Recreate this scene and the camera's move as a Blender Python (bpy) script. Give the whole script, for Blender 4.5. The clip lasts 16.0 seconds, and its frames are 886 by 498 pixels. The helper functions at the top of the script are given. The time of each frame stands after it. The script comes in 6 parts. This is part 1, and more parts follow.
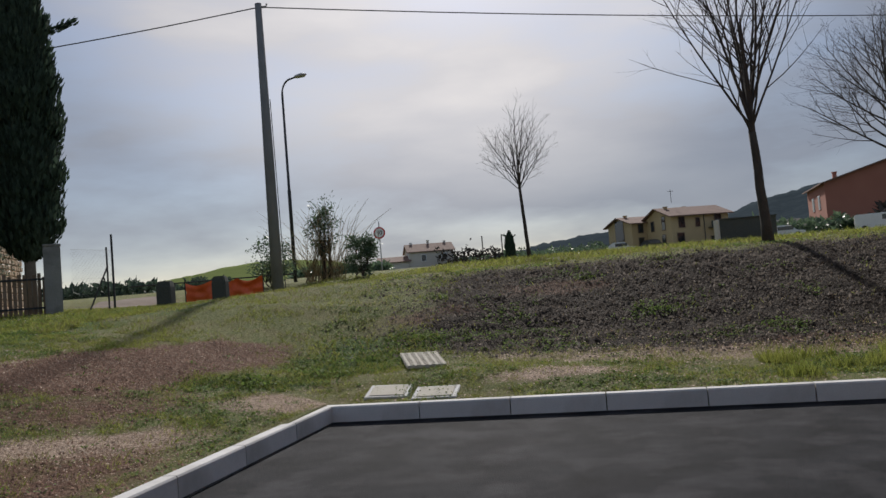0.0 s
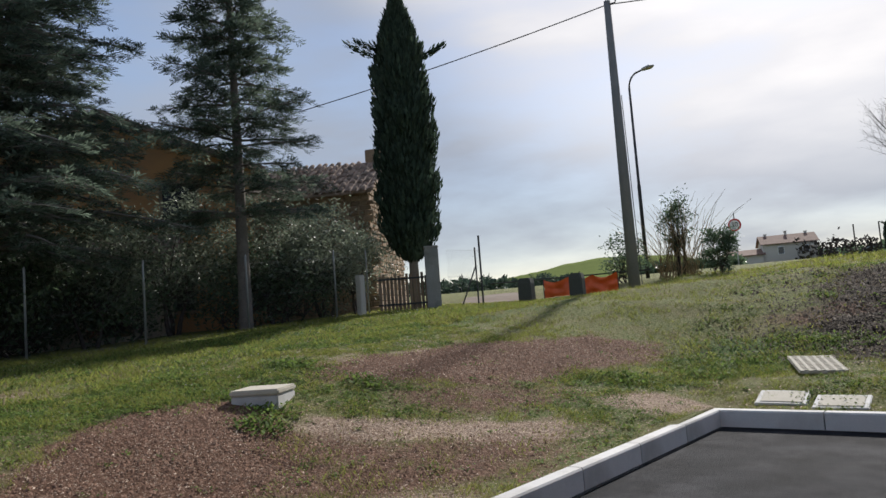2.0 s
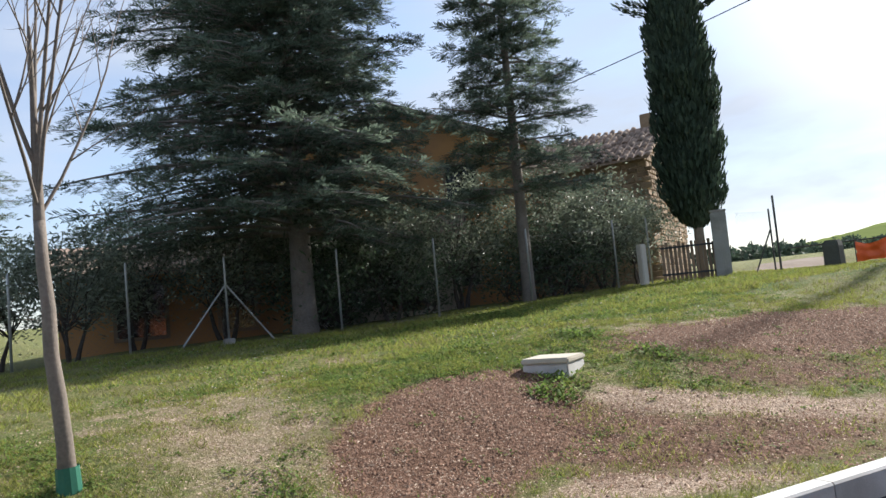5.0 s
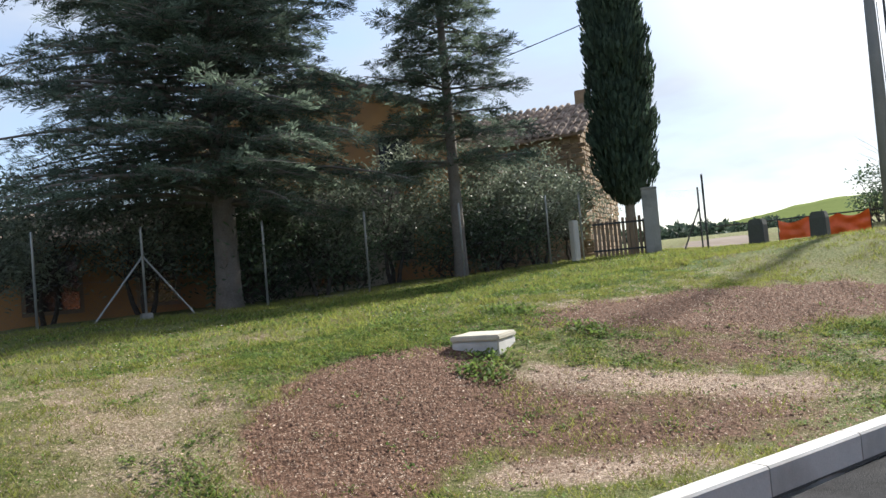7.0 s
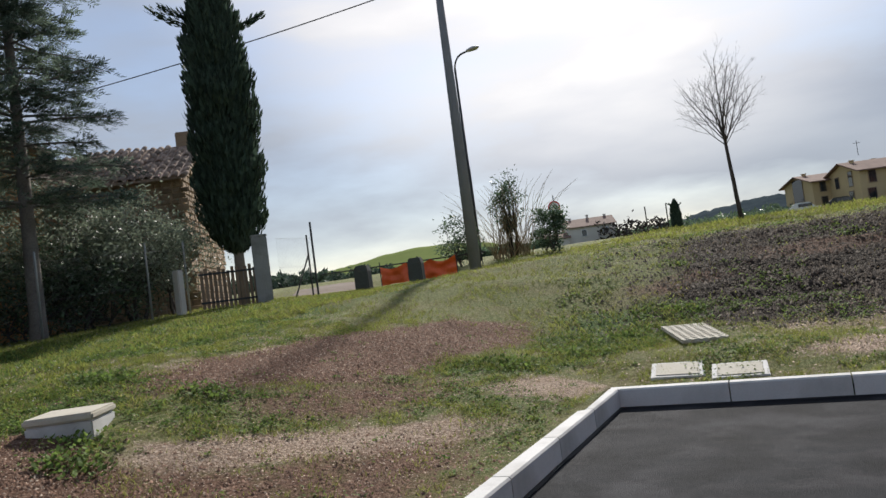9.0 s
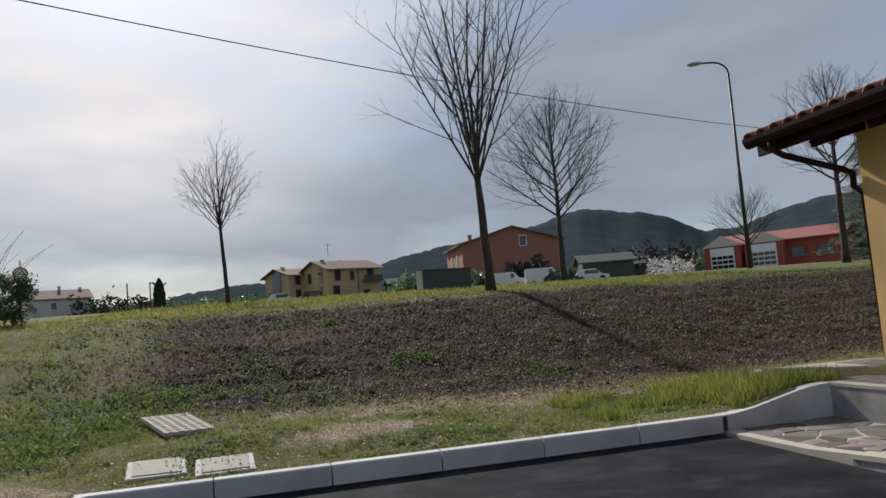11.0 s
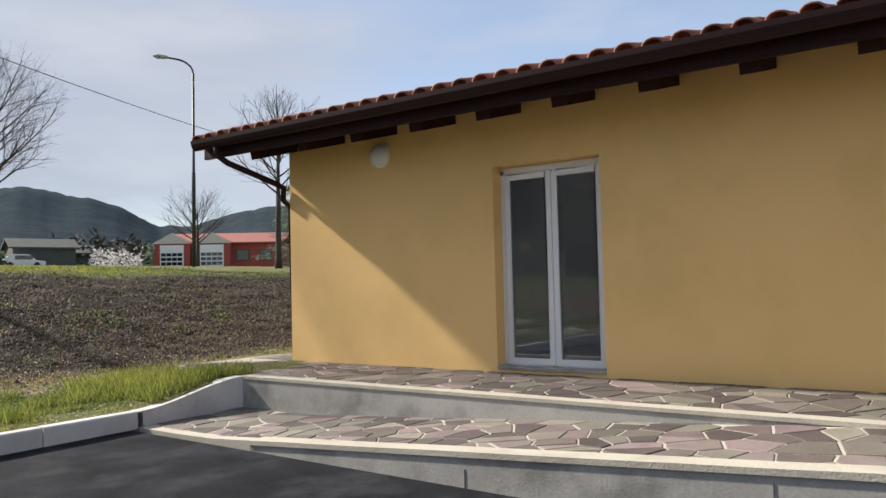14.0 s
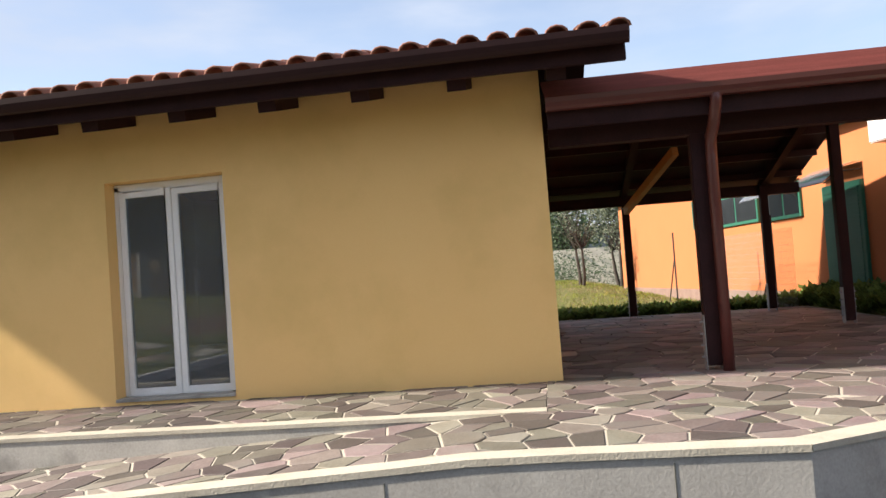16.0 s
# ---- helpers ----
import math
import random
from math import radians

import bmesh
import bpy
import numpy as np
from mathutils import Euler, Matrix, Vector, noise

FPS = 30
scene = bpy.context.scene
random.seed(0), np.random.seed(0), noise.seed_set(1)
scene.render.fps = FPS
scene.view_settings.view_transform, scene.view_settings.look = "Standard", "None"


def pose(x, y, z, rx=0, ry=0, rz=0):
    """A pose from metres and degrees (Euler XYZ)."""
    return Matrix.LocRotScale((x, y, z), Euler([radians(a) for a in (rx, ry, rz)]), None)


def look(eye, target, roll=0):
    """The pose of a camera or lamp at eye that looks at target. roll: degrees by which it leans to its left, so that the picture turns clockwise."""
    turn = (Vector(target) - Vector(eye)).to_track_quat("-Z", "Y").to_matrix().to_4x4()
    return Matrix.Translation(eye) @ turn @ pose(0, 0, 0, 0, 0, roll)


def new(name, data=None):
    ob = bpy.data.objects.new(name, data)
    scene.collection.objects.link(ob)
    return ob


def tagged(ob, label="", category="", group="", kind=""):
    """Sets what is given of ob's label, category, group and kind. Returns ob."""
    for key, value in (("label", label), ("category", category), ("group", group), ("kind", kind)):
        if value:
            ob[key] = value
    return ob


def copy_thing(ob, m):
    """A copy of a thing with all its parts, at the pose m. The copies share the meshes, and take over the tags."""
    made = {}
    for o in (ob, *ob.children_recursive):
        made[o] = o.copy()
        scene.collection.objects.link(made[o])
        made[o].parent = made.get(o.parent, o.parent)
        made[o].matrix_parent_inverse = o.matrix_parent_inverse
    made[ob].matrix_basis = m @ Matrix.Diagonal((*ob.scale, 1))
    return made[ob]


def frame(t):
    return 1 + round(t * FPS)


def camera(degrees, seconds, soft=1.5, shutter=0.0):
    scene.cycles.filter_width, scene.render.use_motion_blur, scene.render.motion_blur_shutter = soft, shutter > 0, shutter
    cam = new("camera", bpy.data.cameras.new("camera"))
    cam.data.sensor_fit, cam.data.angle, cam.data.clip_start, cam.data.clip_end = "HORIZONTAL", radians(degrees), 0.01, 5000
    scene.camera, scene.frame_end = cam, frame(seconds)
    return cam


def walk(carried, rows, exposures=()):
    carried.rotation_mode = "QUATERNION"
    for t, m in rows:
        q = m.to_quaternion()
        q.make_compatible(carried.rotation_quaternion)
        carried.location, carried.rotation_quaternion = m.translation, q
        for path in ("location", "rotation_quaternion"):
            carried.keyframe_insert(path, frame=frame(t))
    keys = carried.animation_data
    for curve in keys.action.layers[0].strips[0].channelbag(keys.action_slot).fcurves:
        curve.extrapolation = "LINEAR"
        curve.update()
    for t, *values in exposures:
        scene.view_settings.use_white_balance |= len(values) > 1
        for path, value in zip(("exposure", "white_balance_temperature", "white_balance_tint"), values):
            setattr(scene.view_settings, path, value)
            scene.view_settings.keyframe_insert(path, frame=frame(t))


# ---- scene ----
cam = camera(61.6, 16.0)
PATH = [
    (0, (-0.069, 0.036, 1.397), (-0.499, 1.987, 1.5), -4.7),
    (0.5, (-0.14, -0.036, 1.448), (-0.767, 1.86, 1.555), -3.9),
    (1, (-0.219, -0.077, 1.467), (-0.968, 1.773, 1.596), -3.9),
    (1.5, (-0.349, -0.083, 1.454), (-1.295, 1.673, 1.601), -3.6),
    (2, (-0.459, -0.125, 1.45), (-1.691, 1.441, 1.614), -4.4),
    (2.5, (-0.528, -0.115, 1.415), (-1.967, 1.262, 1.591), -5.1),
    (3, (-0.551, -0.114, 1.397), (-2.092, 1.149, 1.567), -5.0),
    (3.5, (-0.577, -0.126, 1.403), (-2.178, 1.061, 1.569), -4.6),
    (4, (-0.59, -0.128, 1.416), (-2.26, 0.955, 1.605), -5.4),
    (4.2, (-0.577, -0.135, 1.414), (-2.266, 0.916, 1.617), -5.7),
    (6.3, (-0.663, -0.067, 1.419), (-2.397, 0.928, 1.495), -5.7),
    (6.5, (-0.712, -0.027, 1.424), (-2.417, 1.016, 1.5), -5.3),
    (7, (-0.883, 0.132, 1.406), (-2.51, 1.293, 1.479), -5.0),
    (7.5, (-1.043, 0.203, 1.409), (-2.551, 1.515, 1.489), -5.5),
    (8, (-1.296, 0.391, 1.404), (-2.564, 1.935, 1.498), -6.0),
    (8.5, (-1.477, 0.557, 1.415), (-2.587, 2.218, 1.511), -6.1),
    (9, (-1.613, 0.688, 1.405), (-2.434, 2.509, 1.498), -7.6),
    (9.5, (-1.736, 0.829, 1.411), (-2.102, 2.794, 1.476), -9.1),
    (10, (-1.767, 1.003, 1.436), (-1.816, 2.999, 1.554), -8.2),
    (10.2, (-1.757, 1.047, 1.45), (-1.689, 3.041, 1.591), -7.5),
    (12.5, (-1.893, 1.299, 1.404), (-0.793, 2.958, 1.597), -1.2),
    (13, (-1.838, 1.236, 1.394), (-0.582, 2.783, 1.575), -1.5),
    (13.5, (-1.743, 1.119, 1.449), (-0.318, 2.517, 1.584), -1.4),
    (14, (-1.67, 1.062, 1.428), (-0.034, 2.21, 1.513), -1.1),
    (14.5, (-1.687, 1.028, 1.408), (0.064, 1.992, 1.471), -1.6),
    (15, (-1.677, 0.994, 1.411), (0.138, 1.831, 1.479), -2.7),
    (15.2, (-1.655, 0.965, 1.419), (0.192, 1.728, 1.492), -3.1),
    (15.5, (-1.631, 0.948, 1.443), (0.273, 1.554, 1.523), -3.6),
    (16, (-1.629, 0.926, 1.465), (0.351, 1.196, 1.546), -4.0),
]
EXPOSURES = [(0.0, -0.24, 6350, 13), (1.0, -0.1, 6350, 13), (2.0, 0.2, 6300, 12), (3.5, 0.65, 6300, 12), (6.5, 1.1, 6350, 10), (8.0, 0.75, 6350, 10), (9.0, 0.3, 6350, 11), (10.0, -0.14, 6350, 12), (12.5, 0.34, 6400, 12), (13.5, 0.6, 6550, 12), (14.5, 0.9, 6700, 12), (15.2, 1.05, 6850, 12), (16.0, 1.15, 6950, 13)]
walk(cam, [(t, look(eye, target, roll)) for t, eye, target, roll in PATH], EXPOSURES)


# ---- light ----
SUN_EL, SUN_AZ = radians(34.7), radians(11.5)      # height, and how far west of the bank's normal (+y)
to_sun = Vector((-math.sin(SUN_AZ) * math.cos(SUN_EL), math.cos(SUN_AZ) * math.cos(SUN_EL), math.sin(SUN_EL)))
world = bpy.data.worlds.new("hazy_sky")
world.use_nodes = True
scene.world = world
wn, wl = world.node_tree.nodes, world.node_tree.links
wn.clear()
w_out = wn.new("ShaderNodeOutputWorld")
w_bg = wn.new("ShaderNodeBackground")
w_sky = wn.new("ShaderNodeTexSky")
w_sky.sky_type = "NISHITA"
w_sky.sun_disc = False
w_sky.sun_elevation, w_sky.sun_rotation = SUN_EL, -SUN_AZ
w_sky.air_density, w_sky.dust_density, w_sky.ozone_density = 1.0, 0.6, 1.6
w_co = wn.new("ShaderNodeTexCoord")
w_map = wn.new("ShaderNodeMapping")
w_map.inputs["Scale"].default_value = (1.2, 1.2, 4.2)
w_no = wn.new("ShaderNodeTexNoise")
w_no.inputs["Scale"].default_value, w_no.inputs["Detail"].default_value, w_no.inputs["Roughness"].default_value = 1.3, 7, 0.52
w_ramp = wn.new("ShaderNodeValToRGB")
w_ramp.color_ramp.elements[0].position, w_ramp.color_ramp.elements[0].color = 0.38, (0.36, 0.36, 0.36, 1)
w_ramp.color_ramp.elements[1].position, w_ramp.color_ramp.elements[1].color = 0.60, (0.93, 0.93, 0.93, 1)
# the thin cloud is brighter and warmer round the veiled sun
w_dot = wn.new("ShaderNodeVectorMath")
w_dot.operation = "DOT_PRODUCT"
w_dot.inputs[1].default_value = to_sun
w_glow = wn.new("ShaderNodeValToRGB")
w_glow.color_ramp.interpolation = "EASE"
w_glow.color_ramp.elements[0].position, w_glow.color_ramp.elements[0].color = 0.0, (3.0, 3.4, 4.1, 1)
w_glow.color_ramp.elements[1].position, w_glow.color_ramp.elements[1].color = 1.0, (10.5, 10.0, 9.4, 1)
mid = w_glow.color_ramp.elements.new(0.84)
mid.color = (2.8, 3.05, 3.5, 1)
mid = w_glow.color_ramp.elements.new(0.945)
mid.color = (7.2, 6.95, 6.7, 1)
w_tone = wn.new("ShaderNodeMix")
w_tone.data_type = "RGBA"
w_no2 = wn.new("ShaderNodeTexNoise")
w_no2.inputs["Scale"].default_value, w_no2.inputs["Detail"].default_value = 2.6, 6
w_mul = wn.new("ShaderNodeMix")
w_mul.data_type, w_mul.blend_type = "RGBA", "MULTIPLY"
w_mul.inputs["Factor"].default_value = 1.0
w_r2 = wn.new("ShaderNodeValToRGB")
w_r2.color_ramp.elements[0].position, w_r2.color_ramp.elements[0].color = 0.3, (0.70, 0.73, 0.79, 1)
w_r2.color_ramp.elements[1].position, w_r2.color_ramp.elements[1].color = 0.7, (1.06, 1.05, 1.03, 1)
wl.new(w_co.outputs["Generated"], w_map.inputs["Vector"])
wl.new(w_map.outputs["Vector"], w_no.inputs["Vector"])
wl.new(w_map.outputs["Vector"], w_no2.inputs["Vector"])
wl.new(w_no.outputs["Fac"], w_ramp.inputs["Fac"])
wl.new(w_no2.outputs["Fac"], w_r2.inputs["Fac"])
wl.new(w_co.outputs["Generated"], w_dot.inputs[0])
wl.new(w_dot.outputs["Value"], w_glow.inputs["Fac"])
wl.new(w_glow.outputs["Color"], w_mul.inputs[6])
wl.new(w_r2.outputs["Color"], w_mul.inputs[7])
wl.new(w_ramp.outputs["Color"], w_tone.inputs["Factor"])
wl.new(w_sky.outputs["Color"], w_tone.inputs[6])
wl.new(w_mul.outputs[2], w_tone.inputs[7])
wl.new(w_tone.outputs[2], w_bg.inputs["Color"])
w_bg.inputs["Strength"].default_value = 0.118
wl.new(w_bg.outputs["Background"], w_out.inputs["Surface"])

sun = new("sun", bpy.data.lights.new("sun", "SUN"))
sun.data.energy, sun.data.angle, sun.data.color = 5.0, radians(2.2), (1.0, 0.94, 0.84)
sun.matrix_world = look(to_sun * 60, (0, 0, 0))


# ---- materials ----
def material(name, c1, c2, rough=0.8, scale=3.0, fine=40.0, bump=0.2, metal=0.0, spread=0.5, stain=None, stain_scale=0.6, gloss=0.4, per_piece=0.0, hue=0.0):
    """Two tones mixed by coarse and fine noise, an optional stain at a larger scale, fine relief and a tone for each piece."""
    m = bpy.data.materials.new(name)
    m.use_nodes = True
    n, l = m.node_tree.nodes, m.node_tree.links
    b = n["Principled BSDF"]
    co = n.new("ShaderNodeTexCoord")
    n1, n2 = n.new("ShaderNodeTexNoise"), n.new("ShaderNodeTexNoise")
    n1.inputs["Scale"].default_value, n1.inputs["Detail"].default_value = scale, 5
    n2.inputs["Scale"].default_value, n2.inputs["Detail"].default_value = fine, 4
    add = n.new("ShaderNodeMath")
    add.operation = "ADD"
    ramp = n.new("ShaderNodeValToRGB")
    ramp.color_ramp.elements[0].position, ramp.color_ramp.elements[0].color = 0.5 - spread * 0.5, (*c1, 1)
    ramp.color_ramp.elements[1].position, ramp.color_ramp.elements[1].color = 0.5 + spread * 0.5, (*c2, 1)
    half = n.new("ShaderNodeMath")
    half.operation = "MULTIPLY"
    half.inputs[1].default_value = 0.5
    l.new(co.outputs["Object"], n1.inputs["Vector"])
    l.new(co.outputs["Object"], n2.inputs["Vector"])
    l.new(n1.outputs["Fac"], add.inputs[0])
    l.new(n2.outputs["Fac"], add.inputs[1])
    l.new(add.outputs[0], half.inputs[0])
    l.new(half.outputs[0], ramp.inputs["Fac"])
    colour = ramp.outputs["Color"]
    if stain:
        n3 = n.new("ShaderNodeTexNoise")
        n3.inputs["Scale"].default_value, n3.inputs["Detail"].default_value, n3.inputs["Roughness"].default_value = stain_scale, 6, 0.6
        r3 = n.new("ShaderNodeValToRGB")
        r3.color_ramp.elements[0].position, r3.color_ramp.elements[0].color = 0.48, (0, 0, 0, 1)
        r3.color_ramp.elements[1].position, r3.color_ramp.elements[1].color = 0.66, (0.75, 0.75, 0.75, 1)
        mx = n.new("ShaderNodeMix")
        mx.data_type = "RGBA"
        mx.inputs[7].default_value = (*stain, 1)
        l.new(co.outputs["Object"], n3.inputs["Vector"])
        l.new(n3.outputs["Fac"], r3.inputs["Fac"])
        l.new(r3.outputs["Color"], mx.inputs["Factor"])
        l.new(colour, mx.inputs[6])
        colour = mx.outputs[2]
    if per_piece or hue:
        info, geo = n.new("ShaderNodeObjectInfo"), n.new("ShaderNodeNewGeometry")
        mixr = n.new("ShaderNodeMath")
        mixr.operation = "ADD"
        fr = n.new("ShaderNodeMath")
        fr.operation = "FRACT"
        l.new(info.outputs["Random"], mixr.inputs[0])
        l.new(geo.outputs["Random Per Island"], mixr.inputs[1])
        l.new(mixr.outputs[0], fr.inputs[0])
        mr = n.new("ShaderNodeMapRange")
        mr.inputs["To Min"].default_value, mr.inputs["To Max"].default_value = 1 - per_piece, 1 + per_piece
        l.new(fr.outputs[0], mr.inputs["Value"])
        hs = n.new("ShaderNodeHueSaturation")
        l.new(mr.outputs["Result"], hs.inputs["Value"])
        if hue:
            mh = n.new("ShaderNodeMapRange")
            mh.inputs["To Min"].default_value, mh.inputs["To Max"].default_value = 0.5 - hue, 0.5 + hue
            sc = n.new("ShaderNodeMath")
            sc.operation = "MULTIPLY"
            sc.inputs[1].default_value = 7.31
            f2 = n.new("ShaderNodeMath")
            f2.operation = "FRACT"
            l.new(fr.outputs[0], sc.inputs[0])
            l.new(sc.outputs[0], f2.inputs[0])
            l.new(f2.outputs[0], mh.inputs["Value"])
            l.new(mh.outputs["Result"], hs.inputs["Hue"])
        l.new(colour, hs.inputs["Color"])
        colour = hs.outputs["Color"]
    l.new(colour, b.inputs["Base Color"])
    b.inputs["Roughness"].default_value, b.inputs["Metallic"].default_value = rough, metal
    b.inputs["Specular IOR Level"].default_value = gloss
    if bump:
        bp = n.new("ShaderNodeBump")
        bp.inputs["Strength"].default_value, bp.inputs["Distance"].default_value = bump, 0.02
        l.new(half.outputs[0], bp.inputs["Height"])
        l.new(bp.outputs["Normal"], b.inputs["Normal"])
    return m


def leaf_material(name, c1, c2, through_light=0.35, rough=0.7, gloss=0.15):
    """Leaves: a tone for each leaf clump, some light let through."""
    m = material(name, c1, c2, rough, 1.5, 12.0, 0.0, per_piece=0.5, gloss=gloss)
    n, l = m.node_tree.nodes, m.node_tree.links
    b, out = n["Principled BSDF"], n["Material Output"]
    tr, mx = n.new("ShaderNodeBsdfTranslucent"), n.new("ShaderNodeMixShader")
    src = b.inputs["Base Color"].links[0].from_socket
    l.new(src, tr.inputs["Color"])
    mx.inputs[0].default_value = through_light
    l.new(b.outputs[0], mx.inputs[1])
    l.new(tr.outputs[0], mx.inputs[2])
    l.new(mx.outputs[0], out.inputs["Surface"])
    return m


M_ASPHALT = material("asphalt", (0.0056, 0.0062, 0.0078), (0.026, 0.028, 0.033), 0.8, 2.2, 110, 0.9, spread=0.32, stain=(0.048, 0.048, 0.053), stain_scale=1.6, gloss=0.06)
M_CONCRETE = material("concrete", (0.285, 0.277, 0.257), (0.45, 0.437, 0.407), 0.85, 2.6, 55, 0.18, stain=(0.17, 0.165, 0.15), stain_scale=2.0)
M_KERB = material("kerb_concrete", (0.47, 0.465, 0.455), (0.60, 0.59, 0.575), 0.85, 3.0, 70, 0.2, per_piece=0.06, stain=(0.33, 0.32, 0.30), stain_scale=1.2)
M_CAP = material("pale_mortar", (0.37, 0.343, 0.28), (0.51, 0.478, 0.405), 0.9, 3.0, 60, 0.4, stain=(0.36, 0.33, 0.27), stain_scale=2.5)
M_MORTAR = material("joint_mortar", (0.36, 0.33, 0.272), (0.49, 0.455, 0.385), 0.9, 4.0, 60, 0.3)
M_STONE = material("porphyry", (0.105, 0.086, 0.075), (0.20, 0.172, 0.154), 0.65, 4.5, 40, 0.35, per_piece=0.55, hue=0.07, stain=(0.15, 0.14, 0.125), stain_scale=2.2)
M_YELLOW = material("ochre_render", (0.80, 0.515, 0.205), (0.86, 0.575, 0.245), 0.9, 1.1, 140, 0.18, stain=(0.72, 0.48, 0.185), stain_scale=0.7)
M_WOOD = material("dark_stained_wood", (0.016, 0.0055, 0.0068), (0.040, 0.0125, 0.0135), 0.65, 5, 50, 0.2, gloss=0.2)
M_GUTTER = material("brown_gutter", (0.022, 0.009, 0.0105), (0.034, 0.0125, 0.0135), 0.55, 4, 60, 0.05, gloss=0.2)
M_PIPE = material("red_brown_pipe", (0.085, 0.022, 0.02), (0.115, 0.032, 0.028), 0.35, 4, 60, 0.05, gloss=0.5)
M_TILE = material("roof_tile", (0.19, 0.08, 0.055), (0.33, 0.15, 0.105), 0.8, 5, 50, 0.2, per_piece=0.25, stain=(0.17, 0.07, 0.05), stain_scale=2.0)
M_OLDTILE = material("weathered_tile", (0.22, 0.16, 0.125), (0.42, 0.31, 0.24), 0.9, 3, 30, 0.3, per_piece=0.35, stain=(0.12, 0.10, 0.08), stain_scale=1.0)
M_SHINGLE = material("red_shingle", (0.19, 0.052, 0.045), (0.27, 0.08, 0.068), 0.85, 4, 80, 0.2, per_piece=0.1)
M_WHITE = material("white_frame", (0.72, 0.72, 0.72), (0.82, 0.82, 0.82), 0.35, 3, 50, 0.02)
M_GREY = material("galvanised", (0.30, 0.31, 0.32), (0.46, 0.47, 0.48), 0.5, 6, 60, 0.05, metal=0.6)
M_DARKMETAL = material("dark_painted_steel", (0.018, 0.02, 0.022), (0.04, 0.042, 0.045), 0.5, 6, 50, 0.05)
M_POLE = material("pole_concrete", (0.15, 0.15, 0.15), (0.25, 0.25, 0.25), 0.9, 2, 40, 0.2)
M_PILLAR = material("pillar_concrete", (0.22, 0.215, 0.20), (0.36, 0.35, 0.33), 0.9, 2, 30, 0.3, stain=(0.14, 0.14, 0.13), stain_scale=1.5)
M_BARK = material("dark_bark", (0.10, 0.088, 0.078), (0.27, 0.24, 0.215), 0.95, 4, 30, 0.6)
M_BARK2 = material("grey_bark", (0.03, 0.024, 0.02), (0.075, 0.062, 0.053), 0.95, 5, 40, 0.5)
M_PALEBARK = material("pale_bark", (0.10, 0.085, 0.072), (0.23, 0.195, 0.165), 0.9, 4, 40, 0.4)
M_CEDAR = leaf_material("cedar_needles", (0.075, 0.11, 0.08), (0.18, 0.225, 0.175), 0.52, 0.85, 0.05)
M_CYPRESS = leaf_material("cypress_leaves", (0.032, 0.052, 0.038), (0.075, 0.108, 0.075), 0.3)
M_OLIVE = leaf_material("olive_leaves", (0.10, 0.13, 0.09), (0.25, 0.28, 0.215), 0.4, 0.45)
M_LAUREL = leaf_material("laurel_leaves", (0.05, 0.085, 0.05), (0.125, 0.175, 0.105), 0.42, 0.4)
M_GRASS = leaf_material("grass_blades", (0.115, 0.155, 0.03), (0.33, 0.34, 0.085), 0.5)
M_WEED = leaf_material("weed_leaves", (0.085, 0.14, 0.032), (0.175, 0.24, 0.065), 0.45)
M_DRY = leaf_material("dry_stalks", (0.20, 0.15, 0.08), (0.36, 0.29, 0.17), 0.3)
M_CHIP = material("pale_chips", (0.20, 0.145, 0.108), (0.46, 0.36, 0.275), 0.9, 8, 60, 0.1, per_piece=0.55)
M_RUBBLE = material("rubble_stone", (0.20, 0.14, 0.09), (0.40, 0.29, 0.19), 0.95, 3, 25, 0.6, per_piece=0.3)
M_OLDWOOD = material("old_planks", (0.16, 0.11, 0.075), (0.30, 0.22, 0.15), 0.9, 4, 50, 0.3, per_piece=0.2)
M_ORANGE = material("orange_render", (0.44, 0.145, 0.055), (0.49, 0.165, 0.064), 0.9, 1.0, 90, 0.1)
M_FARM = material("dull_orange_render", (0.36, 0.19, 0.075), (0.46, 0.25, 0.11), 0.9, 0.8, 40, 0.1, stain=(0.30, 0.17, 0.09))
M_GREEN = material("green_paint", (0.015, 0.11, 0.075), (0.03, 0.15, 0.10), 0.5, 4, 50, 0.05)
M_NET = material("orange_net", (0.75, 0.10, 0.02), (0.9, 0.17, 0.04), 0.32, 3, 14, 0.9)
M_BRICKBASE = material("base_tiles", (0.16, 0.10, 0.08), (0.28, 0.20, 0.17), 0.9, 4, 40, 0.2)
M_REDWALL = material("red_render", (0.30, 0.06, 0.045), (0.38, 0.085, 0.065), 0.9, 0.5, 30, 0.05)
M_TERRA = material("terracotta_render", (0.31, 0.125, 0.088), (0.40, 0.175, 0.125), 0.9, 0.4, 20, 0.05)
M_CREAM = material("cream_render", (0.42, 0.315, 0.175), (0.53, 0.41, 0.24), 0.9, 0.4, 20, 0.05)
M_PALEWALL = material("pale_render", (0.50, 0.47, 0.42), (0.62, 0.58, 0.52), 0.9, 0.4, 20, 0.05)
M_DARKWALL = material("mossy_concrete", (0.055, 0.06, 0.055), (0.10, 0.105, 0.095), 0.95, 0.8, 20, 0.2)
M_DARKPANE = material("dark_pane", (0.012, 0.014, 0.016), (0.03, 0.034, 0.038), 0.1, 2, 20, 0.0, gloss=0.8)
# the far hills' blue-grey cast is distance haze mixed into the base colour
M_HILL = material("hazed_hill", (0.024, 0.034, 0.042), (0.052, 0.066, 0.074), 1.0, 0.012, 0.06, 0.0, gloss=0.0)
M_FIELD = material("green_hill", (0.10, 0.13, 0.045), (0.16, 0.19, 0.075), 1.0, 0.01, 0.2, 0.0, gloss=0.0)
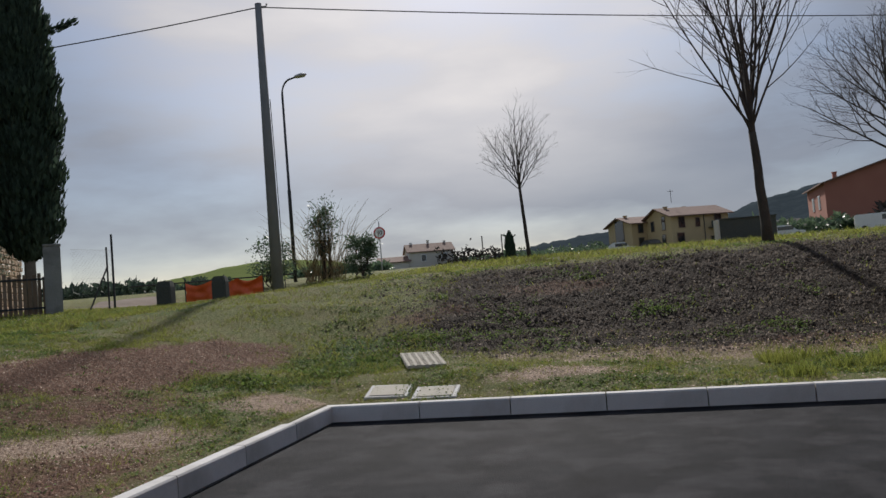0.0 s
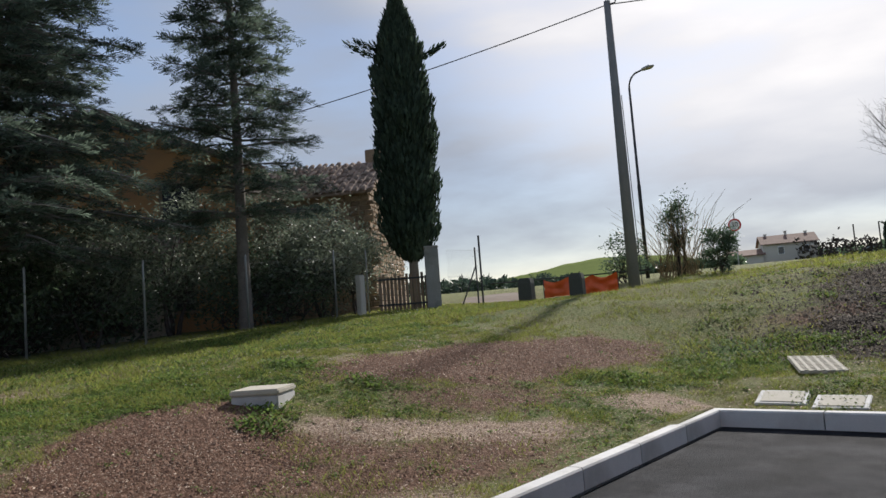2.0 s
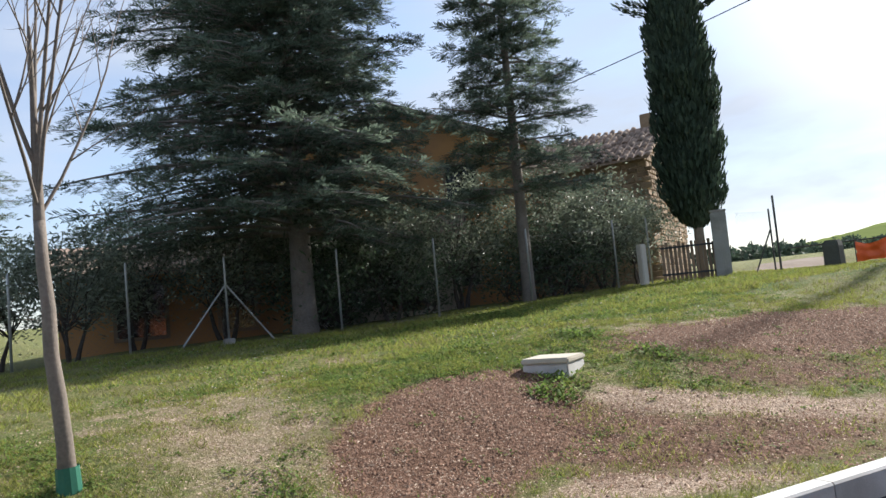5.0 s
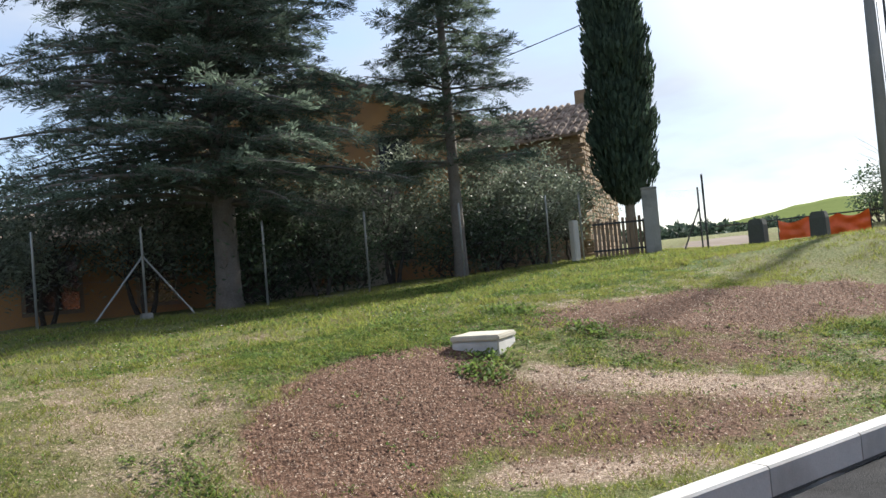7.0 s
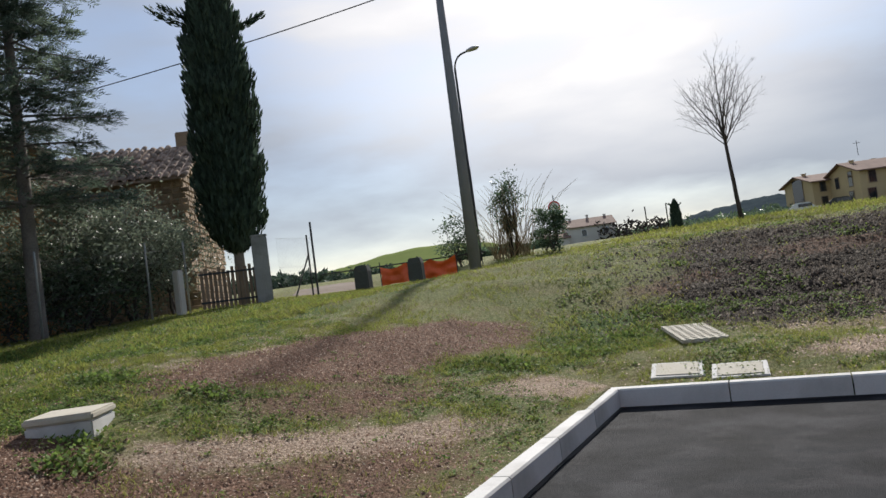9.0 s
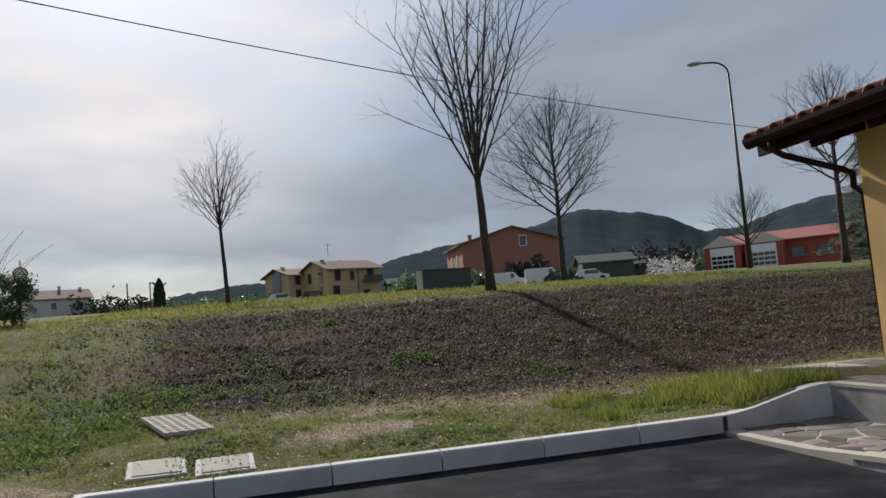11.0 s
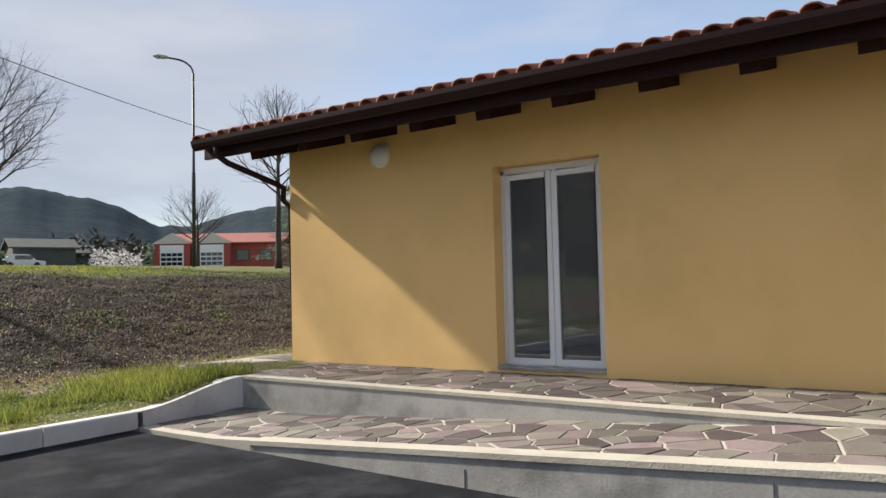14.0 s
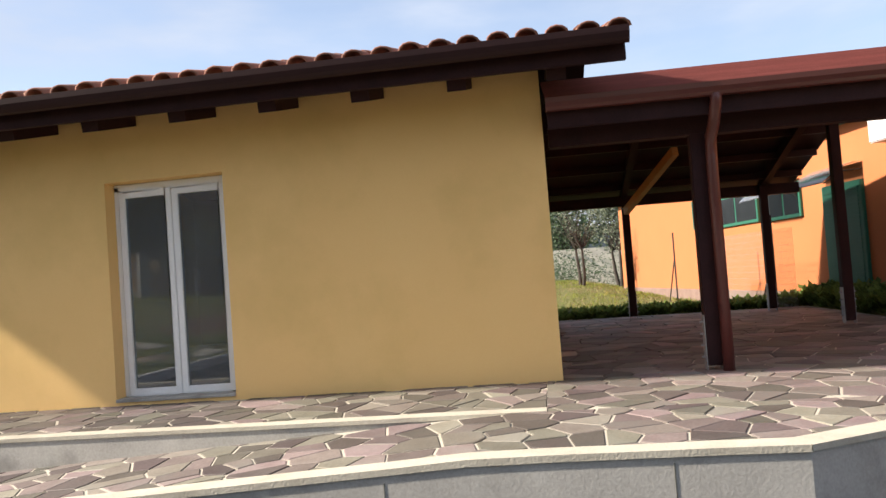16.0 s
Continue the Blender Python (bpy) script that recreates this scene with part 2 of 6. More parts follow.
M_CAR = material("white_car_paint", (0.6, 0.6, 0.6), (0.7, 0.7, 0.7), 0.3, 2, 20, 0.0, gloss=0.6)
M_WIRE = material("dull_wire", (0.10, 0.10, 0.10), (0.18, 0.18, 0.18), 0.7, 4, 40, 0.0)
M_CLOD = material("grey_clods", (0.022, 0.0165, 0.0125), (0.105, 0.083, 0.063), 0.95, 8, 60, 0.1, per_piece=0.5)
M_SOIL = material("soil_crumb", (0.08, 0.043, 0.028), (0.215, 0.125, 0.083), 0.95, 8, 60, 0.1, per_piece=0.45)
M_RUBBER = material("black_rubber", (0.012, 0.012, 0.012), (0.03, 0.03, 0.03), 0.8, 4, 40, 0.1)
M_SAND = material("sandy_track", (0.12, 0.09, 0.068), (0.20, 0.155, 0.12), 0.95, 0.8, 30, 0.2)
# sunlight on the porch brace, painted as a yellow base colour
M_SUNLIT_BRACE = material("sunlit_brace_wood", (0.42, 0.25, 0.10), (0.58, 0.36, 0.16), 0.6, 5, 40, 0.1)
M_RED = material("sign_red", (0.5, 0.03, 0.03), (0.6, 0.05, 0.04), 0.5, 4, 40, 0.0)
M_BLACK = material("sign_black", (0.01, 0.01, 0.01), (0.02, 0.02, 0.02), 0.5, 4, 40, 0.0)
M_TERRACOTTA_ROOF = material("far_tile_roof", (0.14, 0.085, 0.066), (0.24, 0.155, 0.12), 0.9, 0.8, 6, 0.2)
M_REDROOF = material("red_sheet_roof", (0.24, 0.075, 0.06), (0.31, 0.11, 0.09), 0.7, 0.8, 6, 0.1)
M_LAMPGLASS = material("opal_glass", (0.62, 0.62, 0.62), (0.72, 0.72, 0.72), 0.25, 3, 20, 0.0, gloss=0.6)
M_BLOSSOM = leaf_material("pale_blossom", (0.45, 0.42, 0.42), (0.65, 0.62, 0.62), 0.3)

M_GLASS = bpy.data.materials.new("window_glass")
M_GLASS.use_nodes = True
g_n, g_l = M_GLASS.node_tree.nodes, M_GLASS.node_tree.links
g_n.clear()
g_out, g_mix, g_tr, g_gl, g_fr = (g_n.new(k) for k in ("ShaderNodeOutputMaterial", "ShaderNodeMixShader", "ShaderNodeBsdfTransparent", "ShaderNodeBsdfGlossy", "ShaderNodeFresnel"))
g_tr.inputs["Color"].default_value = (0.72, 0.75, 0.76, 1)
g_gl.inputs["Roughness"].default_value = 0.02
g_fr.inputs["IOR"].default_value = 1.9
g_l.new(g_fr.outputs[0], g_mix.inputs[0])
g_l.new(g_tr.outputs[0], g_mix.inputs[1])
g_l.new(g_gl.outputs[0], g_mix.inputs[2])
g_df, g_veil = g_n.new("ShaderNodeBsdfDiffuse"), g_n.new("ShaderNodeMixShader")      # an even, weak blue-grey diffuse layer over the glass
g_df.inputs["Color"].default_value = (0.45, 0.48, 0.52, 1)
g_veil.inputs[0].default_value = 0.14
g_l.new(g_mix.outputs[0], g_veil.inputs[1])
g_l.new(g_df.outputs[0], g_veil.inputs[2])
g_l.new(g_veil.outputs[0], g_out.inputs["Surface"])


# ---- mesh helpers ----
class Geo:
    """A growing list of corners and faces."""

    def __init__(self):
        self.v, self.f, self.weld = [], [], False

    def box(self, x0, x1, y0, y1, z0, z1, m=None):
        k = len(self.v)
        pts = [Vector((x, y, z)) for z in (z0, z1) for x, y in ((x0, y0), (x1, y0), (x1, y1), (x0, y1))]
        self.v += [tuple(m @ p) if m else tuple(p) for p in pts]
        self.f += [tuple(k + i for i in q) for q in ((3, 2, 1, 0), (4, 5, 6, 7), (0, 1, 5, 4), (1, 2, 6, 5), (2, 3, 7, 6), (3, 0, 4, 7))]
        return self

    def prism(self, outline, z0, z1):
        """An upright prism over a plan outline (counter-clockwise); z0 and z1 are numbers or functions of x, y."""
        k, n = len(self.v), len(outline)
        lo = z0 if callable(z0) else lambda x, y: z0
        hi = z1 if callable(z1) else lambda x, y: z1
        self.v += [(x, y, lo(x, y)) for x, y in outline] + [(x, y, hi(x, y)) for x, y in outline]
        self.f += [tuple(k + i for i in reversed(range(n))), tuple(k + n + i for i in range(n))]
        self.f += [(k + i, k + (i + 1) % n, k + n + (i + 1) % n, k + n + i) for i in range(n)]
        return self

    def extrude(self, profile, a, b, up=(0, 0, 1)):
        """A profile of (side, up) pairs, closed, swept straight from a to b."""
        a, b = Vector(a), Vector(b)
        d = (b - a).normalized()
        s = d.cross(Vector(up)).normalized()
        u = s.cross(d)
        k, n = len(self.v), len(profile)
        self.v += [tuple(p + s * q + u * r) for p in (a, b) for q, r in profile]
        self.f += [(k + i, k + (i + 1) % n, k + n + (i + 1) % n, k + n + i) for i in range(n)]
        self.f += [tuple(k + i for i in reversed(range(n))), tuple(k + n + i for i in range(n))]
        return self

    def tube(self, path, radii, sides=6, caps=True):
        path = [Vector(p) for p in path]
        k = len(self.v)
        ref = Vector((0.31, 0.17, 0.93)) if abs((path[-1] - path[0]).normalized().z) < 0.9 else Vector((1, 0.1, 0))
        for i, p in enumerate(path):
            d = (path[min(i + 1, len(path) - 1)] - path[max(i - 1, 0)]).normalized()
            s = d.cross(ref).normalized()
            u = d.cross(s)
            r = radii[i] if hasattr(radii, "__len__") else radii
            for j in range(sides):
                a = 2 * math.pi * j / sides
                self.v.append(tuple(p + (s * math.cos(a) + u * math.sin(a)) * r))
        for i in range(len(path) - 1):
            for j in range(sides):
                a, b = k + i * sides + j, k + i * sides + (j + 1) % sides
                self.f.append((a, b, b + sides, a + sides))
        if caps:
            self.f.append(tuple(k + j for j in reversed(range(sides))))
            e = k + (len(path) - 1) * sides
            self.f.append(tuple(e + j for j in range(sides)))
        return self

    def leaf(self, p, d, length, width, n):
        """A pointed leaf from p along d, as two triangles folded a little."""
        s = d.cross(n)
        if s.length < 1e-4:
            s = d.cross(Vector((0.3, 0.8, 0.5)))
        s = s.normalized() * width * 0.5
        m = p + d * length * 0.5
        k = len(self.v)
        self.v += [tuple(p), tuple(m + s), tuple(p + d * length), tuple(m - s)]
        self.f.append((k, k + 1, k + 2, k + 3))
        return self

    def add(self, other, m):
        k = len(self.v)
        self.v += [tuple(m @ Vector(p)) for p in other.v]
        self.f += [tuple(k + i for i in q) for q in other.f]
        return self

    def mesh(self, name, mat, smooth=False, bevel=0.0):
        me = bpy.data.meshes.new(name)
        me.from_pydata(self.v, [], self.f)
        me.materials.append(mat)
        if self.weld:
            bm = bmesh.new()
            bm.from_mesh(me)
            bmesh.ops.remove_doubles(bm, verts=bm.verts, dist=1e-4)
            bm.to_mesh(me)
            bm.free()
        if bevel:
            bm = bmesh.new()
            bm.from_mesh(me)
            bmesh.ops.remove_doubles(bm, verts=bm.verts, dist=1e-5)
            sharp = [e for e in bm.edges if len(e.link_faces) == 2 and e.calc_face_angle(0) > 0.6]
            bmesh.ops.bevel(bm, geom=sharp, offset=bevel, segments=2, affect="EDGES", clamp_overlap=True)
            bm.to_mesh(me)
            bm.free()
        if smooth:
            me.polygons.foreach_set("use_smooth", [True] * len(me.polygons))
        me.update()
        return me


def part(name, geo, mat, parent=None, label="", smooth=False, bevel=0.0):
    ob = new(name, geo.mesh(name, mat, smooth, bevel))
    if parent:
        ob.parent = parent
    return tagged(ob, label)


def thing(name, label, category, at=(0, 0, 0), turn=0.0, group="", kind=""):
    ob = new(name)
    ob.empty_display_size = 0.2
    ob.matrix_basis = pose(*at, 0, 0, turn)
    return tagged(ob, label, category, group, kind)


def solid(name, geo, mat, label, category="", kind="structure", smooth=False, bevel=0.0):
    return tagged(part(name, geo, mat, None, "", smooth, bevel), label, category, "", kind)


def ease(a, b, x):
    t = min(max((x - a) / (b - a), 0), 1)
    return t * t * (3 - 2 * t)


def table(rows, x):
    return float(np.interp(x, [r[0] for r in rows], [r[1] for r in rows]))


# ---- the lie of the land ----
KX, KY = -3.30, 7.95            # the kerb's corner


def kerb_x(y):
    """The west kerb leans a little off the square."""
    return KX - 0.03 * min(max(KY - y, 0), 14)


NORTH = [(0, .15), (1.2, .17), (2.2, .22), (3.0, .33), (4.0, .55), (6.5, 1.32), (7.6, 1.62), (8.8, 1.74), (16, 2.08), (32, 2.6), (130, 4.8), (400, 8.5), (1200, 22), (4000, 70)]
WEST = [(0, .13), (1.0, .13), (2.0, .24), (2.9, .47), (3.6, .63), (5.0, .80), (8.0, .93), (13, 1.0), (20, 1.1), (40, 1.4), (130, 3.5), (400, 9), (1200, 26), (4000, 80)]
KNOWN = [(-4.63, 8.1, .34), (-5.97, 7.85, .62), (-6.76, 9.8, .94), (-9.5, 20.2, 1.6), (-12.2, 18.7, 1.36), (-14.0, 16.5, 1.62), (-2.5, 24, 2.1), (3.2, 16.5, 1.76),
         (-2.7, 9.9, .40), (-16.8, 4.0, 1.08), (-16.4, 6.4, 1.07), (-15.8, 11.4, 1.33), (-15.5, 14.1, 1.44), (-6.6, 0.2, .36), (-10.5, 25.5, 1.95), (-12, 27, 2.1), (9.3, 26.7, 2.08), (1.1, 11.3, .36), (-5.4, 6.1, .23)]


def land_base(x, y):
    dx, dy = max(kerb_x(y) - x, 0), max(y - KY - .03, 0)
    d = math.hypot(dx, dy)
    if d == 0:
        under = -0.12 + 0.42 * ease(4.3, 5.6, x) + 0.65 * ease(15, 29, x) * ease(-4, 0, y) + 0.3 * ease(-3.9, -4.8, y) * ease(8, 10, x)
        return under
    w = dy * dy / (d * d)
    w = w * w * (3 - 2 * w)
    east = 0.21 * ease(2.6, 4.0, x) * ease(3.2, 0.4, dy) if dx == 0 else 0
    return w * table(NORTH, d) + (1 - w) * (table(WEST, d) + 0.02 * (min(max(y, -10), 20) - 5)) + east


RESIDUE = [(a, b, c - land_base(a, b)) for a, b, c in KNOWN]


def land(x, y):
    z = land_base(x, y)
    if x > kerb_x(y) and y < KY + .03:
        return z
    num = den = 0.0
    for a, b, r in RESIDUE:
        q = math.exp(-((x - a) ** 2 + (y - b) ** 2) / 8.0)
        num += q * r
        den += q
    off = math.hypot(max(kerb_x(y) - x, 0), max(y - KY, 0))
    z += num / max(den, 0.35) * ease(0.1, 1.3, off)
    edge = min(1.0, off / 0.8)
    if abs(x) < 60 and abs(y) < 60:
        clods = ease(10.2, 11.2, y) * ease(16.4, 15.0, y) * ease(-4.5, -2.0, x)
        z += clods * (0.05 * noise.noise((x * 3.1, y * 3.1, 12)) + 0.03 * noise.noise((x * 6.3, y * 6.3, 14)))
        z += edge * (0.035 * noise.noise((x * 0.9, y * 0.9, 0)) + 0.018 * noise.noise((x * 2.7, y * 2.7, 4)))
    return z


def on_land(x, y, up=0.0):
    return (x, y, land(x, y) + up)


def blob(x, y, cx, cy, rx, ry, turn=0.0, soft=0.45):
    """1 inside an uneven ellipse, fading out at its rim."""
    c, s = math.cos(turn), math.sin(turn)
    u, v = (x - cx) * c + (y - cy) * s, -(x - cx) * s + (y - cy) * c
    d = math.hypot(u / rx, v / ry) + 0.34 * noise.noise((x * 1.3, y * 1.3, 7)) + 0.22 * noise.noise((x * 4, y * 4, 2))
    return 1 - ease(1 - soft, 1 + soft, d)


def cover(x, y):
    """How far bare red soil, pale chips and lush green cover the ground at a place."""
    soil = max(blob(x, y, -6.2, 3.25, 1.65, 1.0, -.8, .2), blob(x, y, -6.4, 8.5, .9, 2.9, -.4, .35), .5 * blob(x, y, -1.2, 14.0, 1.1, .5, .15), .5 * blob(x, y, -3.1, 12.8, .95, .42, .3))
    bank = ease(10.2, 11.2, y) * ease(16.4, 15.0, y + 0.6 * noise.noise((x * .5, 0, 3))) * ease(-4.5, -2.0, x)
    soil = max(soil, .6 * blob(x, y, -4.9, 4.4, .9, 1.7, -.7, .5), .55 * blob(x, y, -5.5, 7.0, .6, 1.3, -.5, .5), .45 * blob(x, y, 2.6, 10.8, 1.8, .4, .1))
    pale = max(blob(x, y, -5.05, 5.6, 1.45, .42, .75), blob(x, y, -4.0, 7.9, .6, .45), .52 * blob(x, y, -7.0, 1.5, 2.2, .85, -.1, .8), .8 * blob(x, y, -4.3, 3.6, .35, .9, -.7), .85 * blob(x, y, -.6, 9.2, .95, .36, .3), .55 * blob(x, y, 1.5, 10.4, 3.5, .5))
    if x < -3.6 and y < 9:
        pale = max(pale, .58 * ease(.18, .55, noise.noise((x * .7, y * .7, 31)) + .45 * noise.noise((x * 2.1, y * 2.1, 33))) * ease(-13, -9, x))
    lush = max(blob(x, y, -8.0, 4.6, .9, 1.7, -0.3), blob(x, y, -3.7, 10.7, .95, 1.25), blob(x, y, -4.7, 8.8, 1.1, 0.35, 0.4), blob(x, y, 3.3, 9.2, 1.6, 0.7), .7 * blob(x, y, .8, 12.86, .7, .35), 0.8 * blob(x, y, -12, 12, 3.5, 7))
    return min(max(soil, 0), 1), min(max(pale, 0), 1), min(max(lush, 0), 1), min(max(bank, 0), 1)


# ---- ground ----
def graded(near_lo, near_hi, step, far_lo, far_hi):
    xs = list(np.arange(near_lo, near_hi + step / 2, step))
    for sign, start, stop in ((-1, near_lo, far_lo), (1, near_hi, far_hi)):
        q, s = start, step
        while abs(q - start) < abs(stop - start):
            s *= 1.16
            q += sign * s
            xs.append(q)
    return sorted(xs)


gx, gy = graded(-17, 6.5, 0.16, -4200, 4200), graded(-2, 19, 0.16, -1500, 4200)
gx = sorted([q for q in gx if not KX - .45 < q < KX + .06] + [KX + .04 - i * .035 for i in range(14)])
gy = sorted([q for q in gy if abs(q - KY) > .09] + [KY + .02, KY + .045, KY + .09])
gv = [(x, y, land(x, y)) for y in gy for x in gx]
nx = len(gx)
gf = [(j * nx + i, j * nx + i + 1, (j + 1) * nx + i + 1, (j + 1) * nx + i) for j in range(len(gy) - 1) for i in range(nx - 1)]
g_me = bpy.data.meshes.new("ground")
g_me.from_pydata(gv, [], gf)
covers = np.array([cover(x, y) if -40 < x < 40 and -20 < y < 40 else (0, 0, 0.2, 0) for x, y, z in gv], dtype=np.float32)
for i, key in enumerate(("soil", "pale", "lush", "bank")):
    at = g_me.attributes.new(key, "FLOAT", "POINT")
    at.data.foreach_set("value", covers[:, i])
g_me.polygons.foreach_set("use_smooth", [True] * len(g_me.polygons))

M_GROUND = bpy.data.materials.new("lawn_and_soil")
M_GROUND.use_nodes = True
n, l = M_GROUND.node_tree.nodes, M_GROUND.node_tree.links
b = n["Principled BSDF"]
co = n.new("ShaderNodeTexCoord")


def noise_node(scale, detail=5, rough=0.6):
    q = n.new("ShaderNodeTexNoise")
    q.inputs["Scale"].default_value, q.inputs["Detail"].default_value, q.inputs["Roughness"].default_value = scale, detail, rough
    l.new(co.outputs["Object"], q.inputs["Vector"])
    return q.outputs["Fac"]


def ramp_node(fac, stops):
    q = n.new("ShaderNodeValToRGB")
    while len(q.color_ramp.elements) < len(stops):
        q.color_ramp.elements.new(0.5)
    for e, (p, c) in zip(q.color_ramp.elements, stops):
        e.position, e.color = p, (*c, 1)
    l.new(fac, q.inputs["Fac"])
    return q.outputs["Color"]


def mix_node(fac, a, c):
    q = n.new("ShaderNodeMix")
    q.data_type = "RGBA"
    l.new(fac, q.inputs["Factor"])
    l.new(a, q.inputs[6])
    l.new(c, q.inputs[7])
    return q.outputs[2]


def mask_node(key, scale, lo, hi, amount=0.5):
    """An attribute roughened by noise."""
    a = n.new("ShaderNodeAttribute")
    a.attribute_name = key
    s = n.new("ShaderNodeMath")
    s.operation = "MULTIPLY_ADD"
    s.inputs[1].default_value = amount
    l.new(noise_node(scale, 6, 0.7), s.inputs[0])
    l.new(a.outputs["Fac"], s.inputs[2])
    r = n.new("ShaderNodeMapRange")
    r.inputs["From Min"].default_value, r.inputs["From Max"].default_value = lo, hi
    l.new(s.outputs[0], r.inputs["Value"])
    return r.outputs["Result"]


turf = ramp_node(noise_node(1.1, 8, 0.72), [(0.30, (0.23, 0.17, 0.10)), (0.44, (0.17, 0.165, 0.062)), (0.55, (0.115, 0.16, 0.042)), (0.72, (0.22, 0.23, 0.08))])
turf_fine = ramp_node(noise_node(26, 5, 0.7), [(0.3, (0.032, 0.033, 0.013)), (0.5, (0.14, 0.145, 0.052)), (0.68, (0.36, 0.32, 0.16))])
half_fac = n.new("ShaderNodeValue")
half_fac.outputs[0].default_value = 0.6
grass_col = mix_node(half_fac.outputs[0], turf, turf_fine)
lush_col = ramp_node(noise_node(14, 5, 0.7), [(0.3, (0.035, 0.06, 0.015)), (0.52, (0.075, 0.13, 0.03)), (0.7, (0.13, 0.19, 0.05))])
soil_col = ramp_node(noise_node(22, 6, 0.7), [(0.30, (0.038, 0.02, 0.013)), (0.5, (0.145, 0.08, 0.052)), (0.64, (0.25, 0.155, 0.108)), (0.74, (0.46, 0.355, 0.27))])
pale_col = ramp_node(noise_node(34, 6, 0.75), [(0.28, (0.07, 0.046, 0.03)), (0.5, (0.31, 0.22, 0.155)), (0.64, (0.66, 0.54, 0.43))])
colour = mix_node(mask_node("lush", 2.2, 0.65, 1.15, 0.9), grass_col, lush_col)
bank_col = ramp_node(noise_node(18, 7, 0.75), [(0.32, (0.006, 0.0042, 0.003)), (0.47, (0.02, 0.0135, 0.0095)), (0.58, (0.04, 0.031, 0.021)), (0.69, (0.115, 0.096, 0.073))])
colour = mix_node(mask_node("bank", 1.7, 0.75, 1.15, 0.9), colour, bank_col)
colour = mix_node(mask_node("pale", 3.2, 0.70, 1.15, 0.9), colour, pale_col)
colour = mix_node(mask_node("soil", 3.0, 0.62, 1.0, 0.8), colour, soil_col)
l.new(colour, b.inputs["Base Color"])
b.inputs["Roughness"].default_value, b.inputs["Specular IOR Level"].default_value = 0.95, 0.15
bp = n.new("ShaderNodeBump")
bp.inputs["Strength"].default_value, bp.inputs["Distance"].default_value = 1.0, 0.05
l.new(noise_node(30, 6, 0.75), bp.inputs["Height"])
l.new(bp.outputs["Normal"], b.inputs["Normal"])
g_me.materials.append(M_GROUND)
tagged(new("ground", g_me), "rough lawn with bare red soil and pale chips on a grassy bank", "ground", "", "structure")

# the tarmac, dipping under nothing: one slab
solid("car_park", Geo().prism([(KX - 0.3, -60), (60, -60), (60, -9), (2.75, -9), (2.66, 6.1), (2.66, KY - 0.02), (KX + 0.04, KY - 0.02)], -0.3, -0.01), M_ASPHALT, "dark grey new tarmac car park with a dusty sheen", "car park")
# a darker seam of fresh bitumen along the kerb
seam = Geo()
for i in range(60):
    for a, c in ((Vector((KX + .07 + 6.0 * i / 60, KY - .02, 0)), Vector((.1, 0, 0))),):
        w0, w1 = (.05 + .035 * noise.noise((a.x * 2.3, 3, 0)) + .02 * noise.noise((a.x * 9, 3, 0)), .05 + .035 * noise.noise(((a.x + .1) * 2.3, 3, 0)) + .02 * noise.noise(((a.x + .1) * 9, 3, 0)))
        k = len(seam.v)
        seam.v += [(a.x, a.y, -.004), (a.x, a.y - w0, -.004), (a.x + .1, a.y - w1, -.004), (a.x + .1, a.y, -.004)]
        seam.f.append((k, k + 1, k + 2, k + 3))
for i in range(90):
    y_ = KY - .05 - i * .1
    x_ = kerb_x(y_) + .069
    w0 = .035 + .03 * noise.noise((y_ * 2.3, 8, 0))
    w1 = .035 + .03 * noise.noise(((y_ - .1) * 2.3, 8, 0))
    k = len(seam.v)
    seam.v += [(x_, y_, -.004), (x_ - .003, y_ - .1, -.004), (x_ + w1, y_ - .1, -.004), (x_ + w0, y_, -.004)]
    seam.f.append((k, k + 1, k + 2, k + 3))
solid("bitumen_seam", seam, M_RUBBER, "black bitumen seam where tarmac meets kerb", "seam")
# ---- kerbs ----
kerb_n = thing("kerb_north", "pale precast concrete kerb edging the tarmac below the bank", "kerb", kind="structure")
kerb_w = thing("kerb_west", "pale precast concrete kerb between tarmac and lawn", "kerb", kind="structure")
KERB = [(-0.07, -0.25), (0.07, -0.25), (0.07, 0.155), (0.058, 0.17), (-0.058, 0.17), (-0.07, 0.155)]
length = 0.988
unit = Geo().extrude(KERB, (0, -length / 2, 0), (0, length / 2, 0)).mesh("kerb_stone", M_KERB)
for i in range(6):
    o = new("kerb_stone", unit)
    o.parent, o.matrix_basis = kerb_n, pose(KX + 0.58 + i, KY + 0.05, 0, 0, 0, 90)
for i in range(14):
    o = new("kerb_stone", unit)
    o.parent, o.matrix_basis = kerb_w, pose(kerb_x(KY - .42 - i), KY - 0.42 - i, 0, 0, 0, -1.72)
part("kerb_corner", Geo().prism([(KX - .07, KY - .05 + .1), (KX + .07, KY - .02), (KX + .085, KY - .02), (KX + .085, KY + .12), (KX - .02, KY + .12), (KX - .07, KY + .07)], -0.25, 0.168), M_KERB, kerb_n)
# the kerb's last length climbs to the terrace
rise = Geo()
steps = 10
for i in range(steps):
    x0, x1 = 2.72 + 1.33 * i / steps, 2.72 + 1.33 * (i + 1) / steps
    z0, z1 = (0.17 + 0.20 * ease(0, 1, (x - 2.72) / 1.33) for x in (x0, x1))
    k = len(rise.v)
    rise.v += [(x, y, z) for x, zt in ((x0, z0), (x1, z1)) for y, z in ((KY - .02, -.2), (KY + .12, -.2), (KY + .12, zt), (KY - .02, zt))]
    rise.f += [(k, k + 4, k + 7, k + 3), (k + 3, k + 7, k + 6, k + 2), (k + 2, k + 6, k + 5, k + 1)]
part("climbing_kerb", rise, M_KERB, kerb_n)

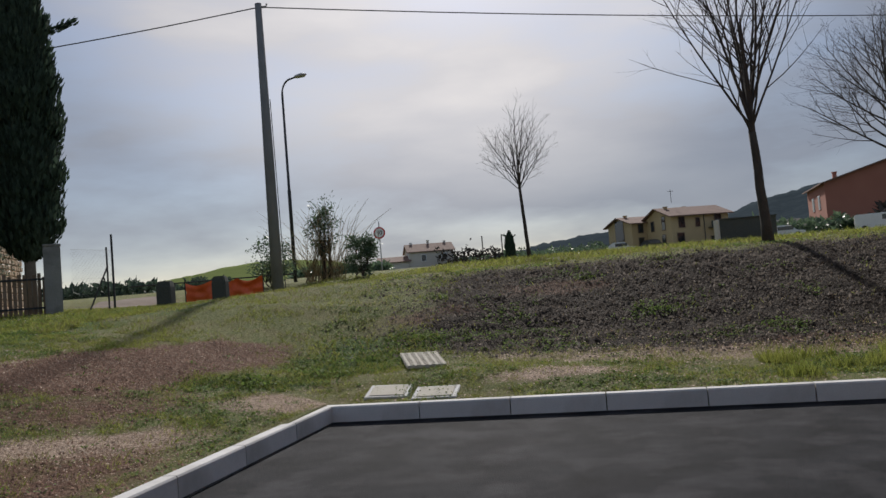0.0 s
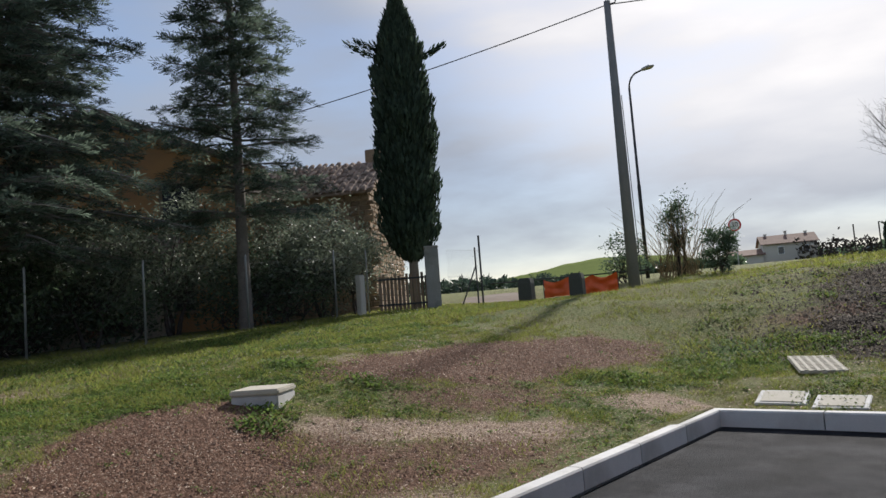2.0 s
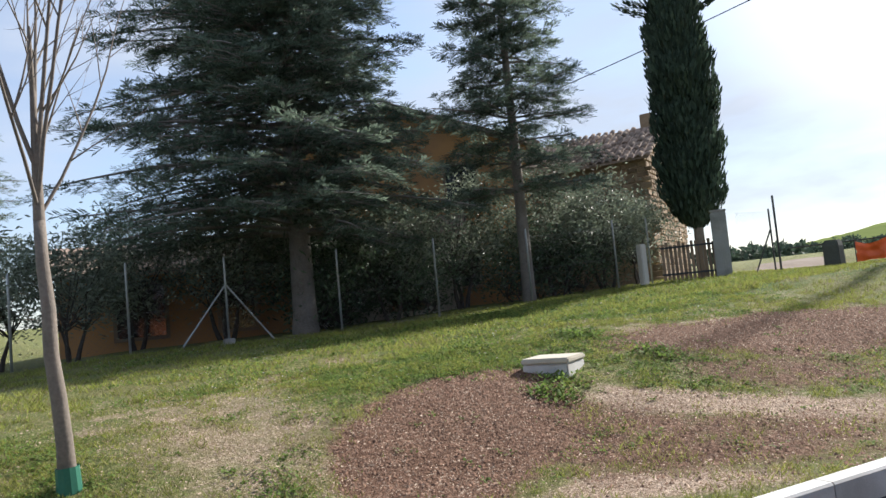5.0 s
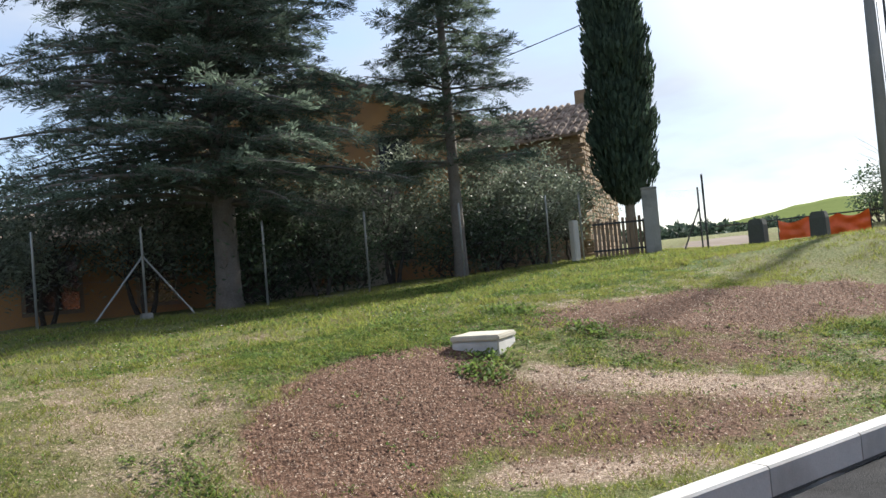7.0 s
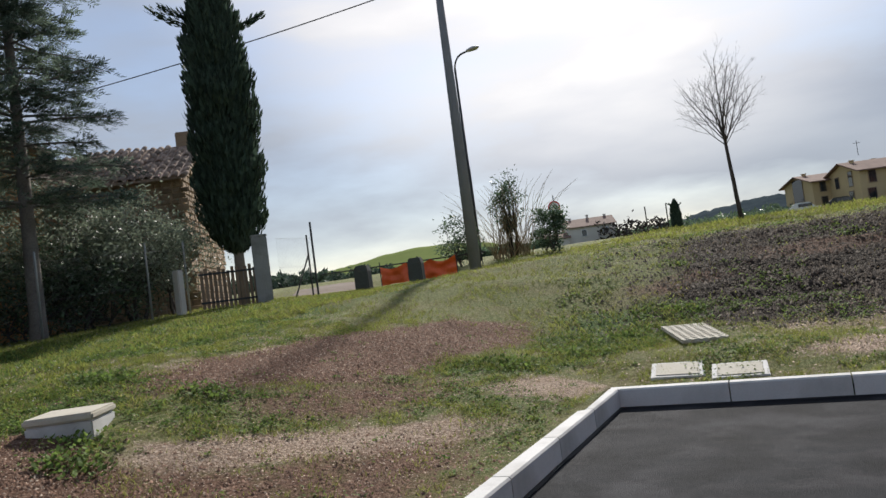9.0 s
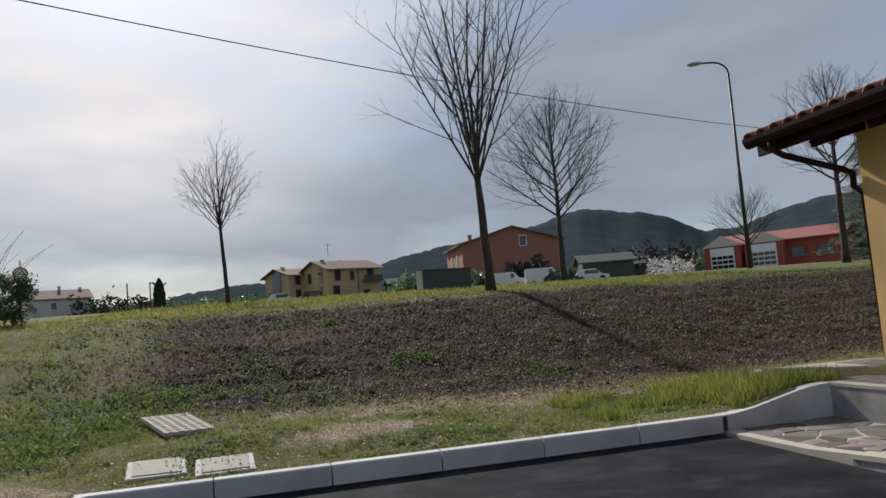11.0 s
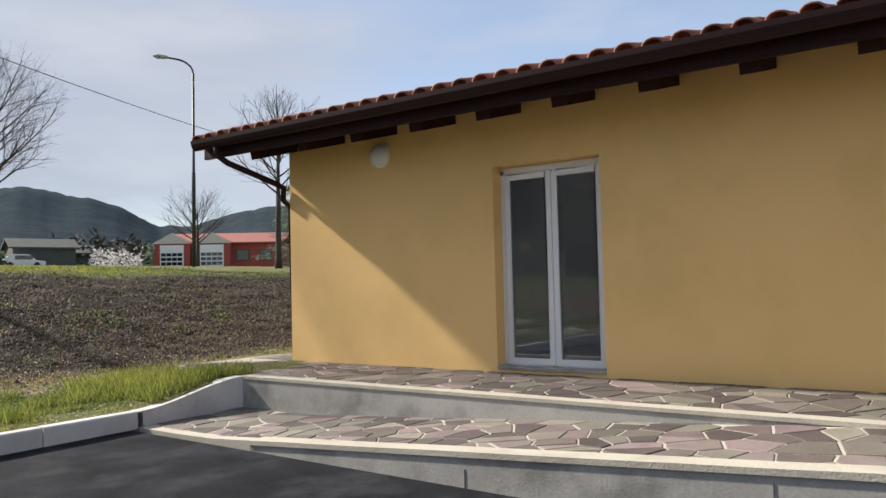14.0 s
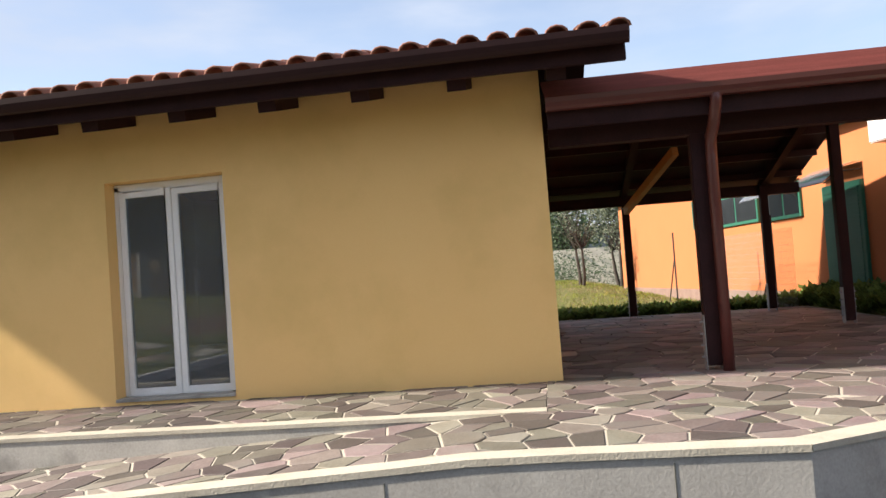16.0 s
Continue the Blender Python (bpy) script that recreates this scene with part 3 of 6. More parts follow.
# ---- terrace and ramp ----
WX, WY0, WY1 = 5.59, 0.84, 8.74            # the ochre wall: its plane and its two corners
EDGE, OUT = 4.05, 2.66                     # the terrace's edge, and the ramp's outer edge


def deck_z(y):
    return 0.36 + 0.0075 * (8.7 - min(max(y, 0.0), 9.5))


def ramp_z(y):
    return min(0.02 + 0.0714 * max(6.9 - y, 0), deck_z(y))


terrace = thing("terrace", "raised concrete terrace paved with irregular porphyry slabs", "terrace", kind="structure")
deck_bed = Geo().prism([(EDGE + .02, 1.0), (EDGE + .02, 9.0), (4.55, 9.85), (6.6, 9.65), (6.6, 8.0), (14.2, 8.0), (14.2, -4.2), (OUT + 1.9, -4.2), (OUT + .3, -.42), (OUT + .05, .0), (OUT + .05, 1.0)][::-1], -0.2, lambda x, y: deck_z(y) - 0.003)
part("deck_bed", deck_bed, M_MORTAR, terrace, "pale mortar bed showing in the joints")
ramp_bed = Geo()
for i in range(12):
    y0, y1 = 1.0 + 6.9 * i / 12, 1.0 + 6.9 * (i + 1) / 12
    ramp_bed.prism([(OUT + .05, y0), (EDGE - .002, y0), (EDGE - .002, y1), (OUT + .05, y1)], -0.15, lambda x, y: ramp_z(y) - 0.003)
part("ramp_bed", ramp_bed, M_MORTAR, terrace, "pale mortar bed of the ramp")
wall_in = Geo()
wall_in.weld = True
wall_out = Geo()
wall_out.weld = True
cap_in, cap_out = Geo(), Geo()
cap_in.weld = cap_out.weld = ramp_bed.weld = True
for i in range(16):
    y0, y1 = 1.0 + 6.93 * i / 16, 1.0 + 6.93 * (i + 1) / 16
    wall_in.prism([(EDGE, y0), (EDGE + .14, y0), (EDGE + .14, y1), (EDGE, y1)], -0.1, lambda x, y: deck_z(y) - 0.022)
    cap_in.prism([(EDGE - .012, y0), (EDGE + .15, y0), (EDGE + .15, y1), (EDGE - .012, y1)], lambda x, y: deck_z(y) - 0.024, lambda x, y: deck_z(y) + 0.008 + 0.004 * noise.noise((y * 3, x, 0)))
for i in range(14):
    y0, y1 = -.42 + 6.6 * i / 14, -.42 + 6.6 * (i + 1) / 14
    wall_out.prism([(OUT, y0), (OUT + .2, y0), (OUT + .2, y1), (OUT, y1)], -0.3, lambda x, y: ramp_z(y) - 0.025)
    cap_out.prism([(OUT - .014, y0), (OUT + .17, y0), (OUT + .17, y1), (OUT - .014, y1)], lambda x, y: ramp_z(y) - 0.028, lambda x, y: ramp_z(y) + 0.012 + 0.005 * noise.noise((y * 3, x, 0)))
turn_a, turn_b = Vector((OUT, -.42)), Vector((OUT + 1.55, -3.2))
side = Vector((turn_b.y - turn_a.y, -(turn_b.x - turn_a.x))).normalized() * -0.2
wall_out.prism([tuple(turn_a), tuple(turn_b), tuple(turn_b + side), tuple(turn_a + side)], -0.3, .40)
cap_out.prism([tuple(turn_a - side * .07), tuple(turn_b - side * .07), tuple(turn_b + side * .85), tuple(turn_a + side * .85)], .401, .437)
part("riser_wall", wall_in, M_CONCRETE, terrace, "board-marked grey concrete riser")
part("retaining_wall", wall_out, M_CONCRETE, terrace, "board-marked grey concrete retaining wall with pits")
part("riser_cap", cap_in, M_CAP, terrace, "cream mortar edge strip")
part("retaining_cap", cap_out, M_CAP, terrace, "cream mortar edge strip")
joints = Geo()
for y, zt in ((3.95, .12), (1.95, .30), (.3, .36)):
    joints.box(OUT - .004, OUT + .003, y, y + .006, -.05, zt)
part("shuttering_joint", joints, M_DARKWALL, terrace)

# ---- ochre building ----
hall = thing("ochre_building", "single-storey ochre rendered building with a dark wooden eaves and tiled roof", "building")
WT, DEPTH = 3.52, 8.0
DY0, DY1, DZ0, DZ1 = 4.125, 5.43, .40, 2.69     # the door opening
walls = Geo()
walls.box(WX, WX + .35, WY0, DY0, .2, WT)
walls.box(WX, WX + .35, DY1, WY1, .2, WT)
walls.box(WX, WX + .35, DY0, DY1, DZ1, WT)
walls.box(WX, WX + .35, DY0, DY1, .2, DZ0 - .004)
part("front_wall", walls, M_YELLOW, hall, "smooth ochre rendered wall")
side_walls = Geo()
side_walls.box(WX + .352, WX + DEPTH, WY1 - .35, WY1 - .001, .2, WT + .2)
side_walls.box(WX + .352, WX + DEPTH, WY0 + .001, WY0 + .35, .2, WT + .2)
side_walls.box(WX + DEPTH + .001, WX + DEPTH + .35, WY0 + .001, WY1 - .001, .2, WT + .2)
part("rear_wall", side_walls, M_YELLOW, hall)
part("inner_floor", Geo().box(WX + .352, WX + DEPTH, WY0 + .35, WY1 - .35, .25, .42), M_CONCRETE, hall)
# roof: rising away from the eaves
EX, EZ = 4.66, 3.33
RY0, RY1 = 0.08, 9.55
PITCH = math.tan(radians(15))
RIDGE_X = 9.6


def roof_z(x):
    return EZ + (x - EX) * PITCH


roof = Geo()
roof.v += [(x, y, roof_z(x) + dz) for y in (RY0, RY1) for x, dz in ((EX, -.03), (EX, 0), (RIDGE_X, 0), (RIDGE_X, -.06))]
roof.f += [(0, 1, 5, 4), (1, 2, 6, 5), (2, 3, 7, 6), (3, 0, 4, 7), (0, 3, 2, 1), (4, 5, 6, 7)]
k = len(roof.v)
roof.v += [(x, y, z) for y in (RY0, RY1) for x, z in ((RIDGE_X, roof_z(RIDGE_X)), (RIDGE_X, roof_z(RIDGE_X) - .06), (WX + DEPTH + .9, EZ - .06), (WX + DEPTH + .9, EZ))]
roof.f += [(k, k + 1, k + 5, k + 4), (k + 1, k + 2, k + 6, k + 5), (k + 2, k + 3, k + 7, k + 6), (k + 3, k, k + 4, k + 7), (k, k + 3, k + 2, k + 1), (k + 4, k + 5, k + 6, k + 7)]
part("roof_boarding", roof, M_WOOD, hall, "dark stained boarding")
fascia = Geo().box(EX + .10, EX + .15, RY0 + .02, RY1 - .02, 3.15, 3.33)
part("fascia", fascia, M_WOOD, hall, "dark stained fascia board", bevel=.006)
for y in (RY0 + .05, RY1 - .05):
    verge = Geo().extrude([(-.02, -.13), (.02, -.13), (.02, .0), (-.02, .0)], (EX + .1, y, roof_z(EX + .1) - .02), (RIDGE_X, y, roof_z(RIDGE_X) - .02))
    part("verge_board", verge, M_WOOD, hall)
rafter = Geo().extrude([(-.085, -.262), (.085, -.262), (.085, 0), (-.085, 0)], (EX + .19, 0, roof_z(EX + .19) - .05), (WX + .3, 0, roof_z(WX + .3) - .05)).mesh("rafter", M_WOOD)
for i in range(10):
    o = new("rafter", rafter)
    o.parent, o.matrix_basis = hall, pose(0, 8.655 - i * .885, 0)
gutter = Geo()
ring = [(0.085 * math.cos(a), 0.085 * math.sin(a)) for a in np.linspace(math.pi, 2 * math.pi, 9)]
prof = ring + [(q * .92, r * .92) for q, r in reversed(ring)]
prof = [(q, r * 1.55) for q, r in prof]
gutter.extrude(prof, (EX - .02, RY0, 3.385), (EX - .02, RY1, 3.385))
part("gutter", gutter, M_GUTTER, hall, "dark brown metal gutter", smooth=False)
pipe = Geo().tube([(EX - .02, 9.12, 3.28), (EX - .01, 9.12, 3.16), (EX + .10, 9.05, 3.06), (WX - .14, 8.86, 2.82), (WX - .06, 8.80, 2.76), (WX - .05, 8.82, 2.6), (WX + .1, 8.83, 2.5), (WX + .14, 8.83, .4)], .042, 10)
part("downpipe", pipe, M_GUTTER, hall, "dark brown downpipe", smooth=True)
# pan-and-cover tiles: two courses near the eaves, one tile a piece
cover_tile = Geo()
for i in range(7):
    a = math.pi * i / 6
    for x, r in ((0, .104), (.46, .085)):
        cover_tile.v.append((x, -r * math.cos(a), r * .75 * math.sin(a) + (.0 if x == 0 else .0)))
for i in range(7):
    a = math.pi * i / 6
    for x, r in ((0, .086), (.46, .069)):
        cover_tile.v.append((x, -r * math.cos(a), r * .72 * math.sin(a) - .004))
for i in range(6):
    a = 2 * i
    cover_tile.f += [(a, a + 1, a + 3, a + 2), (14 + a + 2, 14 + a + 3, 14 + a + 1, 14 + a), (a, a + 2, 14 + a + 2, 14 + a)]
tile_mesh = cover_tile.mesh("roof_tile", M_TILE, True)
rng = random.Random(4)
tile_turn = -math.degrees(math.atan(PITCH))
cols = 38
for c in range(cols):
    y = RY0 + .08 + c * (RY1 - RY0 - .16) / (cols - 1)
    for r in range(3):
        x = EX - .06 + r * .40
        o = new("roof_tile", tile_mesh)
        o.parent = hall
        o.matrix_basis = pose(x, y + rng.uniform(-.006, .006), roof_z(x) + .072 + rng.uniform(-.004, .006), rng.uniform(-1.5, 1.5), tile_turn - 1.2, rng.uniform(-1, 1))
field = Geo()
for c in range(cols):
    y = RY0 + .08 + c * (RY1 - RY0 - .16) / (cols - 1)
    for r in range(3, 12):
        x = EX - .06 + r * .40
        field.add(cover_tile, pose(x, y, roof_z(x) + .072, 0, tile_turn - 1.2, 0))
tagged(part("tile_field", field, M_TILE, hall, "", True), "", "", "", "stuff")
pans = Geo()
for c in range(cols - 1):
    y = RY0 + .08 + (c + .5) * (RY1 - RY0 - .16) / (cols - 1)
    pans.extrude([(-.09, .03), (-.05, -.01), (.05, -.01), (.09, .03), (.05, .004), (-.05, .004)], (EX - .08, y, roof_z(EX - .08) + .03), (RIDGE_X, y, roof_z(RIDGE_X) + .03))
tagged(part("pan_tiles", pans, M_TILE, hall), "", "", "", "stuff")

# the glazed double door, set back in its opening
door = thing("door_1", "white framed glazed double door, closed", "door", kind="structure")
FX = WX + .17
frame_g = Geo()
frame_g.box(FX, FX + .07, DY0, DY0 + .055, DZ0 + .03, DZ1 - .03)
frame_g.box(FX, FX + .07, DY1 - .055, DY1, DZ0 + .03, DZ1 - .03)
frame_g.box(FX, FX + .07, DY0, DY1, DZ1 - .03 - .055, DZ1 - .004)
part("door_frame", frame_g, M_WHITE, door, bevel=.006)
mid_y = (DY0 + DY1) / 2
for a, c in ((DY0 + .058, mid_y - .003), (mid_y + .003, DY1 - .058)):
    leafp = Geo()
    z0, z1 = DZ0 + .035, DZ1 - .09
    leafp.box(FX - .015, FX + .05, a, a + .065, z0, z1)
    leafp.box(FX - .015, FX + .05, c - .065, c, z0, z1)
    leafp.box(FX - .015, FX + .05, a + .065, c - .065, z0, z0 + .075)
    leafp.box(FX - .015, FX + .05, a + .065, c - .065, z1 - .065, z1)
    lf = part("door_leaf", leafp, M_WHITE, door, bevel=.006)
    pane = part("pane", Geo().box(FX + .012, FX + .018, a + .064, c - .064, z0 + .074, z1 - .064), M_GLASS, lf, "dark glass reflecting the car park")
part("sill", Geo().box(WX - .02, FX + .07, DY0 + .002, DY1 - .002, DZ0 - .003, DZ0 + .03), M_CONCRETE, door, "grey stone sill", bevel=.004)
lamp = thing("wall_lamp", "round white opal bulkhead lamp on the ochre wall", "wall lamp", (WX, 7.08, 3.02))
dome = Geo()
for i in range(7):
    a = i / 6 * math.pi / 2
    for j in range(24):
        t = j / 24 * 2 * math.pi
        dome.v.append((-.03 - .075 * math.sin(a), .15 * math.cos(a) * math.cos(t), .15 * math.cos(a) * math.sin(t)))
for i in range(6):
    for j in range(24):
        dome.f.append((i * 24 + j, i * 24 + (j + 1) % 24, (i + 1) * 24 + (j + 1) % 24, (i + 1) * 24 + j))
part("diffuser", dome, M_LAMPGLASS, lamp, "white opal diffuser", True)
part("base_ring", Geo().tube([(-.0, 0, 0), (-.035, 0, 0)], .158, 24), M_WHITE, lamp)

# the whole building follows the slight fall of the terrace
for o in (hall, door, lamp):
    o.matrix_basis = Matrix.Translation((0, 8.7, .36)) @ pose(0, 0, 0, -.43, 0, 0) @ Matrix.Translation((0, -8.7, -.36)) @ o.matrix_basis

# ---- porch ----
porch = thing("porch", "dark stained timber porch with red shingle roof", "porch")
PX, PZ, PY1, PY0 = 5.32, 3.0, .83, -4.0
PP = math.tan(radians(16.5))


def porch_z(x):
    return PZ + min(x - PX, 9.4 - x if x > 9.4 else x - PX) * PP if x <= 9.4 else PZ + (9.4 - PX) * PP - (x - 9.4) * PP


proof = Geo()
for x0, x1 in ((PX, 9.4), (9.4, 14.0)):
    k = len(proof.v)
    proof.v += [(x, y, porch_z(x) + dz) for y in (PY0, PY1) for x, dz in ((x0, -.05), (x0, 0), (x1, 0), (x1, -.05))]
    proof.f += [(k, k + 1, k + 5, k + 4), (k + 1, k + 2, k + 6, k + 5), (k + 3, k, k + 4, k + 7), (k, k + 3, k + 2, k + 1), (k + 4, k + 5, k + 6, k + 7), (k + 2, k + 3, k + 7, k + 6)]
part("roof_boarding", proof, M_WOOD, porch)
for i in range(15):
    x = PX + .02 + i * .27
    g = Geo().extrude([(-.16, .0), (.16, .0), (.16, .012), (-.16, .024)], (x + .15, PY0 - .03, porch_z(x + .15) + .006), (x + .15, PY1 - .02, porch_z(x + .15) + .006))
    part("shingle_course", g, M_SHINGLE, porch, "red bitumen shingle course" if i == 0 else "")
part("front_beam", Geo().box(5.72, 5.88, PY0 + .1, PY1 - .02, 2.68, 2.90), M_WOOD, porch, bevel=.008)
part("fascia", Geo().box(PX + .06, PX + .10, PY0, PY1 - .02, 2.80, 2.98), M_WOOD, porch)
gut2 = Geo().extrude([(q, r * .9) for q, r in prof], (PX - .02, PY0, 3.06), (PX - .02, PY1 - .01, 3.06))
part("gutter", gut2, M_PIPE, porch, "red-brown metal gutter")
for x, y in ((5.8, -.60), (13.5, -.72), (13.4, -3.32), (9.8, -3.34), (5.8, -3.34)):
    post = part("post", Geo().box(x - .07, x + .07, y - .07, y + .07, .47, porch_z(x) - .12), M_WOOD, porch, bevel=.01)
    shoe = Geo()
    shoe.box(x - .06, x + .06, y - .077, y - .071, .38, .95)
    shoe.box(x - .06, x + .06, y + .071, y + .077, .38, .95)
    part("steel_shoe", shoe, M_GREY, post, "galvanised post shoe")
    bolts = Geo()
    for z in (.55, .66, .77, .88):
        bolts.tube([(x, y - .11, z), (x, y + .11, z)], .011, 6)
    part("bolt_set", bolts, M_GREY, post)
for y in (-3.34, -.70):
    for x0, x1 in ((5.8, 9.4), (9.4, 13.6)):
        part("rafter", Geo().extrude([(-.06, -.16), (.06, -.16), (.06, 0), (-.06, 0)], (x0, y, porch_z(x0) - .06), (x1, y, porch_z(x1) - .06)), M_WOOD, porch)
part("far_beam", Geo().box(13.42, 13.58, PY0, PY1, 2.66, 2.86), M_WOOD, porch)
for i in range(9):
    x = 6.3 + i * .85
    part("purlin", Geo().box(x - .05, x + .05, PY0 + .05, PY1 - .03, porch_z(x) - .17, porch_z(x) - .055), M_WOOD, porch)
part("brace", Geo().extrude([(-.05, -.07), (.05, -.07), (.05, .07), (-.05, .07)], (13.4, -.72, 2.55), (10.6, -1.25, 3.25)), M_SUNLIT_BRACE, porch, "timber brace with its sunlit yellow put into the colour")
pipe2 = Geo().tube([(PX - .02, -.70, 3.02), (PX - .02, -.70, 2.9), (PX + .12, -.70, 2.74), (5.63, -.70, 2.62), (5.655, -.70, 2.45), (5.655, -.70, .40)], .055, 10)
part("downpipe", pipe2, M_PIPE, porch, "red-brown round downpipe", True)


# ---- trees ----
def bare_tree(label, at, height, fork, width, seed, bark, trunk_r=.11, limbs=10, lean=(0, 0), rounded=False, kids=(9, 4, 2), category="tree", curl=.10, crook=.1):
    """A leafless tree: a tapered trunk, then a vase of ascending limbs, or a leader ringed by spreading limbs; branches and fine twigs."""
    rng = random.Random(seed)
    tree = thing("bare_tree", label, category, at)
    top = Vector((lean[0], lean[1], fork))
    trunk = Geo()
    wob = [Vector((rng.uniform(-1, 1), rng.uniform(-1, 1), 0)) * trunk_r * crook for _ in range(7)]
    wob[0] = wob[-1] = Vector()
    path = [top * (i / 6) + wob[i] for i in range(7)]
    path[0].z = -.25
    trunk.tube(path, [trunk_r * (1.45 if i == 0 else 1.12 - .06 * i) for i in range(7)], 10)
    part("trunk", trunk, bark, tree, "", True)
    limbs_g, twigs = Geo(), Geo()

    def grow(p, d, length, r, level):
        steps = 6 if level == 0 else 4 if level == 1 else 3
        pts, q, dd = [p.copy()], p.copy(), d.copy()
        for _ in range(steps):
            dd = (dd + Vector((rng.uniform(-.09, .09), rng.uniform(-.09, .09), curl + rng.uniform(-.05, .05)))).normalized()
            q = q + dd * length / steps
            pts.append(q.copy())
        (limbs_g if level < 2 else twigs).tube(pts, [r * (1 - .78 * i / steps) for i in range(steps + 1)], 6 if level == 0 else 4 if level == 1 else 3, False)
        if level >= len(kids):
            return
        for c in range(kids[level]):
            t = .16 + .80 * (c + rng.random()) / kids[level]
            k = min(int(t * steps), steps - 1)
            base = pts[k].lerp(pts[k + 1], t * steps - k)
            ax = (pts[k + 1] - pts[k]).normalized()
            out = ax.orthogonal().normalized()
            out.rotate(Matrix.Rotation(c * 2.4 + rng.uniform(-.6, .6), 3, ax))
            nd = (ax + out * rng.uniform(.5, .85)).normalized()
            grow(base, nd, length * (.62 - .34 * t) * rng.uniform(.75, 1.2), max(r * (.55 - .3 * t), .003), level + 1)

    crown = height - fork
    for i in range(limbs):
        u, a = (i + .5) / limbs, i * 2.4 + rng.uniform(-.3, .3)
        if rounded:                # limbs all the way up a leader, the lowest ones nearly level
            tilt = (1.7 - 1.25 * u) * rng.uniform(.85, 1.15)
            reach = width * .5 * (.92 + .5 * math.sin(min(u + .12, 1) * 2.6) - .72 * u)
            d = Vector((math.cos(a) * tilt, math.sin(a) * tilt, 1)).normalized()
            grow(top + Vector((0, 0, crown * (.74 * u - .03))), d, reach * 1.12 * rng.uniform(.85, 1.1), trunk_r * (.34 - .2 * u), 0)
        else:                      # the inner limbs stand upright, the outer ones lean out and sweep up
            tilt = (.05 + .95 * u) * min(1.5, width / crown * 1.15) * rng.uniform(.85, 1.15)
            d = Vector((math.cos(a) * tilt, math.sin(a) * tilt, 1)).normalized()
            grow(top * (1 - rng.uniform(0, .02)) + Vector((0, 0, crown * .22 * (1 - u) * rng.random())), d, crown * (.96 - .22 * u) * rng.uniform(.82, 1.06), trunk_r * (.40 - .16 * u), 0)
    if rounded:
        stem = [top + Vector((rng.uniform(-.03, .03), rng.uniform(-.03, .03), crown * .95 * i / 6)) for i in range(7)]
        stem[0] = top
        limbs_g.tube(stem, [trunk_r * (.74 - .118 * i) for i in range(7)], 8, False)
    else:
        stem = [top + Vector((rng.uniform(-.02, .02), 0, crown * .5 * i / 3)) for i in range(4)]
        stem[0] = top
        limbs_g.tube(stem, [trunk_r * (.76 - .2 * i) for i in range(4)], 8, False)
    part("limb_crown", limbs_g, bark, tree, "", True)
    tagged(part("twig_mass", twigs, bark, tree), "", "", "", "stuff")
    return tree


NEEDLE_RNG = np.random.RandomState(5)
NEEDLES = 7
SPRAY = np.zeros((NEEDLES, 4, 3))
for q in range(NEEDLES):                    # one flat spray: needles fanned along a short twig, along, across, up
    s_, a_ = (q + .3) / NEEDLES, (1 if q % 2 else -1) * NEEDLE_RNG.uniform(.5, 1.0)
    foot = np.array((s_ * .75, 0, 0))
    way_ = np.array((math.cos(a_), math.sin(a_), NEEDLE_RNG.uniform(-.1, .45)))
    side_ = np.array((-math.sin(a_), math.cos(a_), 0)) * .055
    SPRAY[q] = foot, foot + way_ * .28 + side_, foot + way_ * .58, foot + way_ * .28 - side_


def sprays(name, spots, mat_, parent, label=""):
    """One mesh of all needle sprays; spots: rows of place, direction, size."""
    a = np.array(spots)
    p, d, size = a[:, 0:3], a[:, 3:6], a[:, 6]
    d /= np.linalg.norm(d, axis=1)[:, None]
    up = np.array((0, 0, 1.0)) + NEEDLE_RNG.uniform(-.5, .5, p.shape)
    s_ = np.cross(up, d)
    s_ /= np.linalg.norm(s_, axis=1)[:, None] + 1e-6
    u = np.cross(d, s_)
    t = SPRAY.reshape(-1, 3)
    v = p[:, None] + (t[None, :, 0:1] * d[:, None] + t[None, :, 1:2] * s_[:, None] + t[None, :, 2:3] * u[:, None]) * size[:, None, None]
    n_f = len(p) * NEEDLES
    me = bpy.data.meshes.new(name)
    me.vertices.add(n_f * 4)
    me.vertices.foreach_set("co", v.astype(np.float32).ravel())
    me.loops.add(n_f * 4)
    me.loops.foreach_set("vertex_index", np.arange(n_f * 4, dtype=np.int32))
    me.polygons.add(n_f)
    me.polygons.foreach_set("loop_start", np.arange(0, n_f * 4, 4, dtype=np.int32))
    me.materials.append(mat_)
    me.update(calc_edges=True)
    ob = new(name, me)
    ob.parent = parent
    return tagged(ob, label)


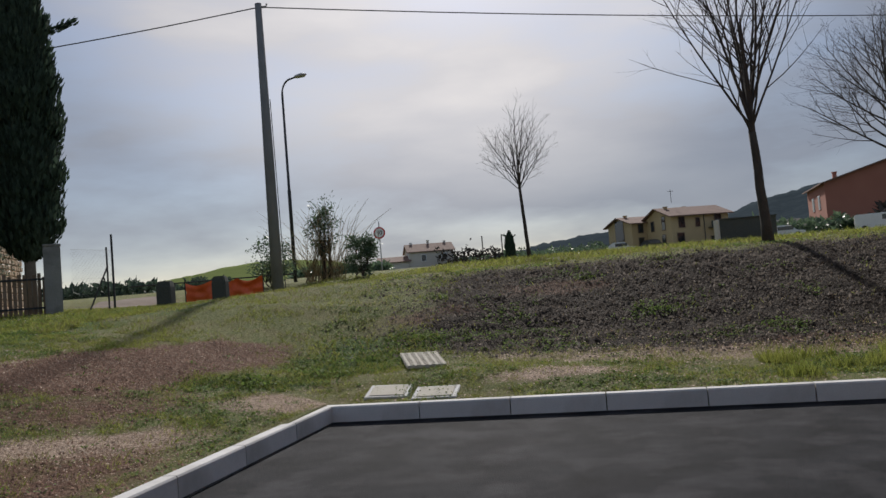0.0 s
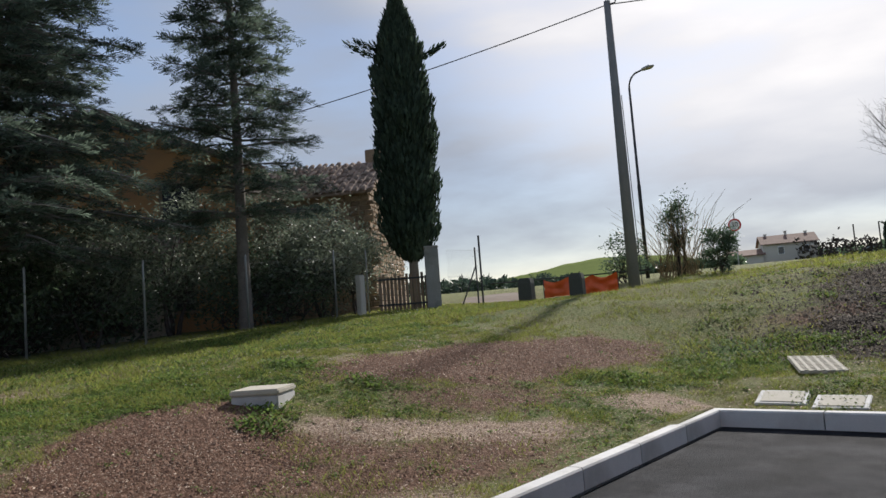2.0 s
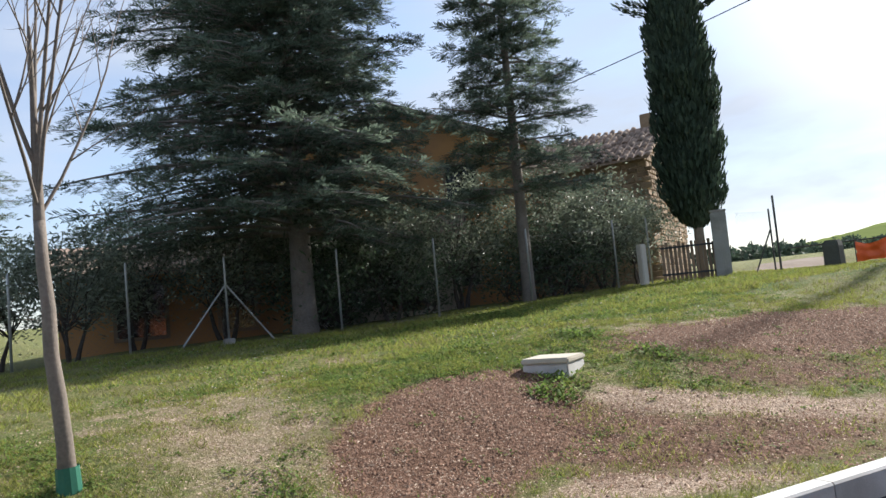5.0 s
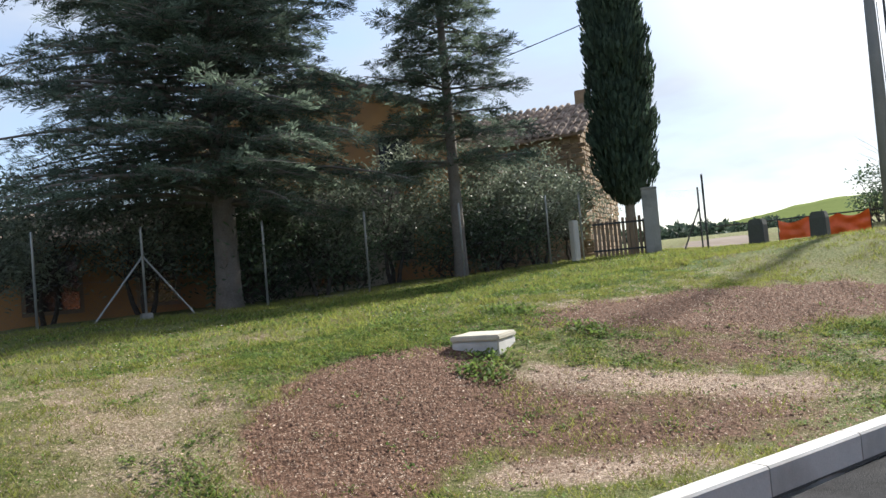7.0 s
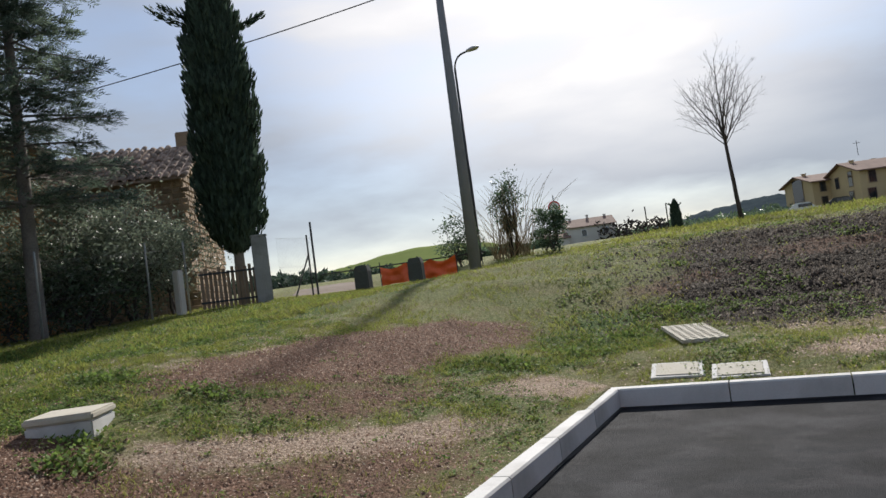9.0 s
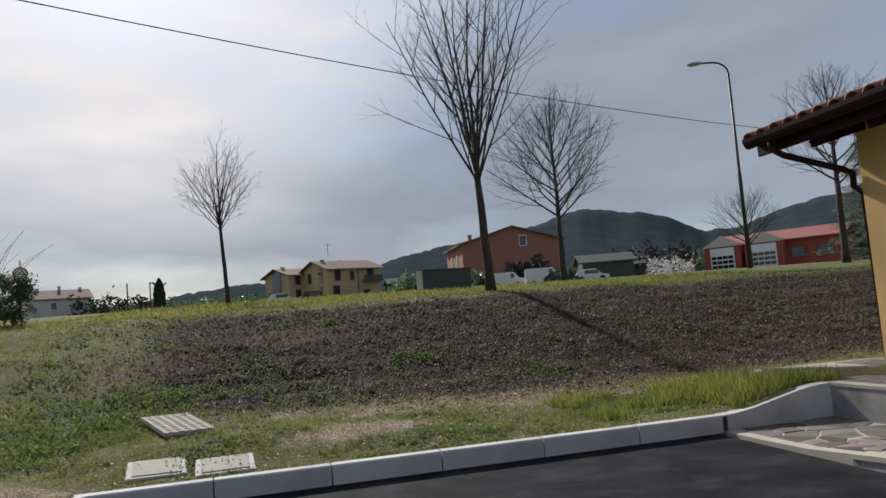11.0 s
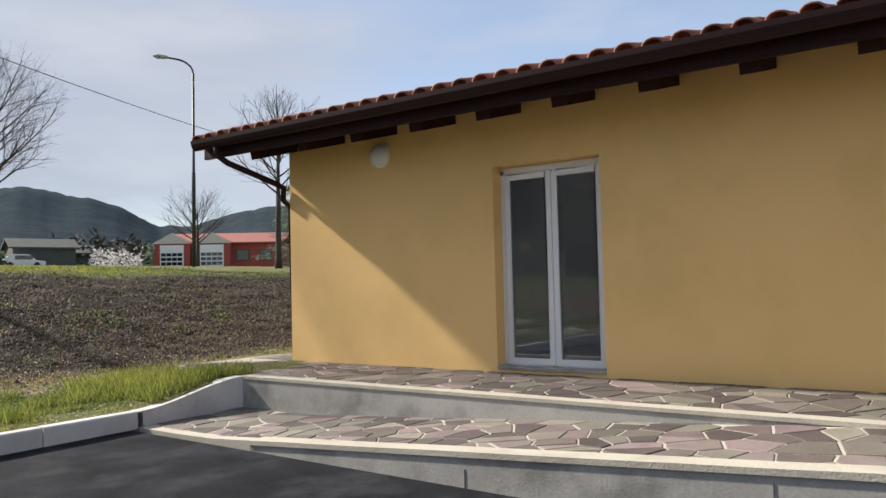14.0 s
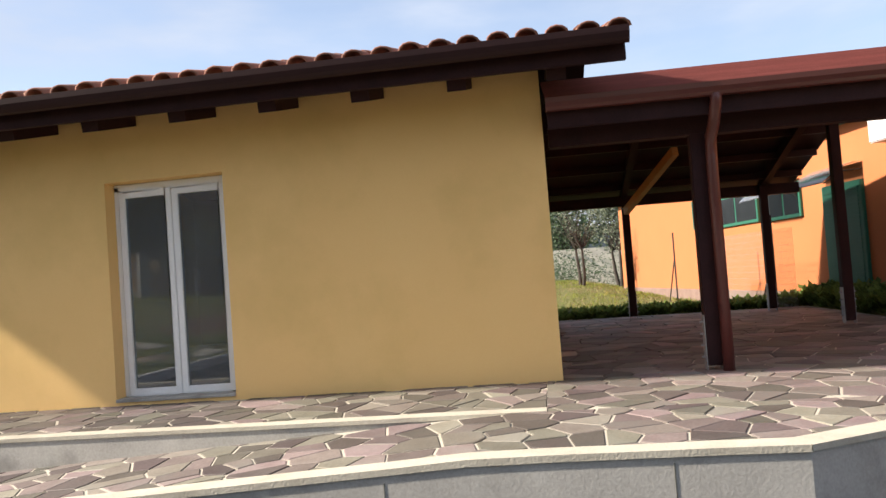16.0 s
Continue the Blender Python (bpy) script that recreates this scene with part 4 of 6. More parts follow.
def conifer(label, at, height, bare, width, seed, leaves, droop=.12, whorls=26, arms=6, name="cedar_tree", shift=(0, 0), trunk_r=.28, tufts=9, taper=1.0):
    """A cedar: whorls of level, drooping boughs with flat sprays of needles."""
    rng = random.Random(seed)
    tree = thing(name, label, "tree", at)
    part("trunk", Geo().tube([(0, 0, -.3), (.03, 0, .5), (0, .04, height * .4), (0, 0, height * .97)], [trunk_r * 1.25, trunk_r, trunk_r * .65, .03], 10), M_BARK, tree, "", True)
    wood, spots = Geo(), []
    for w in range(whorls):
        t = w / (whorls - 1)
        z = bare + (height - bare) * t ** .9
        reach = width * .5 * ((1 - t) ** taper * .93 + .07)
        for a in range(arms):
            ang = 6.283 * (a + rng.random()) / arms + w * 1.3
            r = reach * rng.uniform(.62, 1.12)
            side = Vector((math.cos(ang), math.sin(ang), 0))
            off = Vector((shift[0], shift[1], 0)) * (1 - t)
            tip = side * r + off * (r / max(reach, .1))
            lift = rng.uniform(-.02, .2)
            zz = z + rng.uniform(-.13, .13)
            pts = [Vector((0, 0, zz)) + tip * s + Vector((0, 0, r * (lift * s - droop * 2.2 * s * s))) for s in (0, .3, .6, .85, 1)]
            wood.tube(pts, [.012 + .011 * r * (1 - s) for s in (0, .3, .6, .85, 1)], 4, False)
            cross = Vector((-side.y, side.x, 0))
            n_t = int(5 + r * 5.5)
            for j in range(n_t):
                s = .16 + .84 * (j + rng.random()) / n_t
                k = min(int(s * 4), 3)
                base = pts[0].lerp(pts[4], s)
                base.z = pts[k].lerp(pts[k + 1], s * 4 - k).z
                sgn = rng.choice((-1, 1))
                tw = (cross * sgn * rng.uniform(.5, 1) + side * rng.uniform(.3, .9) + Vector((0, 0, rng.uniform(-.35, .12)))).normalized()
                tl = rng.uniform(.35, .85) * (1 - .45 * s) * min(1.6, .5 + r * .32)
                wood.tube([base, base + tw * tl], .007, 3, False)
                for q in range(tufts):
                    f = (q + rng.random()) / tufts
                    p = base + tw * tl * f
                    d = tw + cross * rng.uniform(-.9, .9) + side * rng.uniform(0, .5)
                    spots.append((p.x + rng.uniform(-.07, .07), p.y + rng.uniform(-.07, .07), p.z + rng.uniform(-.14, .07), d.x, d.y, d.z + rng.uniform(-.35, .3), rng.uniform(.17, .33)))
    tagged(part("bough_wood", wood, M_BARK, tree), "", "", "", "stuff")
    sprays("crown", spots, leaves, tree, "dark needles in flat drooping sprays")
    return tree


def cypress(label, at, height, bare, width, seed):
    """A columnar cypress: dense upright sprays round a tapering column, a few stray twigs."""
    rng = random.Random(seed)
    tree = thing("cypress_tree", label, "tree", at)
    part("trunk", Geo().tube([(0, 0, -.3), (0, 0, bare + .6), (0, 0, height * .8)], [.17, .13, .03], 9), M_BARK, tree, "", True)

    def radius(t):
        return width * .5 * min(1.0, (t / .12) ** .55 if t < .12 else 1.0) * (1.0 if t < .5 else 1 - ((t - .5) / .5) ** 2.2 * .93)

    g = Geo()
    for i in range(15000):
        t = rng.random() ** .85
        a = rng.uniform(0, 6.283)
        bump = 1 + .34 * noise.noise((math.cos(a) * 1.4, math.sin(a) * 1.4, t * height * 1.1 + seed))
        r = radius(t) * bump * math.sqrt(rng.uniform(.45, 1))
        p = Vector((math.cos(a) * r, math.sin(a) * r, bare + (height - bare) * t))
        d = Vector((math.cos(a) * .35 + rng.uniform(-.25, .25), math.sin(a) * .35 + rng.uniform(-.25, .25), 1)).normalized()
        g.leaf(p, d, rng.uniform(.16, .34), rng.uniform(.06, .12), Vector((math.cos(a) + rng.uniform(-.7, .7), math.sin(a) + rng.uniform(-.7, .7), .2)))
    core = Geo()
    rings = 26
    for i in range(rings):
        t = i / (rings - 1)
        for j in range(14):
            a = 6.283 * j / 14
            r = max(radius(t) * .78 * (1 + .2 * noise.noise((math.cos(a) * 1.4, math.sin(a) * 1.4, t * height * 1.1 + seed))), .02)
            core.v.append((math.cos(a) * r, math.sin(a) * r, bare + .12 + (height - bare - .3) * t))
    for i in range(rings - 1):
        for j in range(14):
            core.f.append((i * 14 + j, i * 14 + (j + 1) % 14, (i + 1) * 14 + (j + 1) % 14, (i + 1) * 14 + j))
    g.add(core, Matrix())
    for ang, z, ln in ((-2.45, height * .78, 1.25), (.7, height * .77, 1.0), (-2.3, height * .80, .9)):
        d = Vector((math.cos(ang), math.sin(ang), .5)).normalized()
        p0 = Vector((0, 0, z)) + d * .5
        for i in range(140):
            p = p0 + d * ln * rng.random() + Vector((rng.uniform(-.09, .09), rng.uniform(-.09, .09), rng.uniform(-.09, .09)))
            g.leaf(p, (d + Vector((rng.uniform(-.5, .5), rng.uniform(-.5, .5), rng.uniform(-.2, .7)))).normalized(), .2, .07, Vector((rng.random(), rng.random(), rng.random())))
    part("crown", g, M_CYPRESS, tree, "dense dark green foliage")
    return tree


def broadleaf(name, label, at, height, bare, width, seed, leaves, bark, count=5000, size=.13, category="tree", stems=3, squash=.8, clumps=46):
    """A leafy tree or shrub: forked stems and a crown of leaf clumps with gaps."""
    rng = random.Random(seed)
    tree = thing(name, label, category, at)
    wood, g = Geo(), Geo()
    mid = Vector((0, 0, bare + (height - bare) * .5))
    spots = []
    for c in range(clumps):
        while True:
            q = Vector((rng.uniform(-1, 1), rng.uniform(-1, 1), rng.uniform(-1, 1)))
            if .25 < q.length < 1:
                break
        spots.append(Vector((q.x * width * .5, q.y * width * .5, q.z * (height - bare) * .5)) + mid)
    for i in range(stems):
        a = 6.283 * (i + rng.random() * .6) / stems
        foot = Vector((math.cos(a), math.sin(a), 0)) * .07 * stems * .5
        foot.z = -.2
        elbow = foot + Vector((math.cos(a) * .18 * width * .5, math.sin(a) * .18 * width * .5, bare * .9 + .25))
        wood.tube([foot, elbow * .5 + foot * .5 + Vector((rng.uniform(-.06, .06), rng.uniform(-.06, .06), 0)), elbow], [.035 * height * .62, .03 * height * .55, .022 * height * .5], 7, False)
        for sp in spots[i::stems]:
            m = elbow.lerp(sp, .5) + Vector((rng.uniform(-.1, .1), rng.uniform(-.1, .1), .08))
            wood.tube([elbow, m, sp], [.012 * height * .5, .008 * height * .4, .004], 4, False)
    per = count // clumps
    for sp in spots:
        cr = rng.uniform(.14, .26) * width
        for _ in range(per):
            p = sp + Vector((rng.gauss(0, .5), rng.gauss(0, .5), rng.gauss(0, .5) * squash)) * cr
            d = Vector((rng.uniform(-1, 1), rng.uniform(-1, 1), rng.uniform(-.5, .9))).normalized()
            g.leaf(p, d, size * rng.uniform(.7, 1.3), size * rng.uniform(.25, .42), Vector((rng.uniform(-1, 1), rng.uniform(-1, 1), rng.uniform(-.2, 1))))
    tagged(part("stem", wood, bark, tree, "", True), "", "", "", "stuff")
    part("crown", g, leaves, tree)
    return tree


bare_tree("slender bare young tree with upswept branches on the bank", on_land(-2.55, 24.2), 4.7, 2.3, 2.6, 14, M_BARK2, .062, 13, (-.12, 0), kids=(8, 4, 1), curl=.05)
bare_tree("tall bare tree with straight stem and upswept branches", on_land(3.25, 16.8), 7.3, 2.35, 3.3, 5, M_BARK2, .10, 13, (-.1, 0), kids=(8, 3, 1), curl=.06)
bare_tree("bare tree with a round dense crown of fine twigs", on_land(9.3, 26.7), 7.3, 2.5, 5.0, 21, M_BARK2, .115, 30, (0, 0), True, kids=(9, 5, 2), curl=.05)
bare_tree("bare tree with upright twigs rising behind the ochre building", on_land(17.4, 21.9), 7.2, 2.7, 3.8, 31, M_BARK2, .11, 22, (0, 0), True, kids=(8, 4, 1), curl=.08)
bare_tree("distant bare tree with a wide round crown", on_land(35.5, 51), 5.4, 1.9, 5.6, 41, M_BARK2, .16, 20, (0, 0), True, kids=(8, 4), curl=.05)
young = bare_tree("thin pale-barked sapling with sparse leaning branches", on_land(-6.62, .2), 4.9, 1.95, 1.7, 52, M_PALEBARK, .055, 7, (-.1, -.1), kids=(5, 2, 1), curl=.08, crook=.6)
part("trunk_guard", Geo().tube([(0, 0, -.05), (0, -.01, .17)], [.088, .08], 12, False), M_GREEN, young, "green plastic trunk guard")

conifer("huge dark green cedar with wide drooping boughs behind the fence", on_land(-17.7, 6.0), 15.5, 2.5, 9.4, 3, M_CEDAR, .09, 38, 11, shift=(.2, -1.0), trunk_r=.29, tufts=7)
conifer("dark green cedar with tiered level boughs and a bare lower trunk", on_land(-16.1, 11.5), 12.9, 2.9, 4.9, 8, M_CEDAR, .04, 20, 8, trunk_r=.17, tufts=7, taper=1.1)
cypress("tall dense dark green cypress beside the gate", on_land(-15.1, 17.0), 9.6, 1.35, 1.8, 6)
conifer("dark conifer standing behind the house", on_land(-31, -1), 9.5, 1.5, 5, 18, M_CEDAR, .05, 14, 6, trunk_r=.2, tufts=3)

olive = broadleaf("olive_tree", "grey-green olive tree with forked trunk behind the fence", on_land(-17.2, 13.4), 3.3, .8, 3.0, 61, M_OLIVE, M_BARK2, 5200, .14)
tagged(olive, group="olive trees")
for x, y, s, a in ((-16.9, 15.0, .95, 40), (-18.6, 11.0, 1.1, 120), (-18.2, 8.6, .95, 200), (-19.5, 4.6, 1.05, 75), (-20.5, 2.6, 1.0, 300), (-18.4, 1.0, .85, 160), (-19.0, -.4, .9, 20), (-21.5, 6.8, 1.1, 250), (-16.6, 16.0, .8, 250)):
    copy_thing(olive, pose(*on_land(x, y), 0, 0, a) @ Matrix.Scale(s, 4))
broadleaf("garden_shrub", "dense dark evergreen shrub under the cedar", on_land(-19.2, 7.2), 2.6, .1, 4.2, 71, M_LAUREL, M_BARK2, 5200, .16, "shrub", 4)
shrub = broadleaf("garden_shrub", "dense dark evergreen shrub behind the fence", on_land(-17.6, 12.4), 2.1, .1, 3.4, 72, M_LAUREL, M_BARK2, 4600, .14, "shrub", 4)
for x, y, s, a in ((-17.4, 14.2, .9, 50), (-18.9, 9.8, 1.0, 130), (-21.5, 8.4, .9, 220)):
    copy_thing(shrub, pose(*on_land(x, y), 0, 0, a) @ Matrix.Scale(s, 4))
broadleaf("laurel_shrub", "loose leafy shrub at the foot of the pole", on_land(-11.6, 24.3), 1.75, .1, 1.5, 81, M_LAUREL, M_BARK2, 1500, .13, "shrub", 4)
broadleaf("laurel_shrub", "tall narrow leafy shrub among bare canes", on_land(-10.3, 26.0), 3.2, .9, 1.1, 82, M_LAUREL, M_BARK2, 1500, .13, "shrub", 3)
broadleaf("oleander_shrub", "compact dark green shrub on the bank top", on_land(-8.65, 25.4), 1.65, .05, 1.1, 83, M_LAUREL, M_BARK2, 2600, .13, "shrub", 4)
canes = Geo()
rng = random.Random(9)
for i in range(120):
    a, r = rng.uniform(0, 6.283), rng.uniform(.2, 1.5)
    p = Vector((rng.uniform(-.7, .7), rng.uniform(-.3, .3), 0))
    d = Vector((math.cos(a) * r * .55, math.sin(a) * r * .3, 1)).normalized()
    ln = rng.uniform(1.4, 3.3)
    canes.tube([p, p + d * ln * .45, p + d * ln * .8 + Vector((d.x * .25, d.y * .2, 0)), p + d * ln + Vector((d.x * .75, d.y * .5, -.12))], [.011, .009, .006, .003], 3, False)
tagged(part("bare_canes", canes, M_DRY), "clump of bare arching canes", "canes", "", "stuff").matrix_basis = pose(*on_land(-10.3, 25.9))

# ---- fence, gate, pillar ----
FENCE = [(-17.28, -.1), (-17.03, 2.0), (-16.8, 3.95), (-16.46, 6.42), (-16.14, 8.82), (-15.8, 11.37), (-15.5, 14.08), (-15.45, 15.3)]
fence = thing("wire_fence", "chain-link fence on thin grey posts along the garden", "fence")


def chain_link(a, b, za, zb, h, gap=.15):
    g = Geo()
    a, b = Vector((a[0], a[1], za)), Vector((b[0], b[1], zb))
    ln = (b - a).length
    d = (b - a) / ln
    up = Vector((0, 0, 1))
    s = -h
    while s < ln:
        for flip in (0, 1):
            u0, u1 = max(s, 0), min(s + h, ln)
            v0, v1 = u0 - s, u1 - s
            if flip:
                v0, v1 = h - v0, h - v1
            g.tube([a + d * u0 + up * v0, a + d * u1 + up * v1], .0013, 3, False)
        s += gap
    for v in (.03, h * .5, h):
        g.tube([a + up * v, b + up * v], .003, 3, False)
    return g


for i, (x, y) in enumerate(FENCE):
    z = land(x, y)
    p = part("post", Geo().tube([(x, y, z - .2), (x, y, z + 1.86), (x + .01, y, z + 1.9)], [.026, .026, .012], 8), M_GREY, fence, "", True)
    if i == 2:
        for dy in (-1.0, 1.0):
            part("strut", Geo().tube([(x, y, z + 1.3), (x + .02, y + dy, z)], .02, 6), M_GREY, p)
        part("footing", Geo().box(x - .11, x + .11, y - .11, y + .11, z - .1, z + .14), M_CONCRETE, p, "", bevel=.02)
    if i:
        q = FENCE[i - 1]
        tagged(part("chain_link", chain_link(q, (x, y), land(*q), z, 1.68), M_WIRE, fence, "thin diagonal wire mesh"), "", "", "", "stuff")
pil = thing("gate_pillar", "square weathered concrete gate pillar", "pillar", on_land(-13.95, 16.45), 40)
part("shaft", Geo().box(-.2, .2, -.2, .2, -.2, 1.74), M_PILLAR, pil, "", bevel=.02)
part("cap", Geo().box(-.215, .215, -.215, .215, 1.742, 1.80), M_PILLAR, pil, "", bevel=.02)
gp = thing("gate_pillar", "low pale rendered gate post", "pillar", on_land(-15.45, 15.0))
part("shaft", Geo().box(-.1, .1, -.1, .1, -.2, 1.15), M_PALEWALL, gp, "", bevel=.02)
gate = thing("garden_gate", "old wooden slatted gate in a rusty steel frame, closed", "gate", on_land(-15.15, 15.4), 40)
for z in (.22, .95):
    part("rail", Geo().box(0, 1.45, -.02, .02, z - .025, z + .025), M_DARKMETAL, gate)
for i in range(13):
    h = 1.05 + .06 * math.sin(i * 1.9)
    part("slat", Geo().box(.03 + i * .11, .11 + i * .11, .022, .04, .06, h), M_OLDWOOD, gate)
f2 = thing("wire_fence", "chain-link panel on dark steel posts beside the track", "fence")
xa, ya, xb, yb = -13.6, 16.7, -13.45, 18.15
za, zb = land(xa, ya), land(xb, yb)
post6 = part("post", Geo().tube([(xb, yb, zb - .2), (xb, yb, zb + 2.1)], .03, 8), M_DARKMETAL, f2)
part("post", Geo().tube([(xb - .13, yb - .06, zb - .2), (xb - .13, yb - .06, zb + 1.75)], .025, 8), M_DARKMETAL, f2)
part("strut", Geo().tube([(xb - .13, yb - .06, zb + 1.2), (xb - .55, yb - .4, zb - .1)], .022, 6), M_DARKMETAL, post6)
tagged(part("chain_link", chain_link((xa, ya), (xb, yb), za + .1, zb + .1, 1.55, .12), M_WIRE, f2), "", "", "", "stuff")

# ---- blocks and netting at the track ----
for x, y, w in ((-12.9, 19.75, .42), (-11.2, 19.9, .40)):
    bl = thing("bollard_block", "squat rough concrete block", "block", on_land(x, y), 12, "blocks by the track")
    g = Geo()
    g.v += [(sx * w * k * .5, sy * w * k * .5, z) for z, k in ((-.2, 1.06), (.55, 1.0), (.72, .86)) for sx, sy in ((-1, -1), (1, -1), (1, 1), (-1, 1))]
    g.f += [(0, 1, 5, 4), (1, 2, 6, 5), (2, 3, 7, 6), (3, 0, 4, 7), (4, 5, 9, 8), (5, 6, 10, 9), (6, 7, 11, 10), (7, 4, 8, 11), (8, 9, 10, 11), (3, 2, 1, 0)]
    part("body", g, M_DARKWALL, bl, "", bevel=.03)
net = Geo()
ncol, nrow = 60, 9
for i in range(ncol + 1):
    t = i / ncol
    x, y = -12.75 + 2.3 * t, 20.55 + .6 * t
    z = land(x, y)
    for j in range(nrow + 1):
        s = j / nrow
        net.v.append((x + .05 * noise.noise((t * 9, s * 3, 0)), y + .11 * noise.noise((t * 7, s * 2.5, 5)), z + .02 + .58 * s * (1 - .22 * abs(math.sin(t * 9.5)) * s)))
for i in range(ncol):
    for j in range(nrow):
        k = i * (nrow + 1) + j
        net.f.append((k, k + nrow + 1, k + nrow + 2, k + 1))
netting = thing("safety_net", "crumpled bright orange plastic safety netting", "netting")
part("net", net, M_NET, netting, "", True)
for x, y in ((-12.75, 20.55), (-11.6, 20.85), (-10.45, 21.15)):
    part("stake", Geo().tube([(x, y, land(x, y) - .1), (x, y, land(x, y) + .75)], .015, 6), M_DARKMETAL, netting)
rail = Geo().tube([on_land(-17.5, 24.5, .42), on_land(-10.5, 23.8, .40)], .025, 6)
solid("barrier_rail", rail, M_DARKMETAL, "dark horizontal barrier rail across the track", "rail", "")
track = Geo()
for i in range(15):
    for j in range(13):
        y = 19.5 + j * .3
        x = -15.4 + i * .19 - .62 * (y - 19.5)
        track.v.append((x, y, land(x, y) + .03))
for i in range(14):
    for j in range(12):
        k = i * 13 + j
        track.f.append((k, k + 13, k + 14, k + 1))
solid("track", track, M_SAND, "pale sandy track beyond the blocks", "track")

# ---- poles, lamps, wires, sign ----
pole = thing("utility_pole", "tapered grey concrete utility pole", "pole", on_land(-9.2, 19.5))
part("shaft", Geo().tube([(0, 0, -.4), (0, 0, 4), (0, 0, 8.4)], [.175, .14, .095], 12), M_POLE, pole, "", True)
part("insulator", Geo().tube([(.0, -.02, 8.28), (.22, .05, 8.3), (.24, .05, 8.38)], .03, 6), M_DARKMETAL, pole)
part("cable_stay", Geo().tube([(.14, .05, 5.6), (.19, .1, .2)], .012, 5), M_DARKMETAL, pole)
zt = land(-9.2, 19.5) + 8.3
wire = thing("overhead_wire", "thin dark overhead cable", "cable")
for k, end in enumerate(((-31, 16.5, 9.1), (48, 45, 11.4))):
    a, e = Vector((-9.2, 19.5, zt)), Vector(end)
    pts = [a.lerp(e, i / 24) - Vector((0, 0, (.35, 1.0)[k] * 4 * (i / 24) * (1 - i / 24))) for i in range(25)]
    part("cable", Geo().tube(pts, .017, 5), M_DARKMETAL, wire)


def street_lamp(x, y, h, turn, arm):
    ob = thing("street_lamp", "dark steel street lamp with a curved arm", "street lamp", on_land(x, y), turn, "street lamps")
    part("column", Geo().tube([(0, 0, -.2), (0, 0, h * .45), (0, 0, h * .46), (0, 0, h - .5)], [.075, .07, .055, .045], 10), M_DARKMETAL, ob, "", True)
    pts = [(arm * (1 - math.cos(a)), 0, h - .5 + .5 * math.sin(a)) for a in np.linspace(0, math.pi / 2, 7)]
    part("arm", Geo().tube(pts + [(arm + .25, 0, h + .02)], .036, 8), M_DARKMETAL, ob, "", True)
    hd = Geo()
    for s, w, t in ((0, .05, .05), (.12, .12, .07), (.38, .15, .085), (.55, .05, .03)):
        for a in np.linspace(0, 2 * math.pi, 10, endpoint=False):
            hd.v.append((arm + .22 + s, w * math.cos(a), h + .03 + t * math.sin(a)))
    for i in range(3):
        for j in range(10):
            hd.f.append((i * 10 + j, i * 10 + (j + 1) % 10, (i + 1) * 10 + (j + 1) % 10, (i + 1) * 10 + j))
    part("head", hd, M_GREY, ob, "grey lamp head", True)
    return ob


street_lamp(-12.05, 27.2, 8.0, -15, .45)
street_lamp(16.35, 25.5, 8.1, 150, .7)
sign = thing("road_sign", "round speed limit sign with a red rim on a steel post", "road sign", on_land(-12.3, 39.5), 10)
part("post", Geo().tube([(0, .03, -.3), (0, .03, 2.75)], .03, 8), M_GREY, sign)
part("disc", Geo().tube([(0, 0, 2.1), (0, -.015, 2.1)], .33, 28), M_RED, sign, "red rim")
part("face", Geo().tube([(0, -.016, 2.1), (0, -.022, 2.1)], .25, 28), M_WHITE, sign, "white face")
txt = bpy.data.curves.new("figures", "FONT")
txt.body, txt.size, txt.align_x, txt.align_y = "30", .34, "CENTER", "CENTER"
tmp = new("figures_curve", txt)
bpy.context.view_layer.update()
fig = new("figures", bpy.data.meshes.new_from_object(tmp.evaluated_get(bpy.context.evaluated_depsgraph_get())))
bpy.data.objects.remove(tmp)
fig.data.materials.clear()
fig.data.materials.append(M_BLACK)
fig.parent, fig.matrix_basis = sign, pose(0, -.027, 2.1, 90, 0, 0)

# ---- things on the lawn ----
box = thing("inspection_chamber", "square precast concrete inspection chamber with a thick lid", "manhole", on_land(-6.98, 4.90, .03), 30)
part("shaft", Geo().box(-.255, .255, -.255, .255, -.3, .03), M_KERB, box, "", bevel=.012)
part("lid", Geo().box(-.268, .268, -.268, .268, .034, .095), M_CAP, box, "pale concrete lid", bevel=.015)
for x, y, w, d, t in ((-2.74, 8.56, .52, .48, 6), (-2.14, 8.44, .52, .46, 4)):
    hz = land(x, y)
    h = thing("hatch", "flat square concrete hatch cover at the kerb", "manhole", (x, y, hz - .005), t, "hatches by the kerb")
    fall_x, fall_y = (land(x + .25, y) - land(x - .25, y)) / .5, (land(x, y + .25) - land(x, y - .25)) / .5
    h.matrix_basis = pose(x, y, hz + .012, math.degrees(math.atan(fall_y)), -math.degrees(math.atan(fall_x)), t)
    part("frame", Geo().box(-w * .5, w * .5, -d * .5, d * .5, -.1, .012), M_KERB, h, "", bevel=.008)
    part("cover", Geo().box(-w * .5 + .05, w * .5 - .05, -d * .5 + .05, d * .5 - .05, .0125, .02), M_CAP, h, "", bevel=.006)
mat = thing("metal_grille", "tilted pale lattice slab lying on the bank", "slab", on_land(-2.72, 10.15, .025))
mg = Geo()
mt = pose(0, 0, .03, 5, 2, 21)
mg.box(-.27, .27, -.52, .52, -.025, .005, mt)
part("slab", mg, M_CAP, mat, "", bevel=.01)
